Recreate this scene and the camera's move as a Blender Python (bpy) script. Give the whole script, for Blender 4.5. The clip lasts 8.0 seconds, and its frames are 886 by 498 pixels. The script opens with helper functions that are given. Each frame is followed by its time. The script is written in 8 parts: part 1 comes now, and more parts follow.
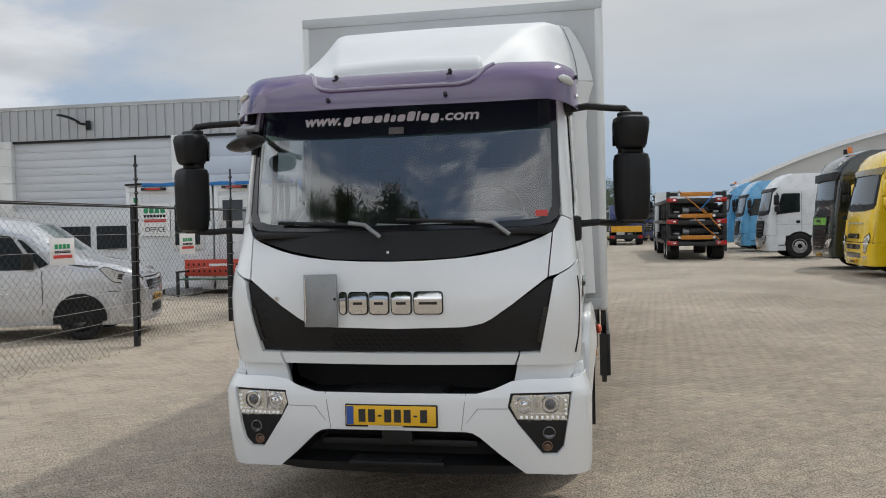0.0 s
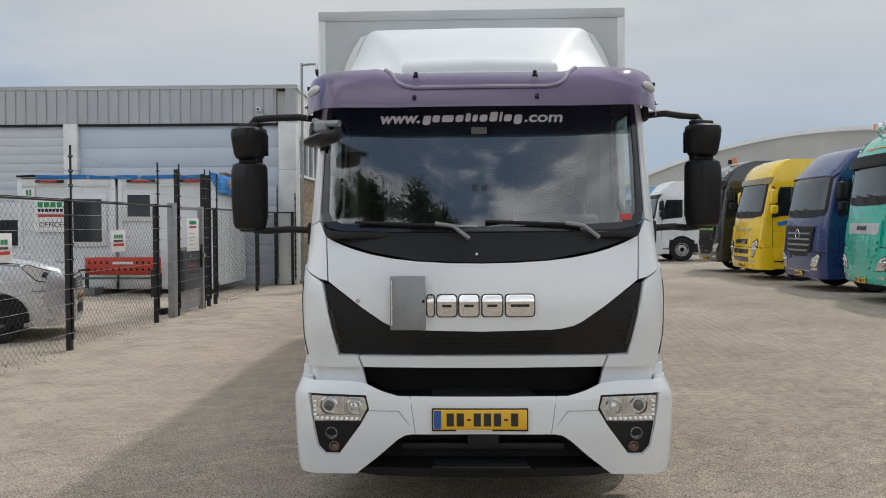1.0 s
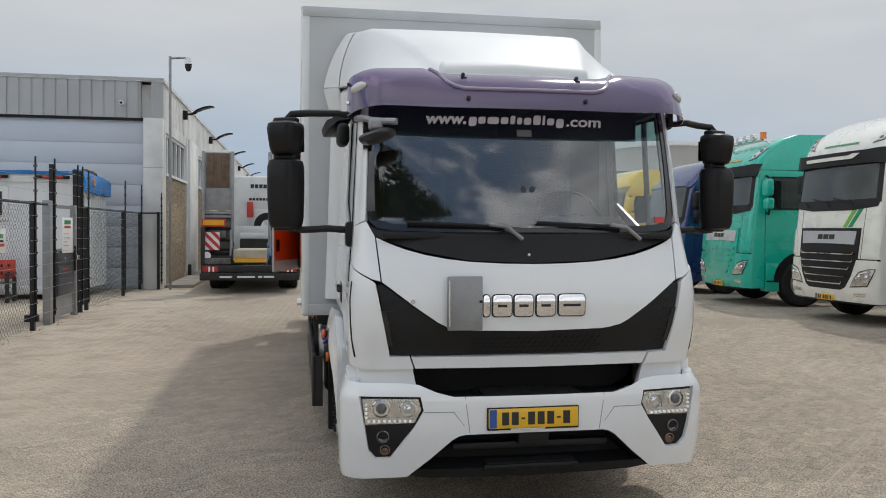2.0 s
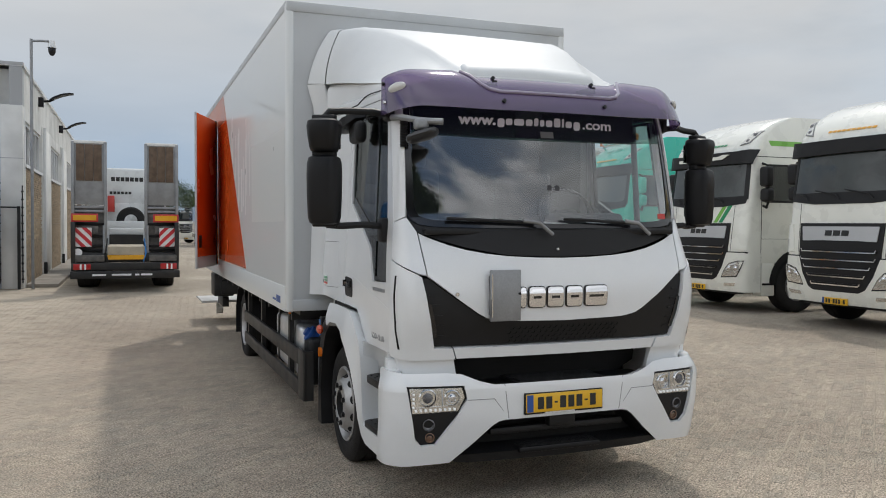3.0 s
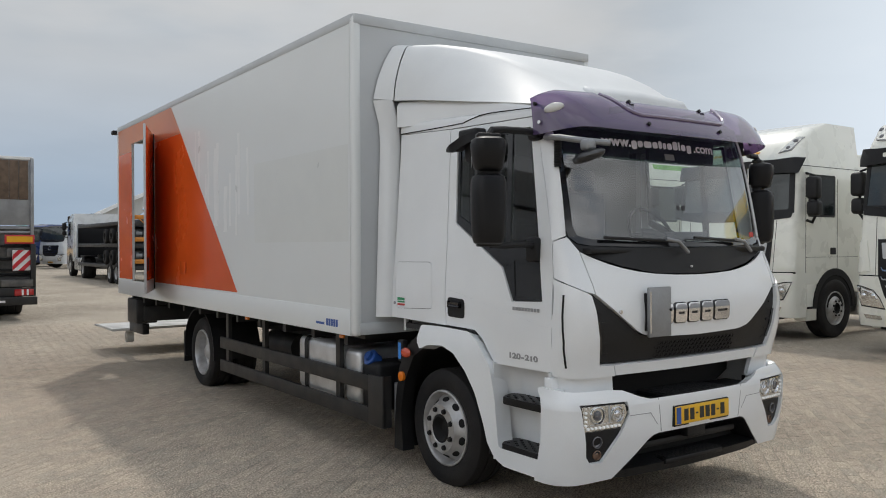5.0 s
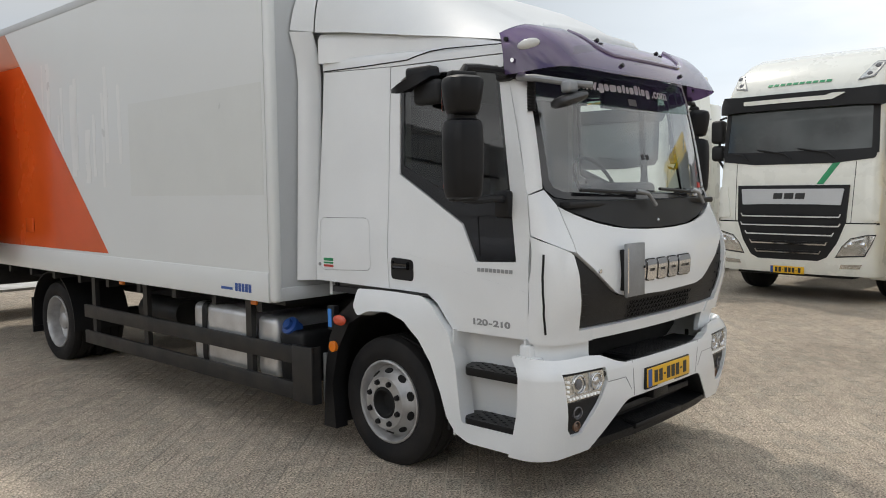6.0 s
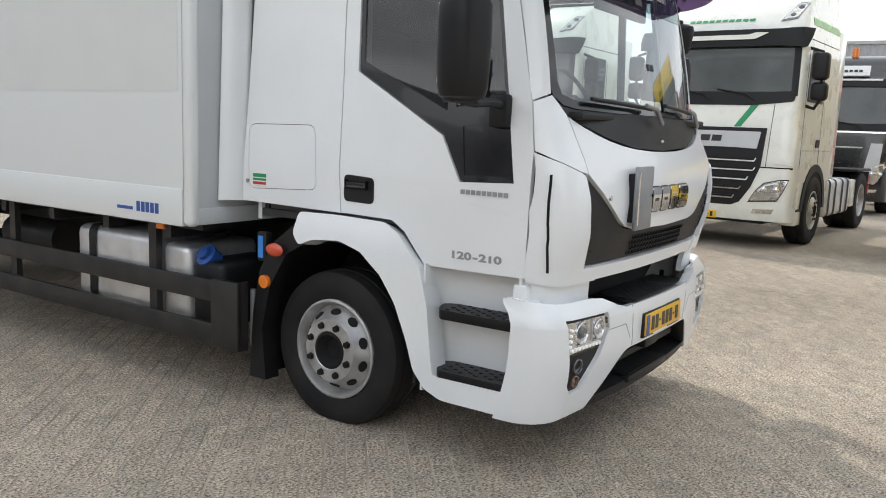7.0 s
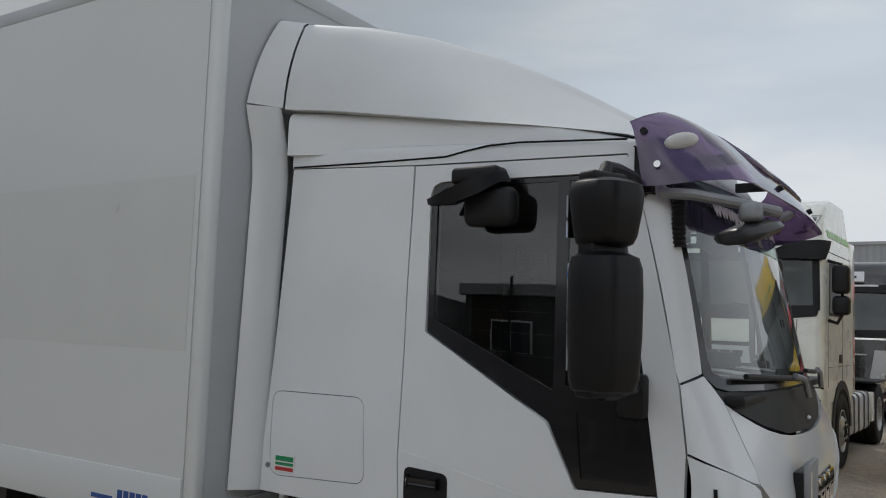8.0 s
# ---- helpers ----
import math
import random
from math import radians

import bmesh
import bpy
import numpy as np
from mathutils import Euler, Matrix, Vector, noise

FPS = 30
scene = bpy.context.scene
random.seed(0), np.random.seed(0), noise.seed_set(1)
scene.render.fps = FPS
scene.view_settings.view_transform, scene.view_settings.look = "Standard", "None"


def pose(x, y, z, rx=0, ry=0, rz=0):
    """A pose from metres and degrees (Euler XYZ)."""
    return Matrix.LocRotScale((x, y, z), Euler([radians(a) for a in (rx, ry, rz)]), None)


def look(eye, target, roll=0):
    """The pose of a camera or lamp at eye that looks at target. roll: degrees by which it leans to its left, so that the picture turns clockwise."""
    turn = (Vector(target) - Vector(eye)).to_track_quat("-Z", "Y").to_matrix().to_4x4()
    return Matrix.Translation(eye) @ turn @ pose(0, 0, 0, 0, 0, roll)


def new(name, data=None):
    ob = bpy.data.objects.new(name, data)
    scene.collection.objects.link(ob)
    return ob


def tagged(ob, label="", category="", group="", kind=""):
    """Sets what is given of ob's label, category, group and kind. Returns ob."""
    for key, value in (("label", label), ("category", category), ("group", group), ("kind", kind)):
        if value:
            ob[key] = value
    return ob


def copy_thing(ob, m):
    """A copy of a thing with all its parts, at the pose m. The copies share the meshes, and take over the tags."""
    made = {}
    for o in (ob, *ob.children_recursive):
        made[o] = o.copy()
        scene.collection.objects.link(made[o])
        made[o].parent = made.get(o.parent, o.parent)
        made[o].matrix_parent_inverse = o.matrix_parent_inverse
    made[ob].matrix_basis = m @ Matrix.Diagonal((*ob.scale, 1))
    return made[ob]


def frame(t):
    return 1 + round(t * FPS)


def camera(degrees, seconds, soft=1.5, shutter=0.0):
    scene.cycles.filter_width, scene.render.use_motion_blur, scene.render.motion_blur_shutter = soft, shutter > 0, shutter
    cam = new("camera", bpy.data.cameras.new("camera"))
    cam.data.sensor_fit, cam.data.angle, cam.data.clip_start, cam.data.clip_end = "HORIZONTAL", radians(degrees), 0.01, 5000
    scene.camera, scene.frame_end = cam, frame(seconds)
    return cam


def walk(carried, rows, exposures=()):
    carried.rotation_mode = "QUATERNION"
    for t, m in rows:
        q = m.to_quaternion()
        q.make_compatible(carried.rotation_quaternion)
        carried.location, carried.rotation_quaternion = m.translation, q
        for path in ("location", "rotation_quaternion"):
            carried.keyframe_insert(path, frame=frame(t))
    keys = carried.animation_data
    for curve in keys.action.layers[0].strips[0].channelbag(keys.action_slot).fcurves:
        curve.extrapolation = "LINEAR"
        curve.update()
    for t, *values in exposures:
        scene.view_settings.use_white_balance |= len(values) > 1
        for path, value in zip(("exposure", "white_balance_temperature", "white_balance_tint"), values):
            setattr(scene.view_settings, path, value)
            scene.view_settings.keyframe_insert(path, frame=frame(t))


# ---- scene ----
cam = camera(56.9, 8.0, soft=1.0)
METRES, EYE, TILT, LEAN, TURN = 8.913, 1.689, -0.47, -0.36, 10.8
ROWS = [
    (0.0, 0.0, 0.0, 0.0, -0.03, -1.18, 1.45),
    (0.5, -0.0662, 0.0092, 0.0021, -4.59, -1.27, 0.83),
    (1.0, -0.1367, 0.0172, 0.0033, -9.06, -1.33, 0.61),
    (1.5, -0.2056, 0.0346, 0.0014, -14.75, -1.3, 0.31),
    (3.0, -0.3954, 0.0875, 0.0025, -31.74, -1.47, 0.16),
    (3.5, -0.4533, 0.11, 0.0023, -36.0, -2.42, 0.43),
    (4.0, -0.5036, 0.1426, -0.0012, -38.66, -2.55, 0.62),
    (4.5, -0.5505, 0.1868, 0.0007, -41.18, -0.79, 0.52),
    (6.0, -0.5784, 0.3479, 0.011, -57.67, -4.19, 1.04),
    (6.5, -0.5535, 0.3971, -0.0019, -62.85, -8.79, -0.08),
    (7.0, -0.5223, 0.4452, -0.0073, -66.3, -8.51, -1.73),
    (7.5, -0.4857, 0.4951, 0.0108, -68.71, -2.76, -2.42),
    (8.0, -0.4453, 0.5381, 0.027, -68.53, 4.98, -1.61),
]
EXPOSURES = ((0.0, -0.05, 6500, 10), (3.5, -0.05, 6500, 10), (4.5, -0.13, 6500, 10), (6.0, 0.04, 6700, 10), (6.6, 0.33, 6700, 10), (7.0, 0.42, 6500, 10), (7.5, 0.30, 6400, 10), (8.0, -0.66, 6400, 10))
walk(cam, [(t, pose(0, 0, EYE, TILT, LEAN, TURN) @ pose(METRES * x, METRES * y, METRES * z, 90 + pitch, roll, yaw)) for t, x, y, z, yaw, pitch, roll in ROWS], EXPOSURES)

# ---- world, sun ----
SUN_DIR = Vector((0.41, 0.66, 1.0)).normalized()  # towards the sun
world = bpy.data.worlds.new("world")
scene.world = world
world.use_nodes = True
wn, wl = world.node_tree.nodes, world.node_tree.links
wn.clear()
w_out, w_bg = wn.new("ShaderNodeOutputWorld"), wn.new("ShaderNodeBackground")
w_sky = wn.new("ShaderNodeTexSky")
w_sky.sky_type, w_sky.sun_disc = "NISHITA", False
w_sky.sun_elevation = math.asin(SUN_DIR.z)
w_sky.sun_rotation = math.atan2(SUN_DIR.x, SUN_DIR.y)
w_sky.air_density, w_sky.dust_density, w_sky.ozone_density = 1.0, 1.5, 1.0
w_tc = wn.new("ShaderNodeTexCoord")


def w_math(op, a, b=None, c=None):
    q = wn.new("ShaderNodeMath")
    q.operation = op
    for k, v in enumerate((a, b, c)):
        if v is not None:
            if isinstance(v, (int, float)):
                q.inputs[k].default_value = v
            else:
                wl.new(v, q.inputs[k])
    return q.outputs[0]


def w_smooth(v, lo, hi, to0=0.0, to1=1.0):
    q = wn.new("ShaderNodeMapRange")
    q.interpolation_type = "SMOOTHSTEP"
    for key, x in (("From Min", lo), ("From Max", hi), ("To Min", to0), ("To Max", to1)):
        q.inputs[key].default_value = x
    wl.new(v, q.inputs["Value"])
    return q.outputs["Result"]


def w_mixc(fac, a, b, blend="MIX"):
    q = wn.new("ShaderNodeMixRGB")
    q.blend_type = blend
    for key, x in (("Fac", fac), ("Color1", a), ("Color2", b)):
        if isinstance(x, (int, float)):
            q.inputs[key].default_value = x
        elif isinstance(x, tuple):
            q.inputs[key].default_value = (*x, 1)
        else:
            wl.new(x, q.inputs[key])
    return q.outputs["Color"]


def w_noise(scale, detail, rough, stretch):
    mp, q = wn.new("ShaderNodeMapping"), wn.new("ShaderNodeTexNoise")
    mp.inputs["Scale"].default_value = (1, 1, stretch)
    q.inputs["Scale"].default_value, q.inputs["Detail"].default_value, q.inputs["Roughness"].default_value = scale, detail, rough
    wl.new(w_tc.outputs["Generated"], mp.inputs["Vector"])
    wl.new(mp.outputs["Vector"], q.inputs["Vector"])
    return q.outputs["Fac"]


w_sep = wn.new("ShaderNodeSeparateXYZ")
wl.new(w_tc.outputs["Generated"], w_sep.inputs["Vector"])
flat = Vector((SUN_DIR.x, SUN_DIR.y)).normalized()
toward = w_math("ADD", w_math("MULTIPLY", w_sep.outputs["X"], flat.x), w_math("MULTIPLY", w_sep.outputs["Y"], flat.y))
high = w_sep.outputs["Z"]
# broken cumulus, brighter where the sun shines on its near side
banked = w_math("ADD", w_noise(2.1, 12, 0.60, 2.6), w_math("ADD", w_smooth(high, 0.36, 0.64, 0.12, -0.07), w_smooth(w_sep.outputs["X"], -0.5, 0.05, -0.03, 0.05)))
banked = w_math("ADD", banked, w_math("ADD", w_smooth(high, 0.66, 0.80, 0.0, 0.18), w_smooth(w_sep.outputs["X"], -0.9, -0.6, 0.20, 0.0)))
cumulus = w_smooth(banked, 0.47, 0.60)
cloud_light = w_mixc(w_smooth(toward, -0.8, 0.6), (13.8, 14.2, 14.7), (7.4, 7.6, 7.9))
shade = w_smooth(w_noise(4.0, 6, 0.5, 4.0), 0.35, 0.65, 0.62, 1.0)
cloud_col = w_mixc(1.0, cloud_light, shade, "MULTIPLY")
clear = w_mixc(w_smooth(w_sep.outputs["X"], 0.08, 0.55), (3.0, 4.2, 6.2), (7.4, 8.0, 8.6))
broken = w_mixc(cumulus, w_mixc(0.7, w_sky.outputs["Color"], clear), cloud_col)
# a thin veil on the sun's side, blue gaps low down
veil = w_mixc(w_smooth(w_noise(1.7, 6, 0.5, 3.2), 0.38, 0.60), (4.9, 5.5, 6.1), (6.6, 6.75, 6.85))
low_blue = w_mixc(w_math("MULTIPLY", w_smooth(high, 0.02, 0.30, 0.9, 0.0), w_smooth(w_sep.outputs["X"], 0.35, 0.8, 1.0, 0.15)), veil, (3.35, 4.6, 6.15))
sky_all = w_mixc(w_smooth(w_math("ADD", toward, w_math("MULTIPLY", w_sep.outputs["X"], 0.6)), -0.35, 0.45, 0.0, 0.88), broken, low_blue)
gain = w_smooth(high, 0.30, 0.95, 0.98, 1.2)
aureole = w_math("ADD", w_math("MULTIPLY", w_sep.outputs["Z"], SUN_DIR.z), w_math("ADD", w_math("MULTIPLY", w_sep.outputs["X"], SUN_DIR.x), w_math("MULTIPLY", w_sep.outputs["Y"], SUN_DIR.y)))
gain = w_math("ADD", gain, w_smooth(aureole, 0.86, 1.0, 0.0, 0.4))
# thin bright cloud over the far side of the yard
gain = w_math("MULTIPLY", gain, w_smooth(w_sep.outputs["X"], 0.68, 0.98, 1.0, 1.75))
# unseen sky behind the fence, brightened to lift the shaded faces turned to it
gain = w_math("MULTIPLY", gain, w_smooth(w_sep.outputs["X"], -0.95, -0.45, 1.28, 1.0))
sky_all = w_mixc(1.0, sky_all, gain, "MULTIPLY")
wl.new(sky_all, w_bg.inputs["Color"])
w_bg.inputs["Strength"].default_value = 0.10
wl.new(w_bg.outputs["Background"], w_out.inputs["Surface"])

sun = new("sun", bpy.data.lights.new("sun", "SUN"))
sun.data.energy, sun.data.angle, sun.data.color = 1.40, radians(2.6), (1.0, 0.94, 0.86)
sun.matrix_world = look(SUN_DIR * 60, (0, 0, 0))


# ---- materials ----
def mat(name, col, rough=0.5, metal=0.0, var=0.06, scale=3.0, bump=0.0, bscale=120.0, coat=0.0, dirt=None, rvar=0.1, rand=0.0, spec=0.5):
    """Principled surface with variation at two scales, a dirt tone and fine relief, in metres."""
    m = bpy.data.materials.new(name)
    m.use_nodes = True
    n, l = m.node_tree.nodes, m.node_tree.links
    p = n["Principled BSDF"]
    tc = n.new("ShaderNodeTexCoord")
    big, fine = n.new("ShaderNodeTexNoise"), n.new("ShaderNodeTexNoise")
    big.inputs["Scale"].default_value, big.inputs["Detail"].default_value = scale, 5
    fine.inputs["Scale"].default_value, fine.inputs["Detail"].default_value = bscale, 3
    l.new(tc.outputs["Object"], big.inputs["Vector"])
    l.new(tc.outputs["Object"], fine.inputs["Vector"])
    dark = tuple(c * (1 - var * 2.2) for c in col) if dirt is None else dirt
    ramp = n.new("ShaderNodeValToRGB")
    ramp.color_ramp.elements[0].position, ramp.color_ramp.elements[1].position = 0.33, 0.62
    ramp.color_ramp.elements[0].color, ramp.color_ramp.elements[1].color = (*dark, 1), (*col, 1)
    l.new(big.outputs["Fac"], ramp.inputs["Fac"])
    grain = n.new("ShaderNodeMixRGB")
    grain.blend_type = "MULTIPLY"
    grain.inputs["Fac"].default_value = min(1.0, var * 3)
    l.new(ramp.outputs["Color"], grain.inputs["Color1"])
    gr = n.new("ShaderNodeMapRange")
    gr.inputs["From Min"].default_value, gr.inputs["From Max"].default_value = 0.3, 0.7
    gr.inputs["To Min"].default_value, gr.inputs["To Max"].default_value = 0.75, 1.1
    l.new(fine.outputs["Fac"], gr.inputs["Value"])
    l.new(gr.outputs["Result"], grain.inputs["Color2"])
    last = grain.outputs["Color"]
    if rand:
        oi = n.new("ShaderNodeObjectInfo")
        rr = n.new("ShaderNodeMapRange")
        rr.inputs["To Min"].default_value, rr.inputs["To Max"].default_value = 1 - rand, 1 + rand
        mul = n.new("ShaderNodeMixRGB")
        mul.blend_type = "MULTIPLY"
        mul.inputs["Fac"].default_value = 1.0
        l.new(oi.outputs["Random"], rr.inputs["Value"])
        l.new(last, mul.inputs["Color1"])
        l.new(rr.outputs["Result"], mul.inputs["Color2"])
        last = mul.outputs["Color"]
    l.new(last, p.inputs["Base Color"])
    rm = n.new("ShaderNodeMapRange")
    rm.inputs["To Min"].default_value, rm.inputs["To Max"].default_value = max(0.02, rough - rvar), min(1, rough + rvar)
    l.new(big.outputs["Fac"], rm.inputs["Value"])
    l.new(rm.outputs["Result"], p.inputs["Roughness"])
    p.inputs["Metallic"].default_value = metal
    p.inputs["Coat Weight"].default_value = coat
    p.inputs["Coat Roughness"].default_value = 0.04
    p.inputs["Specular IOR Level"].default_value = spec
    if bump:
        b = n.new("ShaderNodeBump")
        b.inputs["Strength"].default_value, b.inputs["Distance"].default_value = min(1.0, bump), 0.01
        l.new(fine.outputs["Fac"], b.inputs["Height"])
        l.new(b.outputs["Normal"], p.inputs["Normal"])
    return m


def glass(name, tint, rough=0.0, ior=1.5):
    """A pane: clear but tinted, mirror-like at grazing angles."""
    m = bpy.data.materials.new(name)
    m.use_nodes = True
    n, l = m.node_tree.nodes, m.node_tree.links
    n.clear()
    out, mix = n.new("ShaderNodeOutputMaterial"), n.new("ShaderNodeMixShader")
    tr, gl, lw = n.new("ShaderNodeBsdfTransparent"), n.new("ShaderNodeBsdfGlossy"), n.new("ShaderNodeLayerWeight")
    tr.inputs["Color"].default_value = (*tint, 1)
    gl.inputs["Roughness"].default_value = rough
    lw.inputs["Blend"].default_value = 0.5
    f0 = ((ior - 1) / (ior + 1)) ** 2
    pw, ma = n.new("ShaderNodeMath"), n.new("ShaderNodeMath")
    pw.operation, ma.operation = "POWER", "MULTIPLY_ADD"
    pw.inputs[1].default_value = 5.0
    ma.inputs[1].default_value, ma.inputs[2].default_value = 1 - f0, f0
    l.new(lw.outputs["Facing"], pw.inputs[0])
    l.new(pw.outputs[0], ma.inputs[0])
    l.new(ma.outputs[0], mix.inputs["Fac"])
    l.new(tr.outputs["BSDF"], mix.inputs[1])
    l.new(gl.outputs["BSDF"], mix.inputs[2])
    l.new(mix.outputs["Shader"], out.inputs["Surface"])
    return m


M_WHITE = mat("white_paint", (0.80, 0.82, 0.83), 0.24, var=0.02, coat=0.45, rvar=0.05, scale=2)
M_WHITED = mat("weathered_white_paint", (0.74, 0.76, 0.765), 0.50, var=0.03, coat=0.0, rvar=0.06, scale=2, spec=0.3)
M_BOXW = mat("box_panel_paint", (0.71, 0.73, 0.725), 0.30, var=0.010, coat=0.3, rvar=0.03, scale=1.2)
M_BOXG = mat("box_frame_grey", (0.52, 0.54, 0.55), 0.4, var=0.04, scale=2)
M_ORANGE = mat("orange_film", (0.72, 0.105, 0.017), 0.25, var=0.05, coat=0.3, scale=2)
M_FADEO = mat("faded_orange_film", (0.62, 0.22, 0.11), 0.35, var=0.06, coat=0.2, scale=2)
M_GHOST = mat("film_ghost", (0.755, 0.765, 0.755), 0.31, var=0.02, scale=5)
M_FADED = mat("faded_film", (0.655, 0.672, 0.655), 0.31, var=0.015, scale=3)
M_BLACK = mat("black_plastic", (0.010, 0.010, 0.011), 0.5, spec=0.35, var=0.1, bump=0.15, bscale=400, scale=6)
M_GLOSSB = mat("gloss_black", (0.008, 0.008, 0.010), 0.18, var=0.05, coat=0.4)
M_DARKP = mat("dark_grey_plastic", (0.008, 0.008, 0.0092), 0.42, var=0.1, bump=0.08, bscale=300, spec=0.28)
M_FRAME = mat("chassis_paint", (0.011, 0.0115, 0.0125), 0.45, var=0.12, scale=5, bump=0.1, dirt=(0.025, 0.023, 0.021))
M_RUBBER = mat("tyre_rubber", (0.011, 0.011, 0.012), 0.7, var=0.12, bump=0.25, bscale=160, dirt=(0.022, 0.020, 0.019), spec=0.25)
M_RIM = mat("silver_rim", (0.52, 0.52, 0.52), 0.4, metal=0.5, var=0.07, scale=9, dirt=(0.36, 0.35, 0.34))
M_CHROME = mat("chrome", (0.75, 0.75, 0.76), 0.08, metal=1.0, var=0.01, rvar=0.03)
M_ALU = mat("aluminium", (0.78, 0.79, 0.80), 0.38, metal=0.75, var=0.08, scale=5, dirt=(0.60, 0.60, 0.60))
M_ZINC = mat("galvanised_steel", (0.34, 0.35, 0.36), 0.55, metal=0.6, var=0.1, scale=5)
M_GLASS = glass("windscreen_glass", (0.92, 0.97, 0.955), ior=2.6)
M_SIDEGL = glass("door_glass", (0.90, 0.95, 0.93), ior=1.6)
M_SIDEGLD = glass("tinted_glass", (0.40, 0.45, 0.43), ior=1.9)
M_LENS = glass("lamp_lens", (0.93, 0.94, 0.95))
M_STRIP = mat("sunstrip_film", (0.010, 0.009, 0.013), 0.12, var=0.02, coat=0.3)
# lighter purple: the sky glint on the visor crease put into the colour
M_PURPLEL = mat("purple_crease_highlight", (0.24, 0.20, 0.29), 0.12, var=0.04, coat=0.8)
M_PURPLE = mat("purple_acrylic", (0.098, 0.066, 0.145), 0.10, var=0.06, coat=0.8, scale=2, rvar=0.03)
def see_through(m, tint, share):
    """Lets a share of the light behind shine through a tinted sheet."""
    n, l = m.node_tree.nodes, m.node_tree.links
    tr, mix = n.new("ShaderNodeBsdfTransparent"), n.new("ShaderNodeMixShader")
    tr.inputs["Color"].default_value = (*tint, 1)
    mix.inputs["Fac"].default_value = share
    l.new(n["Principled BSDF"].outputs["BSDF"], mix.inputs[1])
    l.new(tr.outputs["BSDF"], mix.inputs[2])
    l.new(mix.outputs["Shader"], n["Material Output"].inputs["Surface"])


see_through(M_PURPLE, (0.40, 0.24, 0.50), 0.20)
see_through(M_STRIP, (0.62, 0.85, 0.76), 0.50)
M_LETTER = mat("white_vinyl", (0.82, 0.82, 0.82), 0.4, var=0.02)
M_PLATE = mat("yellow_plate", (0.80, 0.46, 0.02), 0.35, var=0.03)
M_PLATEK = mat("plate_black", (0.02, 0.02, 0.02), 0.4)
M_BLUE = mat("blue_plastic", (0.025, 0.09, 0.34), 0.4)
M_TARPB = mat("bright_blue_label", (0.04, 0.26, 0.75), 0.4)
M_LAMPO = mat("amber_lens", (0.85, 0.22, 0.02), 0.15, coat=0.5)
M_LAMPR = mat("red_lens", (0.45, 0.02, 0.02), 0.15, coat=0.5)
M_INT = mat("cab_interior_grey", (0.05, 0.05, 0.054), 0.75, var=0.08, bump=0.2)
M_INTL = mat("cab_headliner", (0.16, 0.16, 0.158), 0.85, var=0.04)
M_SEAT = mat("seat_fabric", (0.05, 0.055, 0.07), 0.9, var=0.15, bump=0.4, bscale=200)
M_MIRROR = mat("mirror_glass", (0.85, 0.87, 0.88), 0.02, metal=1.0, var=0.0, rvar=0.01)
M_GREEN = mat("green_film", (0.02, 0.30, 0.12), 0.3)
M_LGREEN = mat("light_green_film", (0.20, 0.50, 0.08), 0.3)
M_REDF = mat("red_film", (0.55, 0.05, 0.04), 0.35)
M_WOOD = mat("ramp_timber", (0.16, 0.11, 0.075), 0.8, var=0.2, scale=7, bump=0.5, bscale=60)
M_STRIPEW = mat("reflective_white", (0.8, 0.8, 0.78), 0.35)
M_STRIPER = mat("reflective_red", (0.55, 0.03, 0.04), 0.35)
M_YREFL = mat("reflective_yellow", (0.80, 0.40, 0.02), 0.3)
# near-black for seams and hubs, and as painted shade inside openings
M_DARKHOLE = mat("shade_and_seam_black", (0.006, 0.006, 0.006), 0.9, var=0.02)
M_LENSB = mat("frosted_lens", (0.62, 0.62, 0.60), 0.2, coat=0.6)
M_CHROMEB = mat("satin_reflector", (0.86, 0.85, 0.80), 0.16, metal=0.85, var=0.12, scale=22)
M_LENSD = mat("smoked_projector", (0.10, 0.10, 0.11), 0.05, coat=1.0)
M_SILVP = mat("silver_panel", (0.55, 0.56, 0.57), 0.35, metal=0.3, var=0.04, scale=2)
M_DULLAMB = mat("dull_amber_lens", (0.20, 0.12, 0.08), 0.2, coat=0.5)
M_LED = mat("led_white", (0.88, 0.88, 0.88), 0.15, coat=0.5)
M_LED.node_tree.nodes["Principled BSDF"].inputs["Emission Color"].default_value = (1, 1, 1, 1)
M_LED.node_tree.nodes["Principled BSDF"].inputs["Emission Strength"].default_value = 0.2
M_LAMPR2 = mat("side_lamp_lens", (0.62, 0.08, 0.03), 0.15, coat=0.5)
M_LIFTW = mat("lift_white", (0.62, 0.62, 0.60), 0.5, var=0.1, dirt=(0.40, 0.39, 0.37))


# ---- building blocks ----
def part(name, bm, material, parent, label="", smooth=35, m=None):
    """Links a bmesh as one mesh object under a thing or a part."""
    bmesh.ops.recalc_face_normals(bm, faces=bm.faces)
    me = bpy.data.meshes.new(name)
    bm.to_mesh(me)
    bm.free()
    for x in material if isinstance(material, (list, tuple)) else [material]:
        me.materials.append(x)
    if smooth:
        me.polygons.foreach_set("use_smooth", [True] * len(me.polygons))
        me.set_sharp_from_angle(angle=radians(smooth))
    ob = new(name, me)
    if parent is not None:
        ob.parent = parent
    if m is not None:
        ob.matrix_basis = m
    if label:
        ob["label"] = label
    return ob


def thing(name, m, label, category, group="", kind=""):
    ob = new(name)
    ob.empty_display_size = 0.2
    ob.matrix_basis = m
    return tagged(ob, label, category, group, kind)


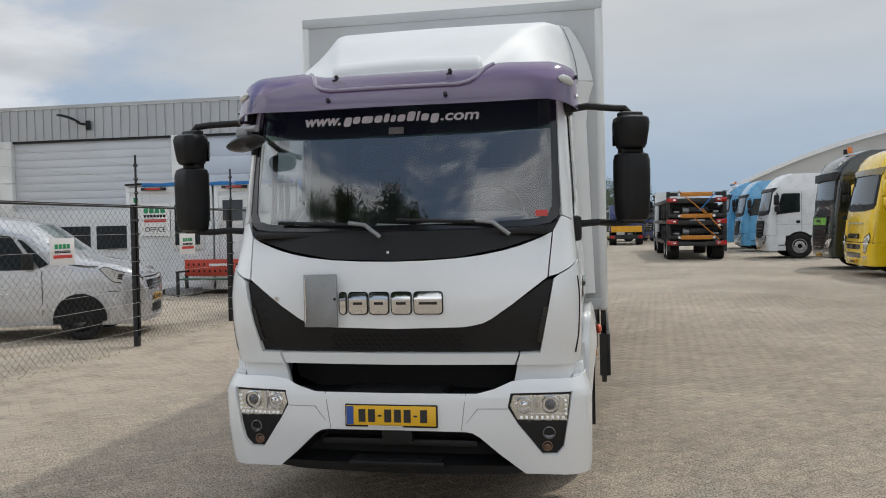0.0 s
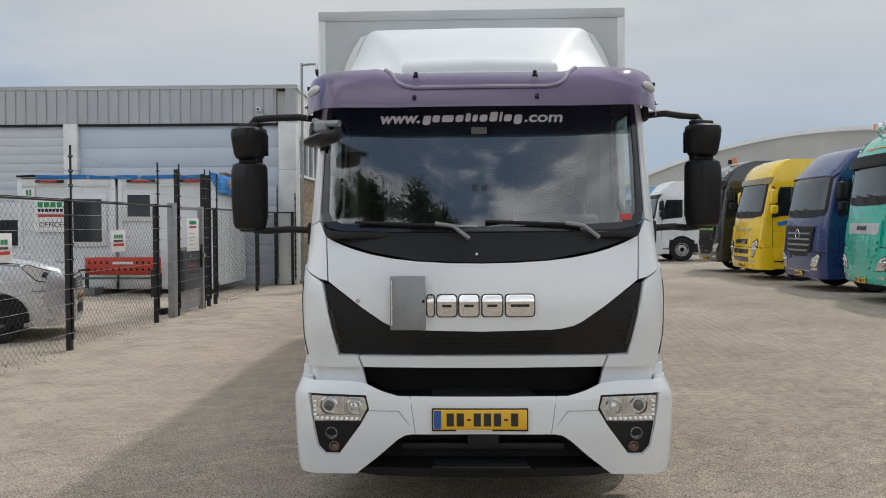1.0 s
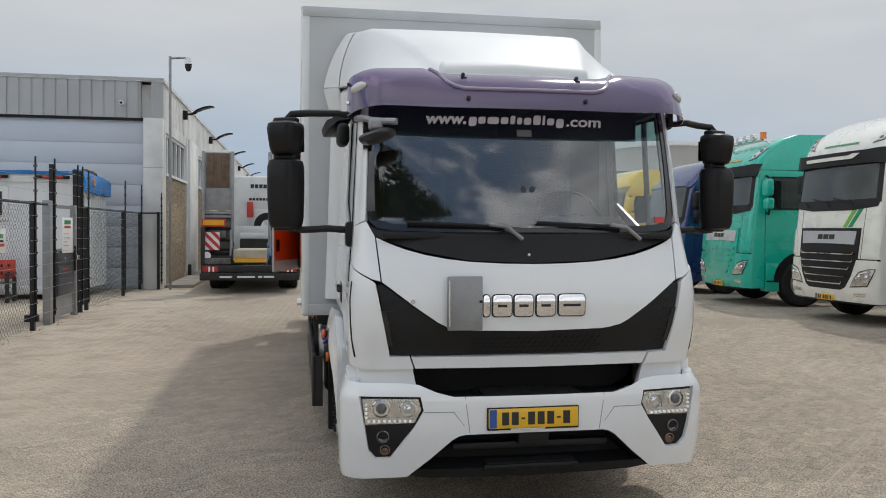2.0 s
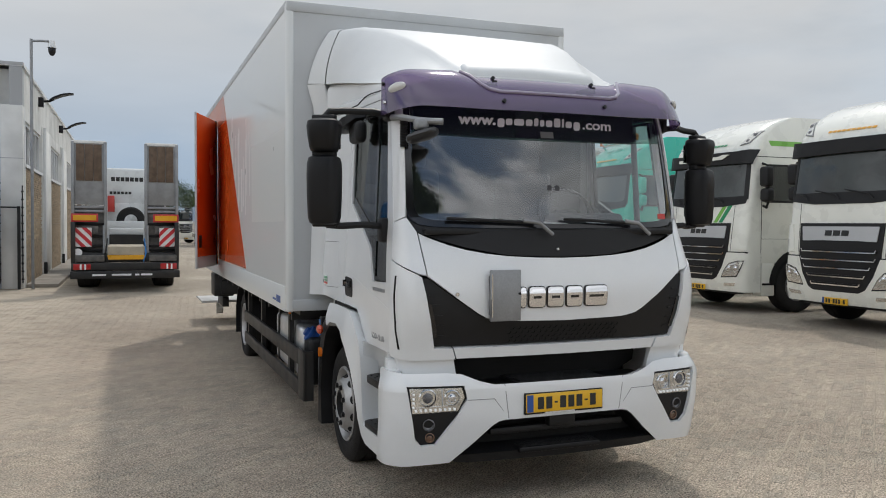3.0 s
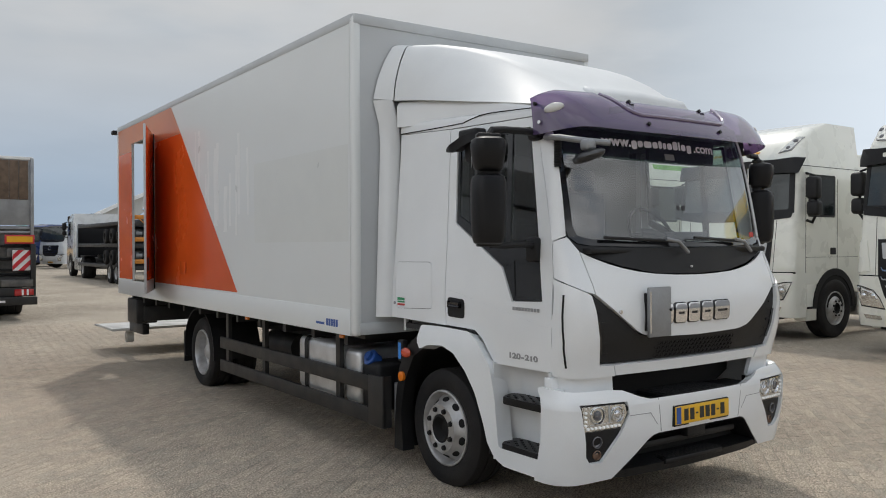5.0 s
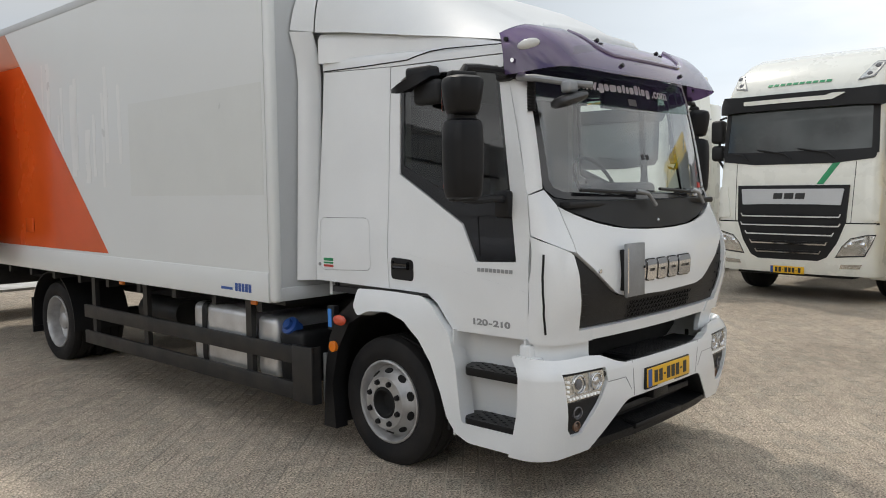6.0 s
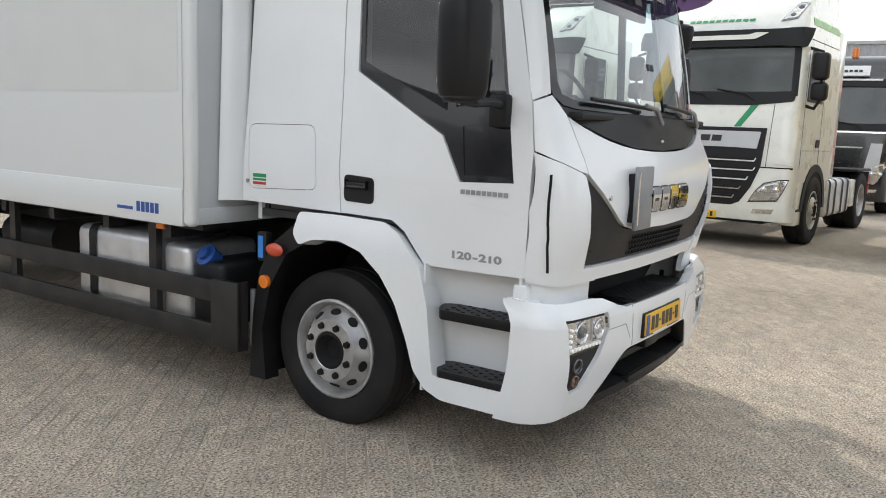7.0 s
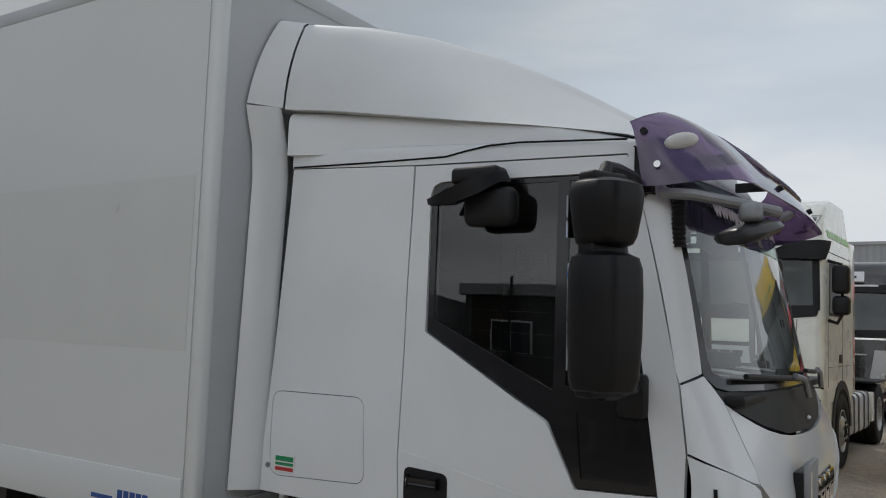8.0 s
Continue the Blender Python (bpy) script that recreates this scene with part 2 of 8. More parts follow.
def box(bm, x0, x1, y0, y1, z0, z1, bev=0.0, seg=2, m=None, mi=0):
    v = bmesh.ops.create_cube(bm, size=1.0)["verts"]
    for q in v:
        q.co = Vector(((x0 + x1) / 2 + q.co.x * (x1 - x0), (y0 + y1) / 2 + q.co.y * (y1 - y0), (z0 + z1) / 2 + q.co.z * (z1 - z0)))
        if m is not None:
            q.co = m @ q.co
    fs = list({f for q in v for f in q.link_faces})
    for f in fs:
        f.material_index = mi
    if bev:
        es = list({e for q in v for e in q.link_edges})
        r = bmesh.ops.bevel(bm, geom=es, offset=bev, segments=seg, affect="EDGES", profile=0.5)
        for f in r["faces"]:
            f.material_index = mi
    return bm


def bx(*a, **k):
    return box(bmesh.new(), *a, **k)


def cyl(bm, p, q, r, r2=None, n=16, cap=True):
    p, q = Vector(p), Vector(q)
    d = q - p
    m = Matrix.Translation((p + q) / 2) @ d.to_track_quat("Z", "Y").to_matrix().to_4x4()
    bmesh.ops.create_cone(bm, cap_ends=cap, segments=n, radius1=r, radius2=r if r2 is None else r2, depth=d.length, matrix=m)
    return bm


def tube(bm, pts, r, n=10):
    """A round bar along a line of points."""
    pts = [Vector(p) for p in pts]
    rings = []
    for i, p in enumerate(pts):
        d = (pts[min(i + 1, len(pts) - 1)] - pts[max(i - 1, 0)]).normalized()
        q = d.to_track_quat("Z", "Y")
        rings.append([bm.verts.new(p + q @ Vector((r * math.cos(a), r * math.sin(a), 0))) for a in (2 * math.pi * k / n for k in range(n))])
    for a, b in zip(rings, rings[1:]):
        for k in range(n):
            bm.faces.new((a[k], a[(k + 1) % n], b[(k + 1) % n], b[k]))
    bm.faces.new(rings[0]), bm.faces.new(rings[-1])
    return bm


def loft(bm, rings, cap=True):
    """A skin through closed rings of equal count."""
    vs = [[bm.verts.new(p) for p in r] for r in rings]
    n = len(vs[0])
    for a, b in zip(vs, vs[1:]):
        for k in range(n):
            bm.faces.new((a[k], a[(k + 1) % n], b[(k + 1) % n], b[k]))
    if cap:
        bm.faces.new(vs[0]), bm.faces.new(vs[-1])
    return bm


def lathe(bm, prof, n=40):
    """A turned shape: (radius, along) pairs round the x axis."""
    rings = []
    for r, t in prof:
        rings.append([bm.verts.new((t, r * math.cos(a), r * math.sin(a))) for a in (2 * math.pi * k / n for k in range(n))])
    for a, b in zip(rings, rings[1:]):
        for k in range(n):
            bm.faces.new((a[k], a[(k + 1) % n], b[(k + 1) % n], b[k]))
    return bm


def prism(bm, poly, place, d):
    """A polygon of (a, b) pairs placed by place(a, b, depth), from depth 0 to d."""
    r0 = [bm.verts.new(place(a, b, 0)) for a, b in poly]
    r1 = [bm.verts.new(place(a, b, d)) for a, b in poly]
    n = len(poly)
    bm.faces.new(r0), bm.faces.new(r1)
    for k in range(n):
        bm.faces.new((r0[k], r0[(k + 1) % n], r1[(k + 1) % n], r1[k]))
    return bm


def rounded(pts, r=0.03, n=4):
    """A polygon with its corners rounded."""
    out, m = [], len(pts)
    for i in range(m):
        p, a, b = Vector(pts[i]), Vector(pts[i - 1]), Vector(pts[(i + 1) % m])
        ra = min(r, (a - p).length * 0.45)
        rb = min(r, (b - p).length * 0.45)
        s, e = p + (a - p).normalized() * ra, p + (b - p).normalized() * rb
        for k in range(n + 1):
            t = k / n
            out.append(tuple(s * (1 - t) ** 2 + p * 2 * t * (1 - t) + e * t * t))
    return out


def patch(poly, place, off=0.0, thick=0.025, step=0.07, holes=(), edge=0.004, sgn=1):
    """A panel: the polygon (a, b) less convex holes, laid on the surface place(a, b), lifted by off, with a rim thick deep.
    The outermost few millimetres turn inwards."""
    bm = bmesh.new()
    bm.faces.new([bm.verts.new((a, b, 0)) for a, b in poly])

    def cut(p, n):
        bmesh.ops.bisect_plane(bm, geom=bm.verts[:] + bm.edges[:] + bm.faces[:], plane_co=p, plane_no=n, dist=1e-6)

    for h in holes:
        c = Vector((sum(p[0] for p in h) / len(h), sum(p[1] for p in h) / len(h)))
        for i in range(len(h)):
            p, q = Vector(h[i]), Vector(h[(i + 1) % len(h)])
            cut((p.x, p.y, 0), (q.y - p.y, p.x - q.x, 0))

        def inside(f):
            g = f.calc_center_median().xy
            return all(((Vector(h[(i + 1) % len(h)]) - Vector(h[i])).cross(g - Vector(h[i]))) * ((Vector(h[(i + 1) % len(h)]) - Vector(h[i])).cross(c - Vector(h[i]))) > 0 for i in range(len(h)))

        bmesh.ops.delete(bm, geom=[f for f in bm.faces if inside(f)], context="FACES")
    xs, ys = [p[0] for p in poly], [p[1] for p in poly]
    for k in range(1, int((max(xs) - min(xs)) / step) + 1):
        cut((min(xs) + k * step, 0, 0), (1, 0, 0))
    for k in range(1, int((max(ys) - min(ys)) / step) + 1):
        cut((0, min(ys) + k * step, 0), (0, 1, 0))
    rim = [e for e in bm.edges if len(e.link_faces) == 1]
    bmesh.ops.recalc_face_normals(bm, faces=bm.faces)

    def at(a, b, d):
        p = Vector(place(a, b))
        e = 1e-3
        n = (Vector(place(a + e, b)) - p).cross(Vector(place(a, b + e)) - p).normalized()
        return p + n * (d * sgn)

    low = {}
    for e in rim:
        for v in e.verts:
            if v not in low:
                low[v] = (bm.verts.new(v.co), bm.verts.new(v.co))
    quads = [(e.verts[0], e.verts[1]) for e in rim]
    for a, b in quads:
        bm.faces.new((a, b, low[b][0], low[a][0]))
        bm.faces.new((low[a][0], low[b][0], low[b][1], low[a][1]))
    depth = {}
    for v, (p, q) in low.items():
        depth[p], depth[q] = off - edge, off - thick
    for v in list(bm.verts):
        a, b = v.co.x, v.co.y
        v.co = at(a, b, depth.get(v, off))
    return bm


def letters(body, size, extrude=0.002, bold=0.0):
    """The words as a bmesh, upright in x and z, from the built-in font."""
    cu = bpy.data.curves.new("letters", "FONT")
    cu.body, cu.size, cu.extrude, cu.align_x, cu.align_y = body, size, extrude, "CENTER", "CENTER"
    cu.offset = bold
    ob = bpy.data.objects.new("letters", cu)
    scene.collection.objects.link(ob)
    me = bpy.data.meshes.new_from_object(ob.evaluated_get(bpy.context.evaluated_depsgraph_get()))
    bm = bmesh.new()
    bm.from_mesh(me)
    bpy.data.objects.remove(ob)
    bpy.data.curves.remove(cu)
    bpy.data.meshes.remove(me)
    bmesh.ops.rotate(bm, verts=bm.verts, matrix=Matrix.Rotation(radians(90), 3, "X"))
    return bm


def wheel(parent, x, y, z, side, r=0.41, w=0.27, rim=0.265, m_rim=None, steer=True, hub=True):
    """A lorry wheel: side -1 or 1 is the way its face looks. Front wheels stand proud, driven ones are dished."""
    s = side
    bm = bmesh.new()
    lathe(bm, [(rim, s * (-w)), (r - 0.05, s * (-w - 0.005)), (r - 0.012, s * (-w + 0.02)), (r, s * (-w + 0.05)), (r, s * (-w * 0.72)), (r - 0.012, s * (-w * 0.70)), (r - 0.012, s * (-w * 0.67)), (r, s * (-w * 0.65)),
               (r, s * (-w * 0.36)), (r - 0.012, s * (-w * 0.34)), (r - 0.012, s * (-w * 0.31)), (r, s * (-w * 0.29)), (r, s * (-0.05)), (r - 0.010, s * (-0.018)), (r - 0.035, s * 0.0), (r - 0.075, s * 0.006),
               (rim + 0.03, s * 0.0), (rim + 0.008, s * (-0.012)), (rim, s * (-0.03))], 48)
    tyre_m = pose(x, y, z)
    prof = [(rim + 0.004, -0.02), (rim + 0.004, -0.004), (rim - 0.008, 0.0), (rim - 0.022, -0.02), (rim - 0.03, -0.06)]
    if steer:
        prof += [(rim - 0.045, -0.05), (0.178, 0.012), (0.165, 0.03), (0.105, 0.034), (0.095, 0.024)]
        face = 0.03
    else:
        prof += [(rim - 0.04, -0.12), (0.18, -0.15), (0.165, -0.155), (0.12, -0.155), (0.11, -0.14)]
        face = -0.155
    b2 = bmesh.new()
    lathe(b2, [(a, s * t) for a, t in prof], 40)
    wh = part("wheel", b2, m_rim or M_RIM, parent, m=tyre_m)
    part("tyre", bm, M_RUBBER, wh, "worn black rubber tyre")
    b3 = bmesh.new()
    lathe(b3, [(0.105, s * (face - 0.01)), (0.10, s * (face + 0.0)), (0.085, s * (face + (0.005 if steer else 0.09))), (0.055, s * (face - (0.05 if steer else -0.11))), (0.001, s * (face - (0.055 if steer else -0.11)))], 24)
    if hub:
        part("hub", b3, M_DARKHOLE if steer else M_RIM, wh)
        for k in range(8):
            a = 2 * math.pi * (k + 0.5) / 8
            b4 = bmesh.new()
            c = (s * face, 0.135 * math.cos(a), 0.135 * math.sin(a))
            cyl(b4, c, (s * (face + 0.020), c[1], c[2]), 0.021, 0.016, n=6)
            part("wheel_nut", b4, M_DARKP, wh, smooth=0)
        if steer:
            for k in range(10):
                a = 2 * math.pi * (k + 0.5) / 10
                er, et = Vector((0, math.cos(a), math.sin(a))), Vector((0, -math.sin(a), math.cos(a)))
                slope = (er * -0.042 + Vector((s * 0.062, 0, 0))).normalized()
                out = slope.cross(et).normalized()
                out = out if out.x * s > 0 else -out
                c = er * 0.199 + Vector((s * -0.0185, 0, 0))
                b4 = bmesh.new()
                oval = [et * (0.031 * math.cos(q)) + slope * (0.023 * math.sin(q)) for q in (2 * math.pi * j / 14 for j in range(14))]
                loft(b4, [[tuple(c + o - out * 0.012) for o in oval], [tuple(c + o + out * 0.0025) for o in oval]])
                part("rim_hole", b4, M_DARKHOLE, wh)
    else:
        b3.free()
    return wh


def number_plate(parent, m, w=0.52, h=0.11):
    """A yellow plate whose characters are plain bars."""
    pl = part("number_plate", bx(-w / 2, w / 2, 0, 0.012, -h / 2, h / 2, 0.004), M_PLATE, parent, "yellow plate with a blue strip", m=m)
    part("plate_strip", bx(-w / 2 + 0.004, -w / 2 + 0.045, -0.002, 0.006, -h / 2 + 0.004, h / 2 - 0.004), M_BLUE, pl)
    x = -w / 2 + 0.075
    for k, cw in enumerate((0.040, 0.040, 0.022, 0.040, 0.040, 0.040, 0.022, 0.040)):
        hh = 0.036 if cw > 0.03 else 0.005
        part("plate_bar", bx(x, x + cw, -0.002, 0.006, -hh, hh, 0.0), M_PLATEK, pl)
        x += cw + 0.016
    return pl


# ---- the box lorry: shape of the cab skin, in metres from the middle of its front bumper ----
def lerp(z, zs, vs):
    return float(np.interp(z, zs, vs))


def cab_size(z):
    if 1.6 <= z <= 2.4:  # the windscreen leans back more and more
        yc = 0.09 + 0.19 * (z - 1.6) + 0.09 * (z - 1.6) ** 2
    else:
        yc = lerp(z, [0.2, 0.80, 0.88, 0.95, 1.10, 1.25, 1.35, 1.45, 1.6, 2.4, 2.6, 3.2], [0.10, 0.10, 0.085, 0.07, 0.03, 0.02, 0.035, 0.06, 0.09, 0.2996, 0.36, 0.5])
    k = lerp(z, [0.2, 1.4, 1.7, 2.3, 3.2], [0.06, 0.06, 0.15, 0.10, 0.10])
    w = lerp(z, [0.2, 0.8, 1.0, 1.3, 1.42, 1.7, 2.3, 2.6, 3.2], [1.015, 1.015, 1.030, 1.030, 1.022, 1.0, 0.968, 0.957, 0.94])
    r = lerp(z, [0.2, 1.4, 1.7, 3.2], [0.16, 0.16, 0.12, 0.12])
    return yc, k, w, r


def wrap(s, z, size):
    """The front and its rounded corners: s runs along the outline from the middle."""
    yc, k, w, r = size(z)
    a, g = abs(s), 1 if s >= 0 else -1
    xf = w - r
    y0 = yc + k * xf * xf
    if a <= xf:
        return (s, yc + k * s * s, z)
    if a <= xf + r * math.pi / 2:
        th = (a - xf) / r
        return (g * (xf + r * math.sin(th)), y0 + r * (1 - math.cos(th)) + k * xf * r * math.sin(th) * (1 - math.sin(th)), z)
    return (g * w, y0 + r + (a - xf - r * math.pi / 2), z)


def skin(s, z):
    return wrap(s, z, cab_size)


def bumper_size(z):
    return lerp(z, [0.2, 0.27, 0.40, 0.52, 0.70, 0.76, 0.80], [0.09, 0.06, 0.03, 0.005, 0.0, 0.015, 0.05]), 0.075, lerp(z, [0.2, 0.3, 0.7, 0.8], [1.075, 1.09, 1.095, 1.06]), 0.17


def bump_skin(s, z):
    return wrap(s, z, bumper_size)


def flank(sg):
    return lambda y, z: (sg * cab_size(z)[2], y, z)


def mirrored(half):
    """The whole outline from its right half, read from the middle round to the middle."""
    return list(half) + [(-a, b) for a, b in reversed(half) if a != 0]


lorry = thing("box_lorry", pose(-1.14, 4.43, 0.03, -0.15, -0.25, 0), "white box lorry with orange side stripe and purple sun visor", "truck")

# front panels
HOOD_TOP = [(s, 1.458 + 0.079 * s ** 2 + 0.1386 * s ** 4) for s in (0, 0.18, 0.365, 0.50, 0.62, 0.72, 0.80, 0.85, 0.889)]
HOOD_LOW = [(0.866, 1.362), (0.673, 1.216), (0.56, 1.138), (0.51, 1.112), (0.44, 1.097), (0.39, 1.091), (0, 1.082)]
part("bonnet", patch(mirrored(HOOD_TOP + HOOD_LOW)[:], skin, 0.004, 0.03), M_WHITE, lorry, "glossy white bonnet panel")
low = [(a, b - 0.008) for a, b in reversed(HOOD_LOW)]
black_panel = part("grille_panel", patch(mirrored(low[:-1] + [(0.866, 1.350), (0.893, 1.350), (0.86, 1.18), (0.812, 0.948), (0.70, 0.944), (0, 0.944)]), skin, -0.012, 0.03), M_BLACK, lorry, "black plastic grille panel")
bm = bmesh.new()
for k in range(-9, 10):
    for j in range(4):
        c = (k + 0.5 * (j % 2)) * 0.040
        z = 0.968 + j * 0.026
        p = Vector(skin(c, z))
        ring = [(p.x + 0.017 * math.cos(a), p.y + 0.008 - 0.012 * (i % 1), z + 0.012 * math.sin(a)) for i, a in enumerate(2 * math.pi * q / 6 for q in range(6))]
        inner = [(x + (p.x - x) * 0.3, y + 0.02, zz + (z - zz) * 0.3) for x, y, zz in ring]
        loft(bm, [ring, inner], cap=False)
part("grille_mesh", bm, M_GLOSSB, black_panel, smooth=0)
part("lower_trim", patch(mirrored([(0, 0.936), (0.698, 0.936), (0.675, 0.873), (0, 0.871)]), skin, 0.006, 0.05, edge=0.006), M_WHITE, lorry)
part("scuttle", patch(mirrored([(0, 1.630), (0.5, 1.634), (0.80, 1.643), (0.888, 1.652), (0.925, 1.685), (0.905, 1.622), (0.80, 1.580), (0.62, 1.526), (0.365, 1.479), (0, 1.466)]), skin, -0.004, 0.04), M_BLACK, lorry, "matt black scuttle panel")
part("scuttle_ledge", bx(-0.86, 0.86, 0.13, 0.34, 1.60, 1.635, 0.01), M_BLACK, lorry)
bm = bmesh.new()
bmesh.ops.create_icosphere(bm, subdivisions=1, radius=0.009, matrix=Matrix.Translation((-0.03, 0.062, 1.512)))
part("washer_nozzle", bm, M_LETTER, lorry)
# handle box, sign board and bonnet lock
board = part("sign_board", bx(-0.512, -0.315, -0.012, 0.010, 1.095, 1.395, 0.006), M_ZINC, lorry, "grey folded sheet metal sign board")
for z in (1.15, 1.22, 1.30):
    part("rivet", cyl(bmesh.new(), (-0.497, -0.016, z), (-0.497, -0.010, z), 0.004, n=8), M_CHROME, board)
part("board_hinge", cyl(bmesh.new(), (-0.502, -0.013, 1.12), (-0.502, -0.013, 1.37), 0.005, n=8), M_CHROME, board)
part("board_lock", cyl(bmesh.new(), (-0.326, -0.02, 1.255), (-0.326, -0.010, 1.255), 0.008, n=10), M_DARKP, board)
part("board_bracket", bx(-0.50, -0.33, 0.008, 0.045, 1.13, 1.36, 0.004), M_DARKP, board)
part("bonnet_lock", cyl(bmesh.new(), (-0.697, 0.04, 1.255), (-0.697, 0.062, 1.255), 0.012, n=12), M_CHROME, lorry)
# chrome badge: five plain blocks
for x0, x1 in ((-0.305, -0.270), (-0.250, -0.145), (-0.128, -0.022), (0.0, 0.108), (0.130, 0.285)):
    bb = patch(rounded([(x0, 1.170), (x1, 1.170), (x1, 1.285), (x0, 1.285)], 0.022), skin, 0.018, 0.014, step=0.04, edge=0.004,
               holes=() if x1 - x0 < 0.05 else ([(x0 + 0.026, 1.221), (x1 - 0.026, 1.221), (x1 - 0.026, 1.236), (x0 + 0.026, 1.236)],))
    blk = part("badge_block", bb, M_CHROME, lorry, "chrome badge block with a dark edge")
    part("badge_edge", patch(rounded([(x0 - 0.007, 1.163), (x1 + 0.007, 1.163), (x1 + 0.007, 1.292), (x0 - 0.007, 1.292)], 0.026), skin, 0.010, 0.008, step=0.04, edge=0.003), M_GLOSSB, blk)
# corner and pillar panels, each side
def edge_s(y, z):
    """How far along the outline the flank is at y."""
    yc, k, w, r = cab_size(z)
    return w - r + r * math.pi / 2 + y - (yc + k * (w - r) ** 2 + r)


DOOR_EDGE = ((0.885, 0.279), (1.0, 0.277), (1.2, 0.272), (1.452, 0.269))
CORNER_UP = [(0.897, 1.614), (0.874, 1.366), (0.92, 1.377), (1.0, 1.413), (edge_s(0.269, 1.46), 1.460), (1.038, 1.668), (0.943, 1.698)]
PILLAR = [(0.948, 1.706), (1.037, 1.675), (1.032, 2.00), (1.028, 2.30), (1.024, 2.46), (0.925, 2.44), (0.935, 2.05)]
CHEEK = [(0.901, 1.352), (0.925, 1.370), (1.0, 1.405), *((edge_s(y, z), z) for z, y in reversed(DOOR_EDGE)), (0.985, 0.872), (0.684, 0.872), (0.708, 0.938), (0.818, 0.941), (0.868, 1.18)]
for sg in (-1, 1):
    def half(poly):
        return [(sg * a, b) for a, b in poly]
    part("corner_panel", patch(half(CORNER_UP), skin, 0.004, 0.03, step=0.0437), M_WHITE, lorry)
    part("windscreen_pillar", patch(half(PILLAR), skin, 0.004, 0.03, step=0.04), M_WHITE, lorry)
    part("cheek_panel", patch(half(CHEEK), skin, 0.012, 0.05, step=0.04, edge=0.008), M_WHITE, lorry)
    part("air_slit", patch(half([(edge_s(0.179, z), z) for z in (1.36, 1.25, 1.15, 1.05, 0.935)] + [(edge_s(0.190, z), z) for z in (0.935, 1.05, 1.15, 1.25, 1.36)]), skin, 0.0145, 0.01, step=0.05, edge=0.001), M_DARKHOLE, lorry)
    part("lower_corner", patch(half([(0.69, 0.868), (0.985, 0.868), (1.08, 0.878), (1.140, 0.880), (1.140, 0.74), (0.66, 0.74)]), skin, -0.010, 0.03, step=0.05), M_WHITE, lorry)
    part("cheek_vent", patch(half([(0.845, 1.20), (0.872, 1.20), (0.835, 1.0), (0.80, 1.0)]), skin, -0.006, 0.01, step=0.05), M_GLOSSB, black_panel)
    for k in range(5):
        z = 1.245 - k * 0.062
        e = 0.857 - (1.245 - z) * 0.22
        part("vent_fin", patch(half([(e - 0.052, z), (e, z + 0.004), (e, z + 0.017), (e - 0.052, z + 0.012)]), skin, -0.008, 0.012, step=0.05, edge=0.002), M_BLACK, black_panel)

# windscreen with its seal, tinted strip and lettering bars
WS = [(0, 1.640), (0.5, 1.643), (0.80, 1.652), (0.87, 1.665), (0.915, 1.70), (0.935, 1.76), (0.928, 2.05), (0.912, 2.40), (0, 2.42)]
screen = part("windscreen", patch(mirrored(WS), skin, -0.012, 0.006, step=0.05, edge=0.0), M_GLASS, lorry, "large curved windscreen reflecting the cloudy sky")
screen.visible_shadow = False
for sg in (-1, 1):
    part("screen_seal", patch([(sg * a, b) for a, b in [(0.5, 1.641), (0.80, 1.650), (0.88, 1.664), (0.927, 1.70), (0.946, 1.76), (0.932, 2.40), (0.885, 2.40), (0.895, 2.05), (0.893, 1.76), (0.87, 1.71), (0.80, 1.690), (0.5, 1.672)]], skin, -0.008, 0.01, step=0.06), M_GLOSSB, screen)
part("screen_seal", patch(mirrored([(0, 1.640), (0.5, 1.641), (0.5, 1.672), (0, 1.668)]), skin, -0.008, 0.01), M_GLOSSB, screen)
part("tinted_strip", patch(mirrored([(0, 2.185), (0.45, 2.190), (0.885, 2.210), (0.882, 2.40), (0, 2.41)]), skin, -0.0095, 0.008, edge=0.001), M_STRIP, screen, "dark tinted strip with pale lettering bars")
def screen_letters(body, x0, x1, z, size, bold):
    """Slanting letters laid on the windscreen between x0 and x1."""
    bm = letters(body, size, 0.001, bold)
    xs = [v.co.x for v in bm.verts]
    k = (x1 - x0) / (max(xs) - min(xs))
    for v in bm.verts:
        p = skin(x0 + (v.co.x - min(xs)) * k + 0.18 * v.co.z, z + v.co.z)
        v.co = Vector((p[0], p[1] - 0.001 + v.co.y, p[2]))
    return part("letters", bm, M_LETTER, screen, smooth=0)


screen_letters("www.", -0.592, -0.350, 2.301, 0.088, 0.0035)
screen_letters(".com", 0.258, 0.478, 2.299, 0.088, 0.0018)
x = -0.342
for k, (cw, ch, dz) in enumerate(((.046, .056, -.008), (.044, .042, 0), (.068, .042, 0), (.046, .042, 0), (.030, .052, .005), (.030, .042, 0), (.046, .042, 0), (.046, .058, .008), (.016, .058, .008), (.045, .042, 0), (.046, .056, -.008))):
    z = 2.300 + dz
    sl = 0.18 * ch
    part("letter_bar", patch(rounded([(x, z - ch / 2), (x + cw, z - ch / 2), (x + cw + sl, z + ch / 2), (x + sl, z + ch / 2)], min(0.014, cw * 0.4), 2), skin, -0.0075, 0.003, step=0.05, edge=0.0005), M_LETTER, screen)
    x += cw + 0.0115
part("sticker", patch([(-0.055, 2.205), (0.035, 2.205), (0.035, 2.245), (-0.055, 2.245)], skin, -0.0075, 0.003, edge=0.0005), M_INTL, screen)
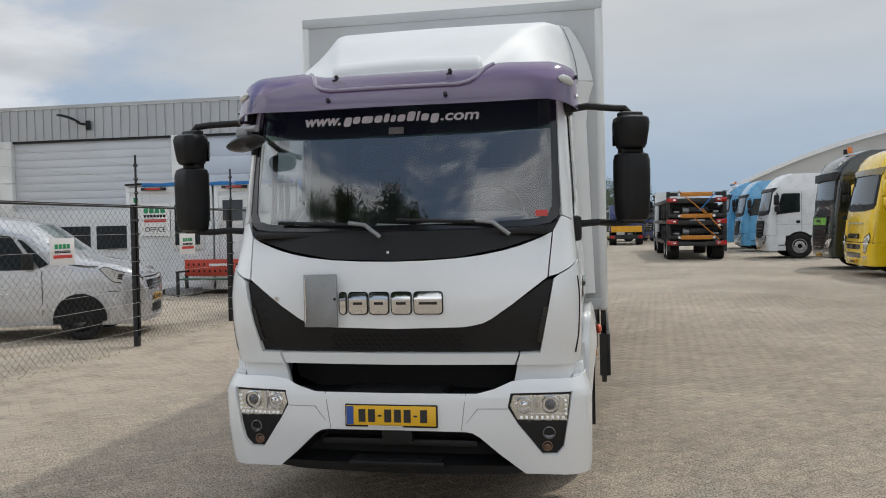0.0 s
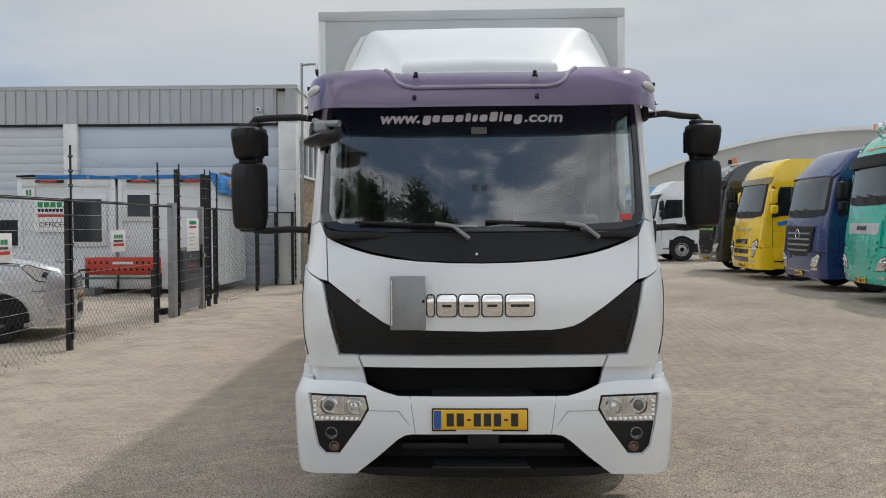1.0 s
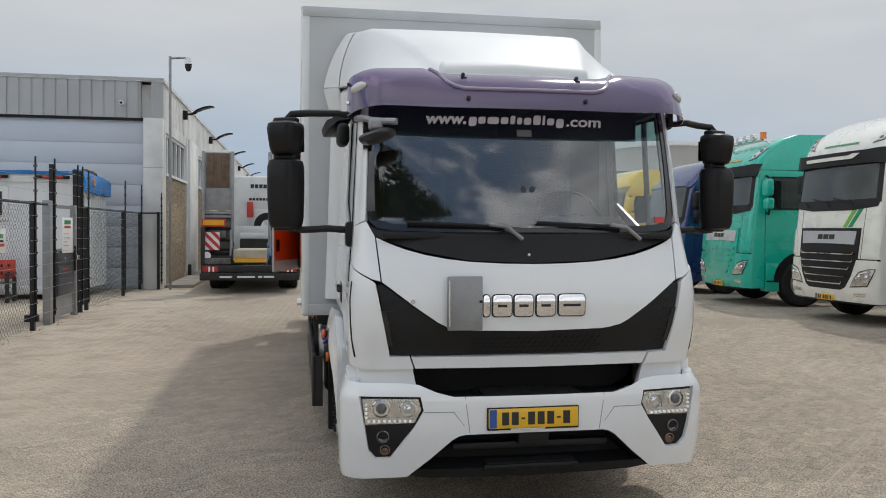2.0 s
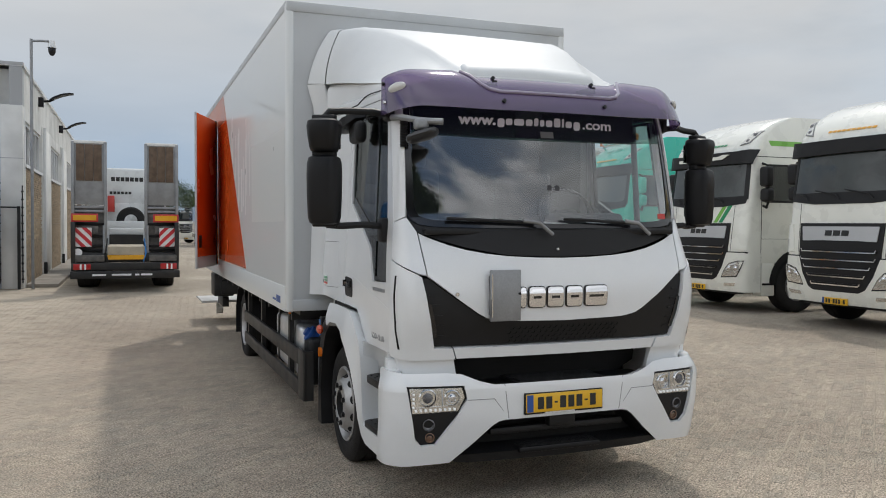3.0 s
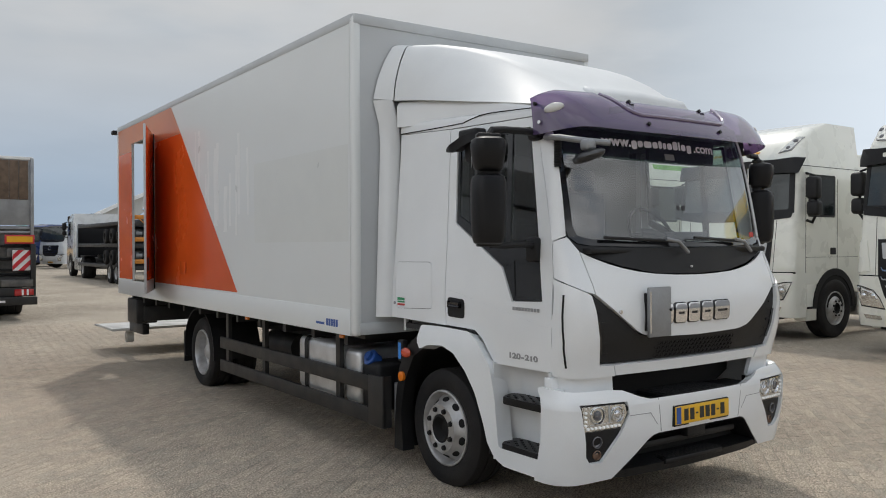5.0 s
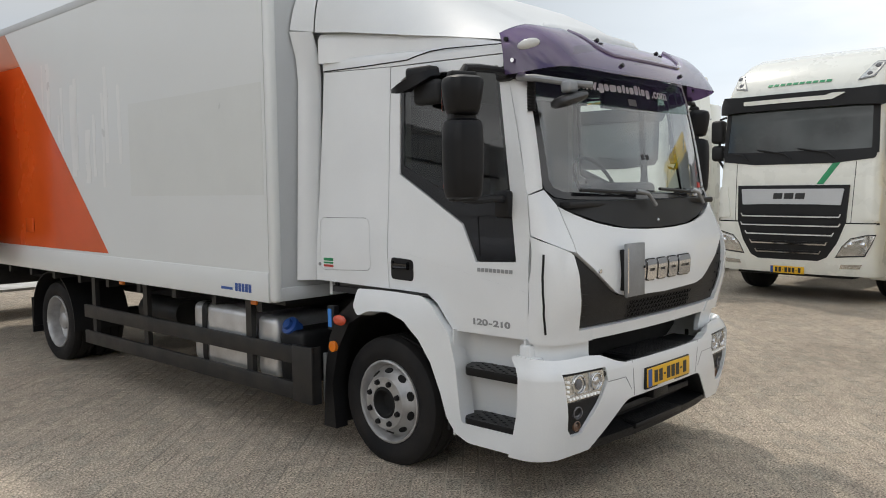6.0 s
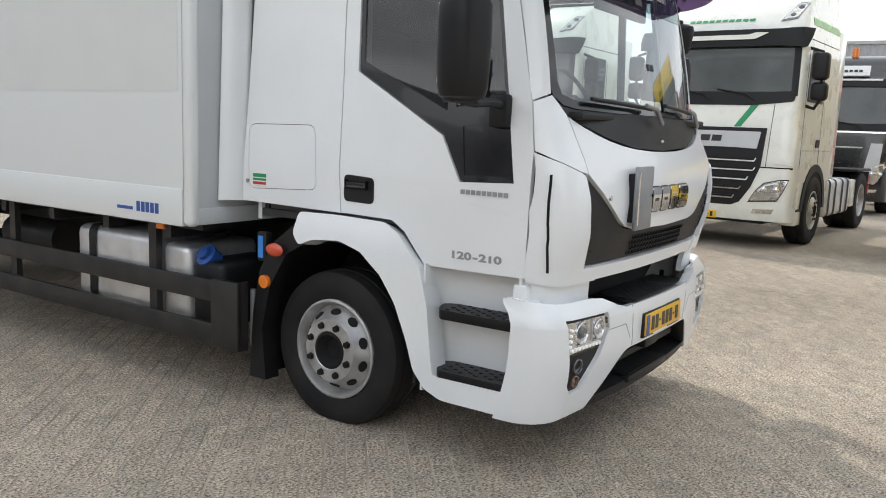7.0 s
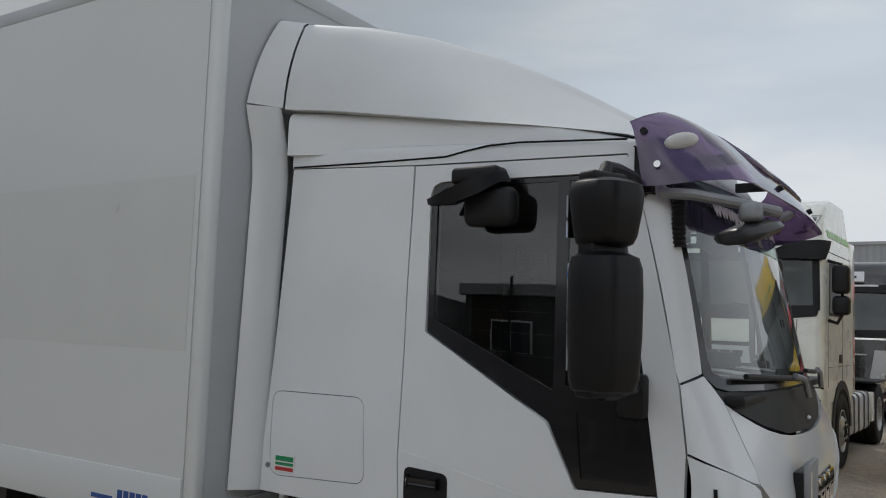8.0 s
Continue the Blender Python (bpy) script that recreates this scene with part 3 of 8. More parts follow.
for a, b in ((-0.052, -0.026), (0.0, 0.028)):
    part("sensor", patch(rounded([(a, 1.872), (b, 1.872), (b + 0.004, 1.906), (a, 1.906)], 0.008, 2), skin, -0.0085, 0.003, edge=0.001), M_INT, screen)
part("sticker", patch([(0.80, 1.70), (0.868, 1.70), (0.868, 1.735), (0.80, 1.735)], skin, -0.007, 0.003, edge=0.0005), M_REDF, screen)

# wipers
for x0, x1, x2 in ((-0.72, -0.16, -0.07), (0.02, 0.57, 0.66)):
    wp = part("wiper", tube(bmesh.new(), [tuple(Vector(skin(x0 + (x1 - x0) * t, 1.695 - 0.025 * t)) + Vector((0, -0.028, 0))) for t in (0, 0.25, 0.5, 0.75, 1)], 0.010, 8), M_BLACK, lorry, "black wiper blade")
    part("wiper_arm", tube(bmesh.new(), [tuple(Vector(skin(x1 - 0.10, 1.685)) + Vector((0, -0.042, 0))), tuple(Vector(skin(x1 + 0.0, 1.670)) + Vector((0, -0.05, 0))), tuple(Vector(skin(x2, 1.60)) + Vector((0, -0.035, 0)))], 0.012, 8), M_ZINC, wp)

# doors with window, trim, mirror glass, handle
DOOR = [(0.285, 0.895), (0.275, 1.455), (0.305, 1.667), (0.39, 2.05), (0.475, 2.40), (0.50, 2.442), (1.383, 2.466), (1.385, 2.0), (1.372, 1.334), (1.357, 1.097), (1.20, 1.094), (1.03, 1.090), (0.95, 1.04), (0.83, 0.890)]
HOLE_A = [(1.303, 2.345), (1.290, 2.380), (1.255, 2.3945), (0.53, 2.385), (0.392, 1.51), (0.76, 1.51), (1.29, 1.805)]
HOLE_B = [(0.392, 1.51), (0.36, 1.312), (0.645, 1.30), (0.76, 1.51)]
TRIM = [(1.298, 2.342), (1.284, 2.376), (1.25, 2.3895), (0.535, 2.38), (0.365, 1.317), (0.642, 1.305), (0.757, 1.515), (1.285, 1.808)]
GLASS1 = [(1.275, 2.330), (1.262, 2.360), (1.235, 2.3715), (0.76, 2.368), (0.745, 1.62), (0.80, 1.645), (1.262, 1.845)]
GLASS2 = [(0.715, 2.368), (0.555, 2.36), (0.435, 1.66), (0.70, 1.64)]
GLASS3 = [(0.655, 1.555), (0.425, 1.575), (0.39, 1.34), (0.628, 1.335)]
for sg in (-1, 1):
    fl = flank(sg)
    door = part("door", patch(DOOR, fl, 0.003, 0.03, holes=(HOLE_A, HOLE_B), sgn=sg), M_WHITE, lorry, "white cab door with dark window")
    part("door_trim", patch(TRIM, fl, -0.006, 0.02, holes=(GLASS1, GLASS2, GLASS3), sgn=sg), M_GLOSSB, door)
    for g in (GLASS1, GLASS2, GLASS3):
        w = part("window", patch([(a + (0.0 if a > 0.9 else 0), b) for a, b in g], fl, -0.012, 0.004, edge=0.0, sgn=sg, step=0.2), M_GLOSSB if g is GLASS3 else (M_SIDEGL if sg > 0 else M_SIDEGLD), door)
        w.visible_shadow = False
    hd = part("door_handle", patch(rounded([(1.338, 1.295), (1.145, 1.285), (1.145, 1.155), (1.338, 1.16)], 0.03), fl, 0.007, 0.01, sgn=sg), M_BLACK, door, "black recessed door handle")
    part("handle_bar", bx(sg * 1.026, sg * 1.053, 1.18, 1.31, 1.232, 1.262, 0.008), M_GLOSSB, hd)
    part("handle_lock", cyl(bmesh.new(), (sg * 1.028, 1.318, 1.245), (sg * 1.042, 1.318, 1.245), 0.010, n=12), M_CHROME, hd)
    part("door_crease", patch([(0.30, 1.150), (1.36, 1.345), (1.36, 1.350), (0.30, 1.156)], fl, 0.0042, 0.003, edge=0.001, sgn=sg, step=0.2), M_WHITE, door)
    # raised model lettering as bars, and numerals
    for k in range(9):
        y = 0.385 + k * 0.0285
        part("badge_bar", patch([(y, 1.247), (y + 0.021, 1.247), (y + 0.021, 1.268), (y, 1.268)], fl, 0.0065, 0.004, edge=0.001, sgn=sg), M_ZINC, door)
    for k, ch in enumerate("120-210"):
        part("numeral", letters(ch, 0.058, 0.002, 0.0026), M_ZINC, door, m=pose(sg * 1.029, 0.545 + sg * (k - 3) * 0.040, 0.960, 0, 0, -90 if sg < 0 else 90) @ Matrix.Diagonal((1.35, 1, 0.82, 1)))
    # rear side panel with hatch
    part("side_panel", patch([(1.392, 2.468), (2.045, 2.500), (2.085, 1.105), (1.363, 1.095), (1.378, 1.334), (1.391, 2.0)], fl, 0.003, 0.03, sgn=sg,
                             holes=(rounded([(1.557, 1.534), (2.052, 1.529), (2.033, 1.174), (1.527, 1.197)], 0.053, 4),)), M_WHITE, lorry)
    hatch = part("locker_hatch", patch(rounded([(1.560, 1.531), (2.049, 1.526), (2.030, 1.177), (1.530, 1.200)], 0.05, 4), fl, 0.003, 0.03, sgn=sg), M_WHITE, lorry)
    part("hatch_backing", patch([(1.50, 1.56), (2.07, 1.55), (2.05, 1.15), (1.50, 1.17)], fl, -0.02, 0.01, sgn=sg), M_DARKHOLE, lorry)
    part("hatch_lock", cyl(bmesh.new(), (sg * 1.022, 2.045, 1.215), (sg * 1.037, 2.045, 1.215), 0.012, n=12), M_ZINC, hatch)
    st = part("dealer_sticker", patch([(1.895, 1.195), (2.005, 1.195), (2.005, 1.265), (1.895, 1.265)], fl, 0.006, 0.002, edge=0.0005, sgn=sg), M_LETTER, hatch, "white sticker with green and red bars")
    for z0, z1, mm in ((1.240, 1.260, M_GREEN), (1.222, 1.234, M_GREEN), (1.200, 1.215, M_REDF)):
        part("sticker_bar", patch([(1.90, z0), (2.0, z0), (2.0, z1), (1.90, z1)], fl, 0.0075, 0.002, edge=0.0005, sgn=sg), mm, st)

# roof: lower fairing with drip rail, wind deflector, collar
def arch(y, zb, zt, w, r, wt=None, n=6):
    """A ring across the cab: upright sides from zb, a top at zt with rounded shoulders."""
    wt = w if wt is None else wt
    pts = [(-w, y, zb)]
    for k in range(n + 1):
        a = math.pi / 2 * k / n
        pts.append((-wt + r - r * math.cos(a), y, zt - r + r * math.sin(a)))
    pts += [(0, y, zt + 0.015)]
    return pts + [(-x, yy, z) for x, yy, z in reversed(pts[:-1])]


part("roof_rail", loft(bmesh.new(), [arch(0.45, 2.447, 2.50, 0.966, 0.03), arch(1.385, 2.472, 2.56, 0.966, 0.04), arch(2.05, 2.505, 2.60, 0.965, 0.05)]), M_WHITE, lorry)
for sg in (-1, 1):
    part("fairing_seam", tube(bmesh.new(), [(sg * 0.967, 2.04, 2.508), (sg * 0.967, 1.60, 2.498), (sg * 0.967, 1.24, 2.494), (sg * 0.967, 1.15, 2.509), (sg * 0.967, 1.05, 2.522), (sg * 0.967, 0.92, 2.523), (sg * 0.967, 0.50, 2.498)], 0.004, 6), M_DARKHOLE, lorry)
part("roof_fairing", loft(bmesh.new(), [arch(0.46, 2.46, 2.50, 0.93, 0.03), arch(0.8, 2.50, 2.592, 0.950, 0.04), arch(1.3, 2.53, 2.670, 0.935, 0.05), arch(1.75, 2.55, 2.738, 0.945, 0.06), arch(2.06, 2.56, 2.765, 0.995, 0.06)]), M_WHITE, lorry)
def hull(y, zb, zt, w, a):
    """A ring of the deflector: a side that leans in to a soft crease at half width a, then a flat top."""
    p, q = Vector((-w, zb)), Vector((-a - 0.035, zt - 0.030))
    bow = Vector((p.y - q.y, q.x - p.x)) * 0.22
    pts = [(g.x, y, g.y) for g in (p.lerp(q, k / 6) + bow * ((k / 6) * (1 - k / 6)) for k in range(7))]
    pts += [(-a - 0.012, y, zt - 0.012), (-a + 0.03, y, zt), (-a / 2, y, zt + 0.006), (0, y, zt + 0.009)]
    return pts + [(-x, yy, z) for x, yy, z in reversed(pts[:-1])]


DEF = [(0.45, 2.505, 2.585, 0.90, 0.45), (0.52, 2.528, 2.640, 0.92, 0.465), (0.66, 2.552, 2.712, 0.938, 0.50), (0.9, 2.592, 2.850, 0.955, 0.57), (1.2, 2.638, 2.990, 0.968, 0.65), (1.5, 2.688, 3.100, 0.976, 0.73), (1.8, 2.736, 3.176, 0.988, 0.80), (2.08, 2.770, 3.218, 1.005, 0.86)]
part("wind_deflector", loft(bmesh.new(), [hull(*d) for d in DEF]), M_WHITED, lorry, "white faceted roof wind deflector", smooth=60)
bm = bmesh.new()
loft(bm, [hull(2.088, 2.775, 3.220, 1.010, 0.865), hull(2.195, 2.785, 3.236, 1.125, 0.92)], cap=False)
part("deflector_collar", bm, M_WHITED, lorry, smooth=50)
part("roof_spoiler_lip", loft(bmesh.new(), [arch(y, 2.56, zt, w, 0.04) for y, zt, w in ((0.47, 2.625, 0.46), (0.51, 2.670, 0.475), (0.60, 2.706, 0.46))]), M_WHITED, lorry, smooth=50)
for sg in (-1, 1):
    prof = [(1.10, 1.020), (2.45, 0.972), (2.60, 0.985), (2.775, 1.035)]
    bm = bmesh.new()
    loft(bm, [[(sg * w, 2.100, z), (sg * (w + 0.095), 2.195, z), (sg * (w + 0.085), 2.197, z), (sg * (w - 0.03), 2.10, z)] for z, w in prof])
    part("side_collar", bm, M_WHITE, lorry, smooth=50)
part("cab_back", bx(-0.95, 0.95, 2.02, 2.05, 1.0, 2.55), M_WHITE, lorry)
part("cab_roof_lining", bx(-0.93, 0.93, 0.48, 2.0, 2.40, 2.43), M_INTL, lorry)

# visor: a band that bends round the front above the windscreen
def visor_at(s, v):
    """s along the band, v from the lower edge (0) to the upper (1)."""
    yc = 0.070 + 0.265 * v ** 1.15
    zc = 2.338 + 0.238 * math.sin(v * math.pi / 2 * 0.92)
    w = 1.045 - 0.02 * v
    r = 0.30
    a, g = abs(s), 1 if s >= 0 else -1
    xf = w - r
    k = 0.07
    out = min(1.0, max(0.0, (a - 0.50) / 0.5))
    wing = min(1.0, max(0.0, (a - 0.48) / 0.12)) * (1 - max(0.0, a - 0.95) * 2)
    zc += 0.012 * out * (1 - v) - 0.012 * out * v + 0.034 * wing * v * v - 0.035 * min(1.0, max(0.0, (a - 0.90) / 0.25))
    if a <= xf:
        return (s, yc + k * a * a, zc)
    y0 = yc + k * xf * xf
    th = (a - xf) / r
    ye = 0.425 + 0.05 * v
    return (g * (xf + r * math.sin(th)), y0 + (ye - y0) * (1 - math.cos(th)), zc)


bm = patch([(-1.21, 0.0), (1.21, 0.0), (1.19, 1.0), (-1.19, 1.0)], visor_at, 0.0, 0.006, step=0.05, edge=0.002)
visor = part("sun_visor", bm, M_PURPLE, lorry, "glossy dark purple acrylic sun visor", smooth=60)
ridge = [tuple(Vector(visor_at(q, v)) + Vector((0, -0.004, 0.002))) for q, v in [(-0.56, 1.0), (-0.52, 0.80), (-0.48, 0.52), (-0.44, 0.41), (-0.38, 0.36)] + [(-0.38 + 0.76 * k / 8, 0.36) for k in range(1, 8)] + [(0.38, 0.36), (0.44, 0.41), (0.48, 0.52), (0.52, 0.80), (0.56, 1.0)]]
part("visor_ridge", tube(bmesh.new(), ridge, 0.012, 8), M_PURPLEL, visor, "crease of the visor recess with its highlight painted as lighter purple")
for x in (-0.375, 0.315):
    for v in (0.16, 0.78):
        p = Vector(visor_at(x, v))
        part("visor_bolt", cyl(bmesh.new(), p + Vector((0, -0.014, 0.006)), p + Vector((0, 0.012, -0.004)), 0.012, n=10), M_BLACK, visor)
    p = Vector(visor_at(x, 0.6))
    part("visor_bracket", bx(p.x - 0.016, p.x + 0.016, p.y + 0.015, p.y + 0.2, p.z - 0.02, p.z + 0.02), M_DARKP, visor)
for sg in (-1, 1):
    p = Vector(visor_at(sg * 1.02, 0.44))
    n = (Vector(visor_at(sg * 1.02 + sg * 0.01, 0.44)) - p).normalized()
    bm = bmesh.new()
    bmesh.ops.create_uvsphere(bm, u_segments=16, v_segments=10, radius=1.0)
    out = Vector((sg * 0.75, -0.62, 0.1)).normalized()
    for v in bm.verts:
        c = v.co.copy()
        v.co = p + n * (c.x * 0.062) + Vector((0, 0, c.y * 0.030)) + out * (c.z * 0.022)
    part("marker_lamp", bm, M_LENSB, visor, "oval clear marker lamp")
    for t in (0.22, 0.66):
        q = Vector(visor_at(sg * 1.14, t))
        part("visor_bolt", cyl(bmesh.new(), q, q + Vector((sg * 0.014, 0, 0)), 0.012, n=10), M_CHROME if t < 0.5 else M_BLACK, visor)
    part("visor_brace", bx(sg * 0.97, sg * 1.0, 0.40, 0.46, 2.30, 2.46, 0.005), M_BLACK, visor)

# mirrors: arms, two housings, glass; the kerb mirror over the door; the front mirror
def pillow(bm, x0, x1, y0, y1, z0, z1, bev):
    box(bm, x0, x1, y0, y1, z0, z1, bev, 4)
    return bm


def mirror_shell(levels):
    """A mirror housing: a flat back, a front that bulges forwards, rounded above and below."""
    plan = rounded([(-0.112, 0.052), (-0.124, -0.02), (-0.085, -0.098), (0.085, -0.098), (0.124, -0.02), (0.112, 0.052)], 0.045, 5)
    return loft(bmesh.new(), [[(x * 0.86 * f, 0.01 + (y - 0.01) * 1.12 * f, z) for x, y in plan] for z, f in levels])


for sg in (-1, 1):
    cx = -1.390 if sg < 0 else 1.340
    mir = part("mirror", mirror_shell([(-0.222, 0.66), (-0.212, 0.84), (-0.180, 0.93), (-0.06, 0.985), (0.06, 1.0), (0.135, 0.985), (0.168, 0.90), (0.182, 0.66)]), M_DARKP, lorry, "large black door mirror on two arms", m=pose(cx, 0.42 if sg < 0 else 0.51, 1.880, 0, 0, sg * 24))
    part("mirror_housing", mirror_shell([(0.200, 0.60), (0.208, 0.76), (0.230, 0.85), (0.30, 0.95), (0.352, 1.0), (0.380, 0.95), (0.394, 0.72)]), M_DARKP, mir, smooth=50)
    part("mirror_neck", pillow(bmesh.new(), -0.070, 0.070, -0.035, 0.035, 0.15, 0.225, 0.015), M_DARKP, mir)
    part("mirror_glass", bx(-0.085, 0.085, 0.045, 0.0525, -0.16, 0.15, 0.0), M_MIRROR, mir)
    part("mirror_glass", bx(-0.085, 0.085, 0.055, 0.0625, 0.225, 0.35, 0.0), M_MIRROR, mir)
    part("mirror_cap", pillow(bmesh.new(), -0.070, 0.070, -0.035, 0.035, 0.385, 0.420, 0.012), M_BLACK, mir)
    part("mirror_foot", pillow(bmesh.new(), -0.07, 0.07, -0.035, 0.035, -0.235, -0.190, 0.012), M_BLACK, mir)
    my = 0.42 if sg < 0 else 0.51
    arms = part("mirror_bracket", tube(bmesh.new(), [(sg * 0.99, 0.45, 2.325), (sg * 1.10, 0.43, 2.335), (cx - sg * 0.12, my, 2.330), (cx - sg * 0.03, my, 2.322), (cx, my, 2.285)], 0.021), M_BLACK, lorry)
    part("mirror_arm", tube(bmesh.new(), [(sg * 1.03, 0.44, 1.650), (sg * 1.15, 0.42, 1.658), (cx - sg * 0.10, my, 1.650), (cx - sg * 0.02, my, 1.655), (cx, my, 1.69)], 0.021), M_BLACK, arms)
    part("arm_bracket", bx(min(sg * 0.99, sg * 1.05), max(sg * 0.99, sg * 1.05), 0.40, 0.50, 1.55, 1.70, 0.02), M_BLACK, arms)
    part("arm_bracket", bx(min(sg * 0.95, sg * 1.01), max(sg * 0.95, sg * 1.01), 0.42, 0.52, 2.29, 2.37, 0.02), M_BLACK, arms)
sg = -1
kerb = part("kerb_mirror", loft(bmesh.new(), [[(-1.00, 0.93, 2.37), (-1.07, 0.94, 2.36), (-1.08, 0.95, 2.395), (-1.00, 0.95, 2.41)], [(-1.00, 1.03, 2.33), (-1.13, 1.00, 2.31), (-1.14, 1.02, 2.37), (-1.01, 1.06, 2.40)], [(-1.02, 1.16, 2.29), (-1.16, 1.10, 2.27), (-1.17, 1.12, 2.32), (-1.03, 1.18, 2.35)], [(-1.06, 1.24, 2.285), (-1.13, 1.21, 2.28), (-1.13, 1.215, 2.30), (-1.07, 1.24, 2.31)]]), M_DARKP, lorry, "black kerb mirror over the passenger window", smooth=60)
part("kerb_mirror_mount", pillow(bmesh.new(), -1.08, -0.98, 0.95, 1.15, 2.36, 2.425, 0.02), M_BLACK, kerb)
part("mirror_back", pillow(bmesh.new(), -1.075, -0.995, 0.885, 1.10, 2.200, 2.345, 0.036), M_BLACK, kerb)
fm = part("front_mirror", tube(bmesh.new(), [(-0.985, 0.38, 2.300), (-0.97, 0.27, 2.290), (-0.92, 0.14, 2.262), (-0.86, 0.08, 2.250), (-0.79, 0.04, 2.245)], 0.019), M_ZINC, lorry, "grey front mirror arm with black mirror")
rings = []
for t, f in ((0.0, 0.5), (0.08, 0.86), (0.30, 1.0), (0.65, 1.0), (0.90, 0.84), (1.0, 0.5)):
    c = Vector((-0.965, 0.150, 2.145)).lerp(Vector((-0.810, 0.075, 2.195)), t)
    rings.append([tuple(c + Vector((0.5, 0.85, 0)) * (0.106 * f * math.cos(q)) + Vector((0, 0, 0.033 * f * math.sin(q)))) for q in (2 * math.pi * j / 10 for j in range(10))])
M_MIRRG = mat("worn_grey_plastic", (0.035, 0.035, 0.037), 0.32, var=0.12, scale=14)
part("mirror_head", loft(bmesh.new(), rings), M_MIRRG, fm, smooth=60)
part("mirror_joint", pillow(bmesh.new(), -0.94, -0.86, 0.07, 0.14, 2.20, 2.265, 0.02), M_ZINC, fm)
bm = bmesh.new()
lathe(bm, [(0.020 if k % 2 else 0.026, 0.008 * k) for k in range(24)], 12)
part("arm_spring", bm, M_BLACK, fm, m=pose(-0.930, 0.330, 2.12, 0, -90, 0))

# bumper with lamp openings
LAMP = [(0.995, 0.730), (0.655, 0.724), (0.638, 0.645), (0.69, 0.556), (0.82, 0.376), (0.900, 0.374), (0.940, 0.42)]
BUMP = [(0, 0.722), (0.47, 0.722), (0.56, 0.745), (0.66, 0.785), (0.75, 0.795), (1.0, 0.797), (1.14, 0.806), (1.215, 0.812), (1.250, 0.802), (1.264, 0.78), (1.264, 0.248), (1.0, 0.252), (0.725, 0.262), (0.60, 0.365), (0.48, 0.475), (0.44, 0.500), (0.40, 0.508), (0, 0.512)]
bumper = part("bumper", patch(mirrored(BUMP), bump_skin, 0.0, 0.06, step=0.05, edge=0.010, holes=(LAMP, [(-a, b) for a, b in LAMP])), M_WHITE, lorry, "white front bumper with dark air intake")
for sg in (-1, 1):
    def half(poly):
        return [(sg * a, b) for a, b in poly]
    part("bumper_seam", patch(half([(0.405, 0.722), (0.409, 0.722), (0.381, 0.515), (0.377, 0.515)]), bump_skin, 0.0012, 0.003, edge=0.0005, step=0.05), M_ZINC, bumper)
    part("bumper_seam", patch(half([(0.638, 0.640), (0.47, 0.640), (0.41, 0.560), (0.41, 0.556), (0.473, 0.636), (0.638, 0.636)]), bump_skin, 0.0012, 0.003, edge=0.0005, step=0.05), M_ZINC, bumper)
    def seat_on(a, z, d):
        """A frame on the bumper whose x axis looks inwards, d behind the skin."""
        p = Vector(bump_skin(sg * a, z))
        t = Vector(bump_skin(sg * a + 0.002, z)) - p
        inward = Vector((-t.y, t.x, 0)).normalized()
        return Matrix.Translation(p + inward * d) @ Matrix.Rotation(math.atan2(inward.y, inward.x), 4, "Z")
    lamp = part("headlight", patch(half([(1.01, 0.742), (0.64, 0.737), (0.62, 0.64), (0.68, 0.54), (0.81, 0.36), (0.92, 0.36), (0.96, 0.42)]), bump_skin, -0.022, 0.02, step=0.05), M_BLACK, bumper, "clear headlight with chrome reflectors in a black surround")
    part("lamp_bowl", patch(half([(0.980, 0.718), (0.668, 0.713), (0.652, 0.652), (0.690, 0.578), (0.962, 0.571)]), bump_skin, -0.012, 0.02, step=0.05), M_CHROMEB, lamp)
    part("lamp_rib", patch(half([(0.952, 0.606), (0.700, 0.612), (0.702, 0.604), (0.950, 0.598)]), bump_skin, -0.006, 0.008, step=0.05), M_CHROME, lamp)
    part("lamp_rib", patch(half([(0.790, 0.712), (0.784, 0.712), (0.780, 0.612), (0.786, 0.612)]), bump_skin, -0.006, 0.008, step=0.05), M_SILVP, lamp)
    for (a, z, r) in ((0.872, 0.660, 0.050), (0.728, 0.655, 0.045)):
        b2 = bmesh.new()
        lathe(b2, [(r * 1.08, 0.012), (r * 1.04, -0.002), (r * 0.95, -0.004), (r * 0.82, 0.010), (r * 0.60, 0.012)], 24)
        part("reflector", b2, M_CHROME, lamp, m=seat_on(a, z, 0.006))
        b2 = bmesh.new()
        bmesh.ops.create_uvsphere(b2, u_segments=16, v_segments=8, radius=r * 0.60)
        bmesh.ops.scale(b2, vec=(0.4, 1, 1), verts=b2.verts)
        part("projector_lens", b2, M_LENSD if a > 0.8 else M_CHROME, lamp, m=seat_on(a, z, 0.010))
    for k in range(9):
        part("day_light", bx(-0.004, 0.010, -0.007, 0.007, -0.007, 0.007, 0.002), M_LED, lamp, m=seat_on(0.712 + 0.0285 * k, 0.589, 0.006))
    for k in range(4):
        part("day_light", bx(-0.004, 0.010, -0.006, 0.006, -0.006, 0.006, 0.002), M_LED, lamp, m=seat_on(0.955, 0.608 + 0.025 * k, 0.006))
    ln = part("lens", patch(half([(0.983, 0.720), (0.668, 0.715), (0.652, 0.65), (0.690, 0.576), (0.964, 0.570)]), bump_skin, 0.001, 0.004, step=0.06, edge=0.0), M_LENS, lamp)
    ln.visible_shadow = False
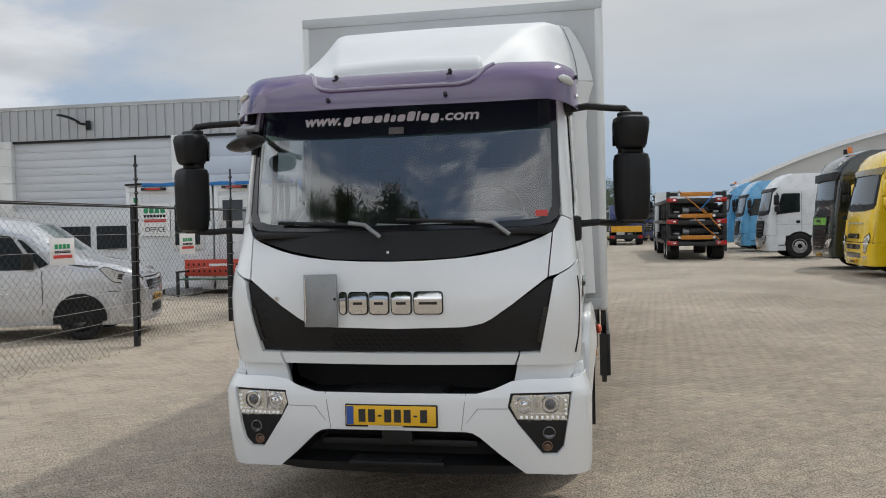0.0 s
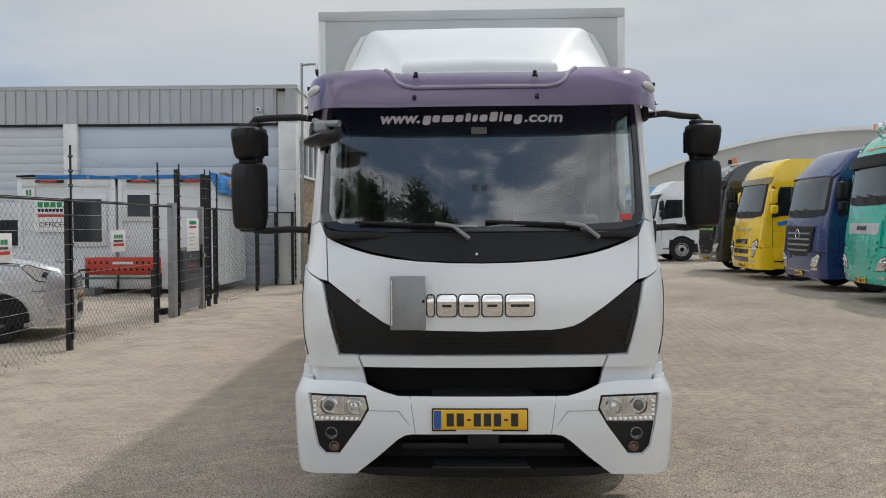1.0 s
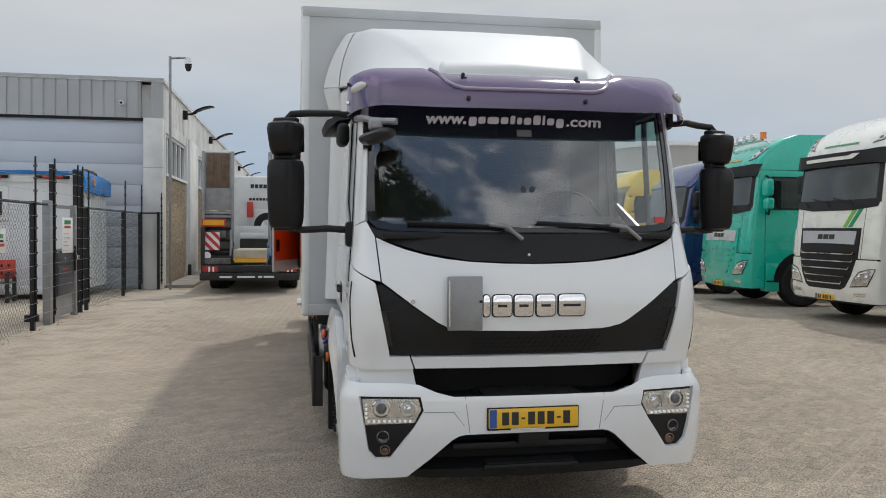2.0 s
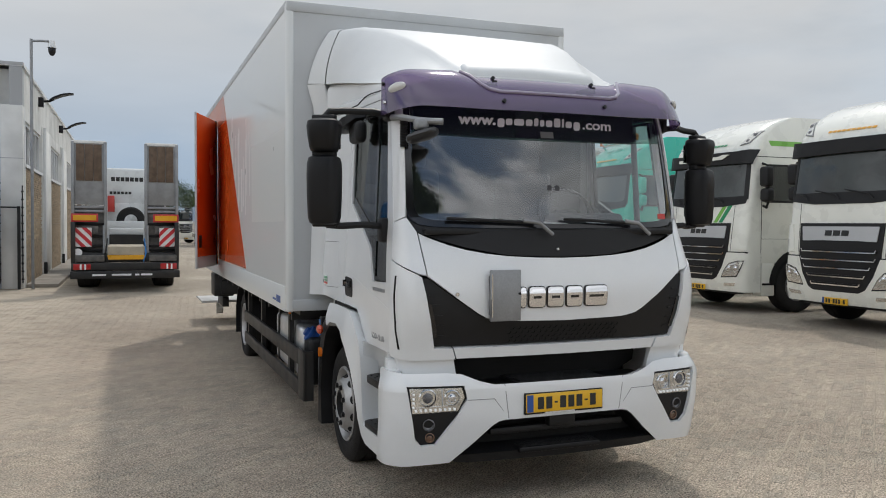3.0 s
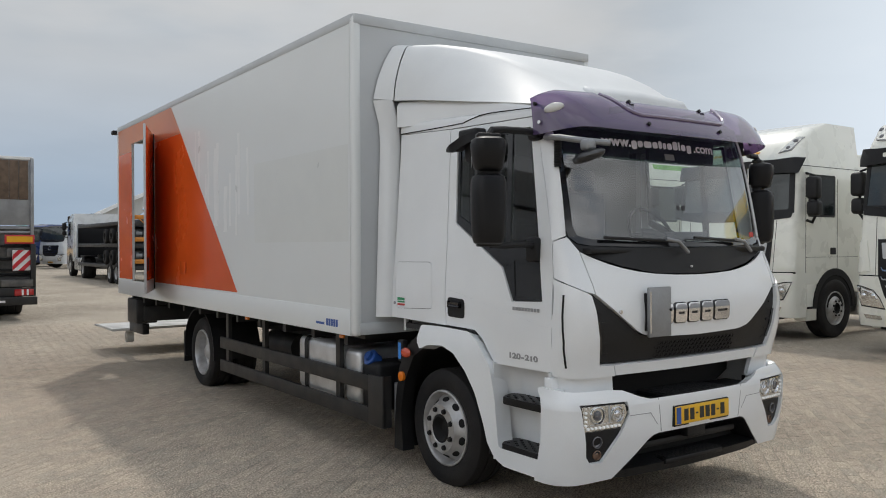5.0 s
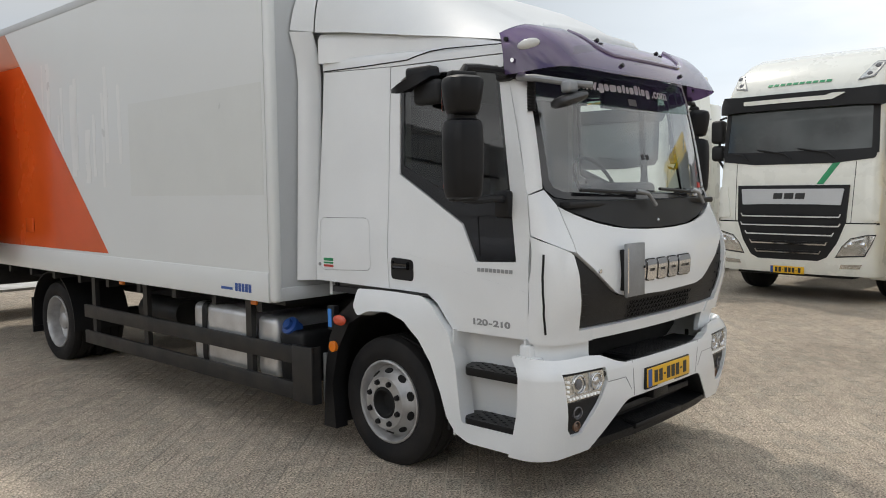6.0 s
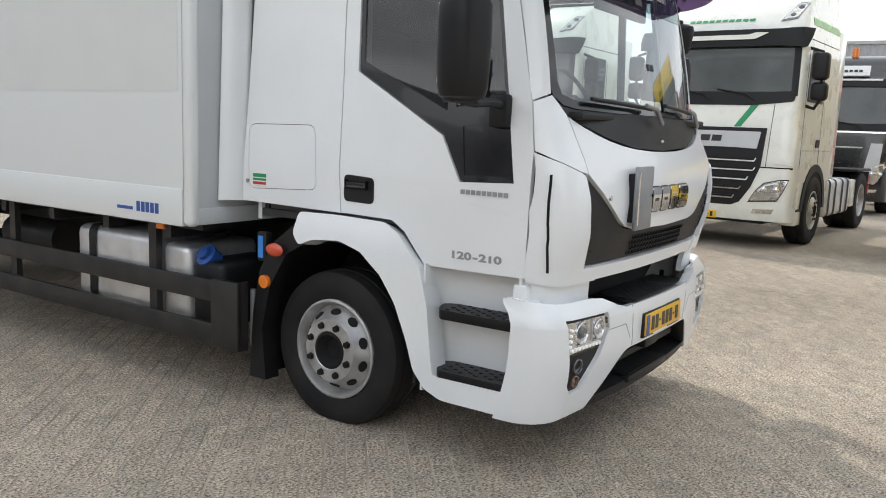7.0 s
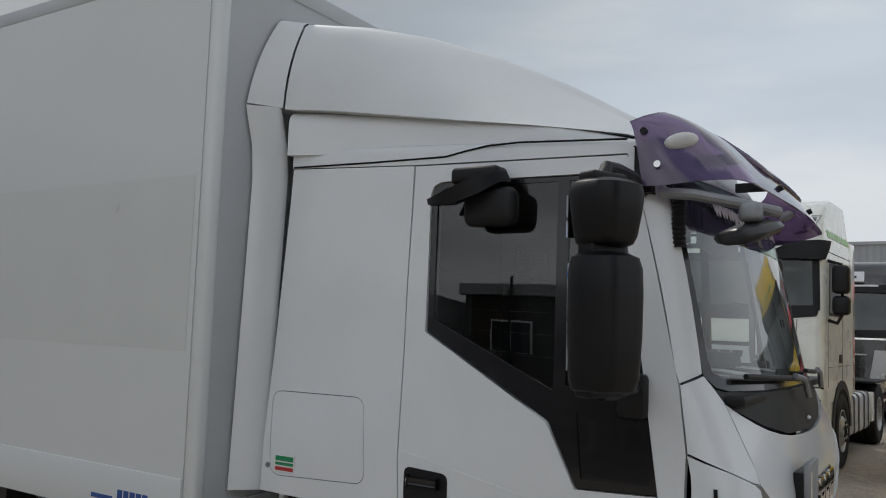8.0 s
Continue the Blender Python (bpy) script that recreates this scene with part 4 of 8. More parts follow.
    for (a, z, r) in ((0.862, 0.500, 0.030), (0.850, 0.422, 0.024)):
        b2 = bmesh.new()
        lathe(b2, [(r * 1.25, 0.02), (r * 1.2, -0.006), (r, -0.008), (r * 0.9, 0.004), (0.002, 0.010 if r > 0.025 else -0.004)], 20)
        part("fog_lamp", b2, M_LENSD if r > 0.025 else M_DULLAMB, lamp, m=seat_on(a, z, 0.020))
    # black lining of the intake along the slanting edge
    edge_line = [(0.735, 0.262), (0.60, 0.360), (0.48, 0.470), (0.44, 0.495), (0.40, 0.503), (0.0, 0.507)]
    bm = bmesh.new()
    rows_ = []
    for a, z in edge_line:
        p = Vector(bump_skin(sg * a, z))
        rows_.append([(p.x, p.y + 0.004, p.z), (p.x * 0.93, p.y + 0.22, p.z - 0.01), (p.x * 0.93, p.y + 0.22, p.z), (p.x, p.y + 0.004, p.z + 0.008)])
    loft(bm, rows_)
    part("intake_lining", bm, M_BLACK, bumper)
number_plate(bumper, pose(-0.018, -0.014, 0.597, -1, 0, 0))
part("plate_holder", bx(-0.285, 0.249, -0.006, 0.02, 0.530, 0.658, 0.005), M_BLACK, bumper)
part("holder_bar", bx(-0.15, 0.05, -0.010, -0.004, 0.533, 0.540), M_LETTER, bumper)
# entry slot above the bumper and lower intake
# near-black sheet at the back: the slot's shade put into colour
part("slot_shade_sheet", patch(mirrored([(0, 0.88), (0.70, 0.88), (0.68, 0.76), (0.55, 0.70), (0, 0.69)]), lambda s, z: (s, 0.30 + 0.05 * s * s, z), 0.0, 0.02), M_DARKHOLE, lorry)
tread = part("bumper_tread", bx(-0.32, 0.30, 0.03, 0.27, 0.695, 0.722, 0.006), M_DARKP, lorry, "black ribbed bumper step")
for k in range(14):
    part("tread_rib", bx(-0.29, 0.27, 0.05 + k * 0.015, 0.056 + k * 0.015, 0.722, 0.727), M_BLACK, tread)
part("slot_floor", bx(-0.66, 0.66, 0.04, 0.32, 0.665, 0.700, 0.01), M_BLACK, lorry)
# the shade deep in the lower intake, drawn as a near-black sheet
part("intake_shade_sheet", patch(mirrored([(0, 0.53), (0.46, 0.53), (0.76, 0.25), (0, 0.25)]), lambda s, z: (s, 0.20 + 0.06 * s * s, z), 0.0, 0.03), M_DARKHOLE, lorry)
part("intake_step", patch(mirrored([(0, 0.300), (0.66, 0.300), (0.722, 0.262), (0.60, 0.246), (0, 0.240)]), bump_skin, -0.012, 0.16, step=0.06, edge=0.012), M_BLACK, lorry)
part("intake_floor", bx(-0.62, 0.62, 0.10, 0.26, 0.262, 0.292, 0.012), M_BLACK, lorry)
st = part("intake_tread", bx(-0.29, 0.27, 0.055, 0.22, 0.285, 0.322, 0.01), M_DARKP, lorry)
for k in range(9):
    part("tread_rib", bx(-0.27, 0.25, 0.07 + k * 0.016, 0.076 + k * 0.016, 0.322, 0.327), M_BLACK, st)
part("intake_bar", bx(-0.46, 0.46, 0.10, 0.17, 0.40, 0.44, 0.01), M_BLACK, lorry)
part("tow_cover", bx(-0.09, 0.09, 0.05, 0.12, 0.43, 0.51, 0.01), M_BLACK, lorry)

# front wheel arches with steps
ARCH = [(1.60, 1.085), (1.36, 1.090), (1.20, 1.087), (1.03, 1.082), (0.95, 1.035), (0.825, 0.880), (0.775, 0.70), (0.745, 0.45), (0.730, 0.372), (0.325, 0.372), (0.325, 0.262), (0.68, 0.262), (0.78, 0.300), (0.845, 0.38), (0.885, 0.52), (0.95, 0.70), (1.03, 0.83), (1.15, 0.925), (1.30, 0.965), (1.48, 0.952), (1.57, 0.915), (1.62, 0.97)]
for sg in (-1, 1):
    def arch_skin(y, z):
        u = min(1.0, max(0.0, (y - 0.80) / 0.28))
        flare = 0.05 * u * u * (3 - 2 * u)
        return (sg * (1.075 + flare - (0.1 + 1.1 * flare) * max(0, z - 0.9) - 9 * flare * max(0, z - 1.0) ** 1.5), y, z)
    ar = part("wheel_arch", patch(rounded(ARCH, 0.02, 2), arch_skin, 0.0, 0.12, sgn=sg, edge=0.015, step=0.06), M_WHITE, lorry, "white wheel arch with entry steps")
    bm = bmesh.new()
    hollow = [(0.302, 1.045), (0.302, 0.90)] + [(0.36 + 0.34 * k / 3, 0.885) for k in range(4)] + [(0.70 + 0.10 * math.sin(q), 0.985 - 0.10 * math.cos(q)) for q in (math.pi / 2 * j / 5 for j in range(1, 6))] + [(0.805, 1.05)]
    back = [(y, q - 0.012) if 0.33 < y < 0.79 else (y + (0.012 if y > 0.5 else -0.012), q) for y, q in hollow]
    loft(bm, [[(sg * q, y, z) for y, q in hollow + back[::-1]] for z in (0.28, 0.45, 0.62, 0.76, 0.90)])
    part("step_well", bm, M_WHITE, ar, smooth=60)
    part("corner_block", bx(min(sg * 0.90, sg * 1.052), max(sg * 0.90, sg * 1.052), 0.262, 0.330, 0.66, 0.870, 0.012), M_WHITE, ar)
    for z, xo, ye in ((0.695, 1.058, 0.735), (0.405, 1.076, 0.725)):
        bm = bmesh.new()
        top = rounded([(0.315, 0.88), (0.315, xo - 0.012), (ye - 0.02, xo - 0.004), (ye + 0.02, xo - 0.06), (ye + 0.06, 0.88)], 0.014, 2)
        loft(bm, [[(sg * q, y, zz) for y, q in [(0.53 + (y - 0.53) * f, 0.97 + (q - 0.97) * f) for y, q in top]] for zz, f in ((z - 0.046, 0.97), (z - 0.040, 1.0), (z - 0.003, 1.0), (z, 0.99))])
        stp = part("entry_step", bm, M_DARKP, ar, "black perforated entry step")
        for k in range(6):
            for j in range(9):
                part("step_stud", bx(sg * (0.90 + k * 0.026) - 0.005, sg * (0.90 + k * 0.026) + 0.005, 0.340 + j * 0.042, 0.358 + j * 0.042, z, z + 0.004), M_BLACK, stp) if (k + j) % 2 else None
    # inner arch liner and mud flap
    bm = bmesh.new()
    arc = [(1.40 + 0.545 * math.cos(radians(a)), 0.40 + 0.545 * math.sin(radians(a))) for a in range(-10, 191, 10)]
    loft(bm, [[(sg * 1.05, y, z), (sg * 0.45, y, z), (sg * 0.45, 1.40 + (y - 1.40) * 1.03, 0.40 + (z - 0.40) * 1.03), (sg * 1.05, 1.40 + (y - 1.40) * 1.03, 0.40 + (z - 0.40) * 1.03)] for y, z in arc])
    part("arch_liner", bm, M_BLACK, ar)
    FLAP = [(1.60, 1.03), (1.78, 0.90), (1.88, 0.74), (1.93, 0.5), (1.955, 0.13), (1.83, 0.13), (1.86, 0.42), (1.80, 0.66), (1.68, 0.85), (1.55, 0.92)]
    part("mud_flap", patch(FLAP, lambda y, z: (sg * 1.10, y, z), 0.0, 0.10, sgn=sg, step=0.2), M_BLACK, ar, "black rubber mud flap")
    part("mud_flap_rear", bx(min(sg * 0.68, sg * 1.08), max(sg * 0.68, sg * 1.08), 1.915, 1.935, 0.13, 0.62), M_BLACK, ar)
    b2 = bmesh.new()
    cyl(b2, (sg * 1.10, 1.83, 0.685), (sg * 1.12, 1.83, 0.685), 0.036, n=16)
    part("side_reflector", b2, M_LAMPO, ar, "round amber reflector")
    b2 = bmesh.new()
    bmesh.ops.create_uvsphere(b2, u_segments=14, v_segments=8, radius=1.0)
    for v in b2.verts:
        v.co = Vector((sg * 1.135 + v.co.x * 0.025, 1.73 + v.co.y * 0.062, 0.872 + v.co.z * 0.036))
    part("side_lamp", b2, M_LAMPR2, ar, "red and amber side lamp")
    part("lamp_box", bx(min(sg * 1.05, sg * 1.10), max(sg * 1.05, sg * 1.10), 1.83, 1.90, 0.79, 0.95, 0.008), M_BLACK, ar)
    part("box_label", bx(min(sg * 1.10, sg * 1.103), max(sg * 1.10, sg * 1.103), 1.852, 1.888, 0.81, 0.93), M_TARPB, ar)
    part("grab_rod", cyl(bmesh.new(), (sg * 1.08, 1.95, 0.30), (sg * 1.08, 1.95, 0.62), 0.018, n=10), M_ZINC, ar)

# cab inside
part("cab_floor", bx(-0.95, 0.95, 0.20, 2.02, 1.02, 1.06), M_INT, lorry)
dash = part("dashboard", bx(-0.93, 0.93, 0.26, 0.66, 1.40, 1.66, 0.05, 3), M_INT, lorry, "dark grey dashboard")
part("instrument_hood", bx(0.22, 0.72, 0.48, 0.72, 1.62, 1.74, 0.04, 3), M_INT, dash)
for x, y, a, w in ((-0.10, 0.46, 12, 0.20), (0.16, 0.43, -25, 0.16), (0.52, 0.42, 40, 0.18), (0.74, 0.46, 8, 0.14)):
    part("paper", bx(-w / 2, w / 2, -0.10, 0.10, 0.0, 0.006), M_LETTER, dash, "loose white papers on the dashboard", m=pose(x, y, 1.664, 4, 3, a))
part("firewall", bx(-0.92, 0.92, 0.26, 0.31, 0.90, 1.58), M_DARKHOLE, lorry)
bm = bmesh.new()
m = pose(0.45, 0.80, 1.72, 62, 0, 0)
ring = []
for k in range(28):
    a = 2 * math.pi * k / 28
    c = Vector((0.225 * math.cos(a), 0.225 * math.sin(a), 0))
    ring.append([m @ (c + Vector((math.cos(a), math.sin(a), 0)) * 0.014 * math.cos(b) + Vector((0, 0, 0.014 * math.sin(b)))) for b in (2 * math.pi * j / 8 for j in range(8))])
loft(bm, ring + [ring[0]], cap=False)
sw = part("steering_wheel", bm, M_BLACK, lorry, "black steering wheel")
part("wheel_hub", box(bmesh.new(), -0.09, 0.09, -0.06, 0.06, -0.03, 0.01, 0.02, m=m), M_BLACK, sw)
part("wheel_spoke", box(bmesh.new(), -0.22, 0.22, -0.018, 0.018, -0.012, 0.004, 0.005, m=m), M_BLACK, sw)
for x in (-0.48, 0.48):
    seat = part("cab_seat", bx(x - 0.24, x + 0.24, 1.05, 1.55, 1.35, 1.50, 0.05, 3), M_SEAT, lorry, "dark fabric cab seat")
    part("backrest", bx(x - 0.23, x + 0.23, 1.50, 1.64, 1.46, 2.08, 0.05, 3), M_SEAT, seat)
    part("headrest", bx(x - 0.13, x + 0.13, 1.52, 1.62, 2.09, 2.27, 0.04, 3), M_SEAT, seat)
    part("seat_base", bx(x - 0.2, x + 0.2, 1.1, 1.5, 1.06, 1.36, 0.02), M_INT, seat)
part("cab_back_lining", bx(-0.93, 0.93, 1.985, 2.015, 1.05, 2.42), M_INT, lorry)
for sg in (-1, 1):
    part("inner_pillar", bx(min(sg * 0.86, sg * 0.92), max(sg * 0.86, sg * 0.92), 1.32, 1.98, 1.05, 2.42), M_INTL, lorry)
    part("door_lining", bx(min(sg * 0.93, sg * 0.97), max(sg * 0.93, sg * 0.97), 0.40, 1.34, 1.06, 1.50, 0.01), M_INTL, lorry)
    part("sun_blind", bx(sg * 0.45 - 0.35, sg * 0.45 + 0.35, 0.52, 0.55, 2.22, 2.40), M_INT, lorry)

# wheels
for sg in (-1, 1):
    wheel(lorry, sg * 1.03, 1.40, 0.370, sg, r=0.415, rim=0.262)
    wheel(lorry, sg * 1.10, 6.36, 0.385, sg, r=0.415, w=0.26, steer=False)
    wheel(lorry, sg * 0.80, 6.36, 0.385, sg, r=0.415, w=0.24, steer=False, hub=False)

# chassis and what hangs under it
for sg in (-1, 1):
    part("chassis_rail", bx(sg * 0.42 - 0.04, sg * 0.42 + 0.04, 0.5, 9.45, 0.66, 0.92), M_FRAME, lorry)
for y in (2.3, 3.9, 5.2, 7.4, 9.2):
    part("cross_member", bx(-0.40, 0.40, y, y + 0.08, 0.68, 0.88), M_FRAME, lorry)
for y in (1.40, 6.36):
    part("axle", cyl(bmesh.new(), (-0.85, y, 0.385), (0.85, y, 0.385), 0.07), M_FRAME, lorry)
part("gearbox", bx(-0.33, 0.33, 0.45, 2.2, 0.35, 1.0, 0.06), M_FRAME, lorry)
part("underframe", bx(-1.18, 1.08, 2.25, 9.50, 0.925, 0.962), M_FRAME, lorry)
for k in range(12):
    part("floor_bearer", bx(-1.20, 1.10, 2.5 + k * 0.6, 2.56 + k * 0.6, 0.86, 0.93), M_FRAME, lorry)
for sg in (-1, 1):
    x0 = sg * 1.205
    up = 0.13 if sg > 0 else 0.0
    guard = part("side_guard", bx(x0 - 0.014, x0 + 0.014, 1.94, 5.40, 0.545 + up, 0.665 + up, 0.004), M_FRAME, lorry, "black steel side guard rails")
    part("guard_rail", bx(x0 - 0.014, x0 + 0.014, 1.94, 5.40, 0.300 + up * 1.5, 0.420 + up * 1.5, 0.004), M_FRAME, guard)
    part("guard_end", bx(x0 - 0.016, x0 + 0.016, 1.925, 2.14, 0.290 + up * 1.5, 0.675 + up, 0.006), M_FRAME, guard)
    part("guard_return", bx(min(sg * 1.14, x0), max(sg * 1.14, x0), 1.925, 1.940, 0.290 + up * 1.5, 0.675 + up), M_FRAME, guard)
    for y in (2.645, 4.2, 5.2):
        part("guard_post", bx(x0 - sg * 0.03 - 0.02, x0 - sg * 0.03 + 0.02, y, y + 0.07, 0.30, 0.93), M_FRAME, guard)
    # rear mudguard
    bm = bmesh.new()
    arc = [(6.36 + 0.52 * math.cos(radians(a)), 0.42 + 0.48 * math.sin(radians(a))) for a in range(-15, 196, 12)]
    loft(bm, [[(sg * 1.14, y, z), (sg * 0.58, y, z), (sg * 0.58, 6.36 + (y - 6.36) * 1.025, 0.42 + (z - 0.42) * 1.025), (sg * 1.14, 6.36 + (y - 6.36) * 1.025, 0.42 + (z - 0.42) * 1.025)] for y, z in arc])
    part("rear_mudguard", bm, M_BLACK, lorry)
    part("rear_mud_flap", bx(min(sg * 0.58, sg * 1.14), max(sg * 0.58, sg * 1.14), 6.90, 6.92, 0.22, 0.60), M_BLACK, lorry)
tank = part("fuel_tank", bx(-1.165, -0.58, 2.705, 3.52, 0.385, 0.85, 0.06, 4), M_ALU, lorry, "dull aluminium fuel tank with black straps")
for y in (3.30,):
    part("tank_strap", bx(-1.172, -0.57, y, y + 0.045, 0.377, 0.858, 0.06, 4), M_BLACK, tank)
adb = part("additive_tank", bx(-1.15, -0.60, 2.42, 2.655, 0.38, 0.82, 0.05, 4), M_ALU, lorry, "small metal additive tank with blue cap")
part("tank_front", bx(-1.12, -0.65, 2.16, 2.42, 0.36, 0.74, 0.04, 3), M_BLACK, adb)
part("blue_cap", lathe(bmesh.new(), [(0.001, -0.05), (0.058, -0.05), (0.058, 0.0), (0.066, 0.005), (0.066, 0.03), (0.040, 0.035), (0.036, 0.060), (0.001, 0.062)], 16), M_BLUE, adb, m=pose(-1.07, 2.33, 0.755, 0, -35, 180))
part("air_tank", cyl(bmesh.new(), (-0.75, 4.3, 0.62), (-0.75, 5.0, 0.62), 0.13, n=20), M_FRAME, lorry)
part("battery_box", bx(0.55, 1.10, 2.3, 3.2, 0.40, 0.85, 0.03), M_FRAME, lorry)
part("exhaust_box", bx(0.5, 1.12, 3.4, 4.3, 0.42, 0.86, 0.06), M_FRAME, lorry)
part("lamp", bx(-1.215, -1.19, 2.55, 2.62, 0.905, 0.945, 0.004), M_LAMPO, lorry)
part("lamp", bx(-1.215, -1.19, 4.6, 4.67, 0.905, 0.945, 0.004), M_LAMPO, lorry)

# box body
BX0, BX1, BY0, BY1, BZ0, BZ1 = -1.300, 1.210, 2.20, 9.57, 0.955, 3.435
body = part("box_body", bx(BX0 + 0.03, BX1 - 0.03, BY0 + 0.02, BY1, BZ0 + 0.02, BZ0 + 0.10), M_BOXG, lorry, "large white panelled box body")
part("front_wall", bx(BX0 + 0.05, BX1 - 0.05, BY0 + 0.008, BY0 + 0.05, BZ0 + 0.05, BZ1 - 0.05), M_BOXG, body)
roof = part("roof", bx(BX0 + 0.03, BX1 - 0.03, BY0 + 0.03, BY1 - 0.02, BZ1 - 0.05, BZ1 - 0.004, 0.01), M_BOXG, body)
OPEN = (7.62, 8.76, 1.10, 3.11)
for sg, xo in ((-1, BX0), (1, BX1)):
    lay = [(BY0 + 0.07, BZ0 + 0.20), (BY1 - 0.06, BZ0 + 0.20), (BY1 - 0.06, BZ1 - 0.07), (BY0 + 0.07, BZ1 - 0.07)]
    hole = ([(OPEN[0], OPEN[2]), (OPEN[1], OPEN[2]), (OPEN[1], OPEN[3]), (OPEN[0], OPEN[3])],) if sg < 0 else ()
    part("side_wall", patch(lay, lambda y, z: (xo, y, z), -0.006, 0.03, step=0.4, sgn=sg, holes=hole), M_BOXW, body)
    part("side_lining", patch(lay, lambda y, z: (xo - sg * 0.04, y, z), 0.0, 0.01, step=1.0, sgn=-sg, holes=hole), M_BOXW, body)
    part("corner_post", bx(min(xo, xo - sg * 0.075), max(xo, xo - sg * 0.075), BY0, BY0 + 0.075, BZ0, BZ1 - 0.01, 0.03, 4), M_BOXW, body)
    part("rear_post", bx(min(xo, xo - sg * 0.06), max(xo, xo - sg * 0.06), BY1 - 0.06, BY1, BZ0, BZ1, 0.006), M_BOXW, body)
    part("top_rail", bx(min(xo, xo - sg * 0.06), max(xo, xo - sg * 0.06), BY0 + 0.02, BY1 - 0.06, BZ1 - 0.075, BZ1, 0.012), M_BOXG, body)
    part("bottom_rail", bx(min(xo, xo - sg * 0.04), max(xo, xo - sg * 0.04), BY0 + 0.075, BY1 - 0.06, BZ0, BZ0 + 0.205, 0.004), M_BOXW, body)
part("front_top_rail", bx(BX0 + 0.01, BX1 - 0.01, BY0 - 0.004, BY0 + 0.06, BZ1 - 0.085, BZ1 - 0.002, 0.012), M_BOXG, body)
part("front_base", bx(BX0 + 0.05, BX1 - 0.05, BY0 - 0.002, BY0 + 0.05, BZ0 + 0.01, BZ0 + 0.10, 0.004), M_BOXG, body)
part("rear_header", bx(BX0 + 0.05, BX1 - 0.05, BY1 - 0.06, BY1, BZ1 - 0.22, BZ1 - 0.02), M_BOXG, body)
part("load_floor", bx(BX0 + 0.05, BX1 - 0.05, BY0 + 0.06, BY1 - 0.02, BZ0 + 0.10, BZ0 + 0.13), M_WOOD, body)
left = lambda y, z: (BX0, y, z)
part("orange_stripe", patch([(4.665, 1.185), (6.49, 3.000), (9.50, 3.000), (9.50, 1.185)], left, -0.003, 0.002, step=0.5, edge=0.0005, sgn=-1, holes=([(OPEN[0], OPEN[2]), (OPEN[1], OPEN[2]), (OPEN[1], OPEN[3]), (OPEN[0], OPEN[3])],)), M_ORANGE, body, "bright orange film on the rear of the side")
part("faded_stripe", patch([(6.494, 3.004), (6.86, 3.36), (9.50, 3.36), (9.50, 3.004)], left, -0.003, 0.002, step=0.5, edge=0.0005, sgn=-1, holes=([(OPEN[0], 2.9), (OPEN[1], 2.9), (OPEN[1], OPEN[3]), (OPEN[0], OPEN[3])],)), M_FADEO, body, "sun-bleached orange film along the roof edge")
rg = random.Random(21)
for k in range(11):
    y0, z0 = 4.40 + k * 0.155 + rg.uniform(-0.05, 0.05), rg.uniform(1.75, 2.05)
    z0, z1, w = max(z0, y0 - 3.42), min(2.95, max(z0, y0 - 3.42) + rg.uniform(0.25, 0.9)), rg.uniform(0.02, 0.07)
    edge_a = [(y0 - w * (0.35 + rg.uniform(0.0, 0.65)), z0 + (z1 - z0) * i / 6) for i in range(7)]
    edge_b = [(y0 + w * (0.35 + rg.uniform(0.0, 0.65)), z1 - (z1 - z0) * i / 6) for i in range(7)]
    part("wiped_streak", patch(edge_a + edge_b, left, -0.0045, 0.001, step=0.5, edge=0.0003, sgn=-1), M_GHOST, body)
part("faded_panel", patch([(2.30, 1.685), (4.20, 1.685), (4.20, 2.44), (2.30, 2.44)], left, -0.0045, 0.001, step=0.5, edge=0.0003, sgn=-1), M_FADED, body)
for k in range(5):
    part("maker_bar", patch([(2.475 + k * 0.042, 1.008), (2.508 + k * 0.042, 1.008), (2.508 + k * 0.042, 1.066), (2.475 + k * 0.042, 1.066)], left, 0.0015, 0.002, edge=0.0003, sgn=-1), M_BLUE, body)
part("maker_bar", patch([(2.71, 1.012), (2.86, 1.012), (2.86, 1.031), (2.71, 1.031)], left, 0.0015, 0.002, edge=0.0003, sgn=-1), M_BLUE, body)
# the open side flap, folded forwards
flap = part("side_flap", bx(-0.012, 0.012, -0.965, 0.0, OPEN[2] + 0.14, OPEN[3], 0.005), M_ORANGE, body, "open orange side door folded forwards", m=pose(BX0 - 0.022, OPEN[0] - 0.02, 0, 0, 0, -20.5))
part("flap_foot", bx(-0.012, 0.012, -0.965, 0.0, OPEN[2] - 0.01, OPEN[2] + 0.139, 0.004), M_BOXG, flap)
part("flap_edge", bx(-0.014, 0.014, -0.975, -0.958, OPEN[2] - 0.012, OPEN[3] + 0.004, 0.003), M_BOXG, flap)
part("flap_lock", bx(0.016, 0.028, -0.90, -0.80, 1.36, 1.52, 0.006), M_BLACK, flap)
part("flap_rod", cyl(bmesh.new(), (0.020, -0.055, OPEN[2]), (0.020, -0.055, OPEN[3]), 0.007, n=8), M_DARKP, flap)
part("flap_hinge", bx(BX0 - 0.034, BX0 - 0.001, OPEN[0] - 0.030, OPEN[0] - 0.002, OPEN[2], OPEN[3] - 0.01, 0.006), M_ORANGE, body)
part("stripe_handle", bx(BX0 - 0.012, BX0 - 0.002, 6.3, 6.5, 1.33, 1.47, 0.003), M_ORANGE, body)
part("rear_camera", bx(BX0 - 0.06, BX0 + 0.05, BY1, BY1 + 0.12, BZ1 - 0.10, BZ1 - 0.04, 0.01), M_BLACK, body)
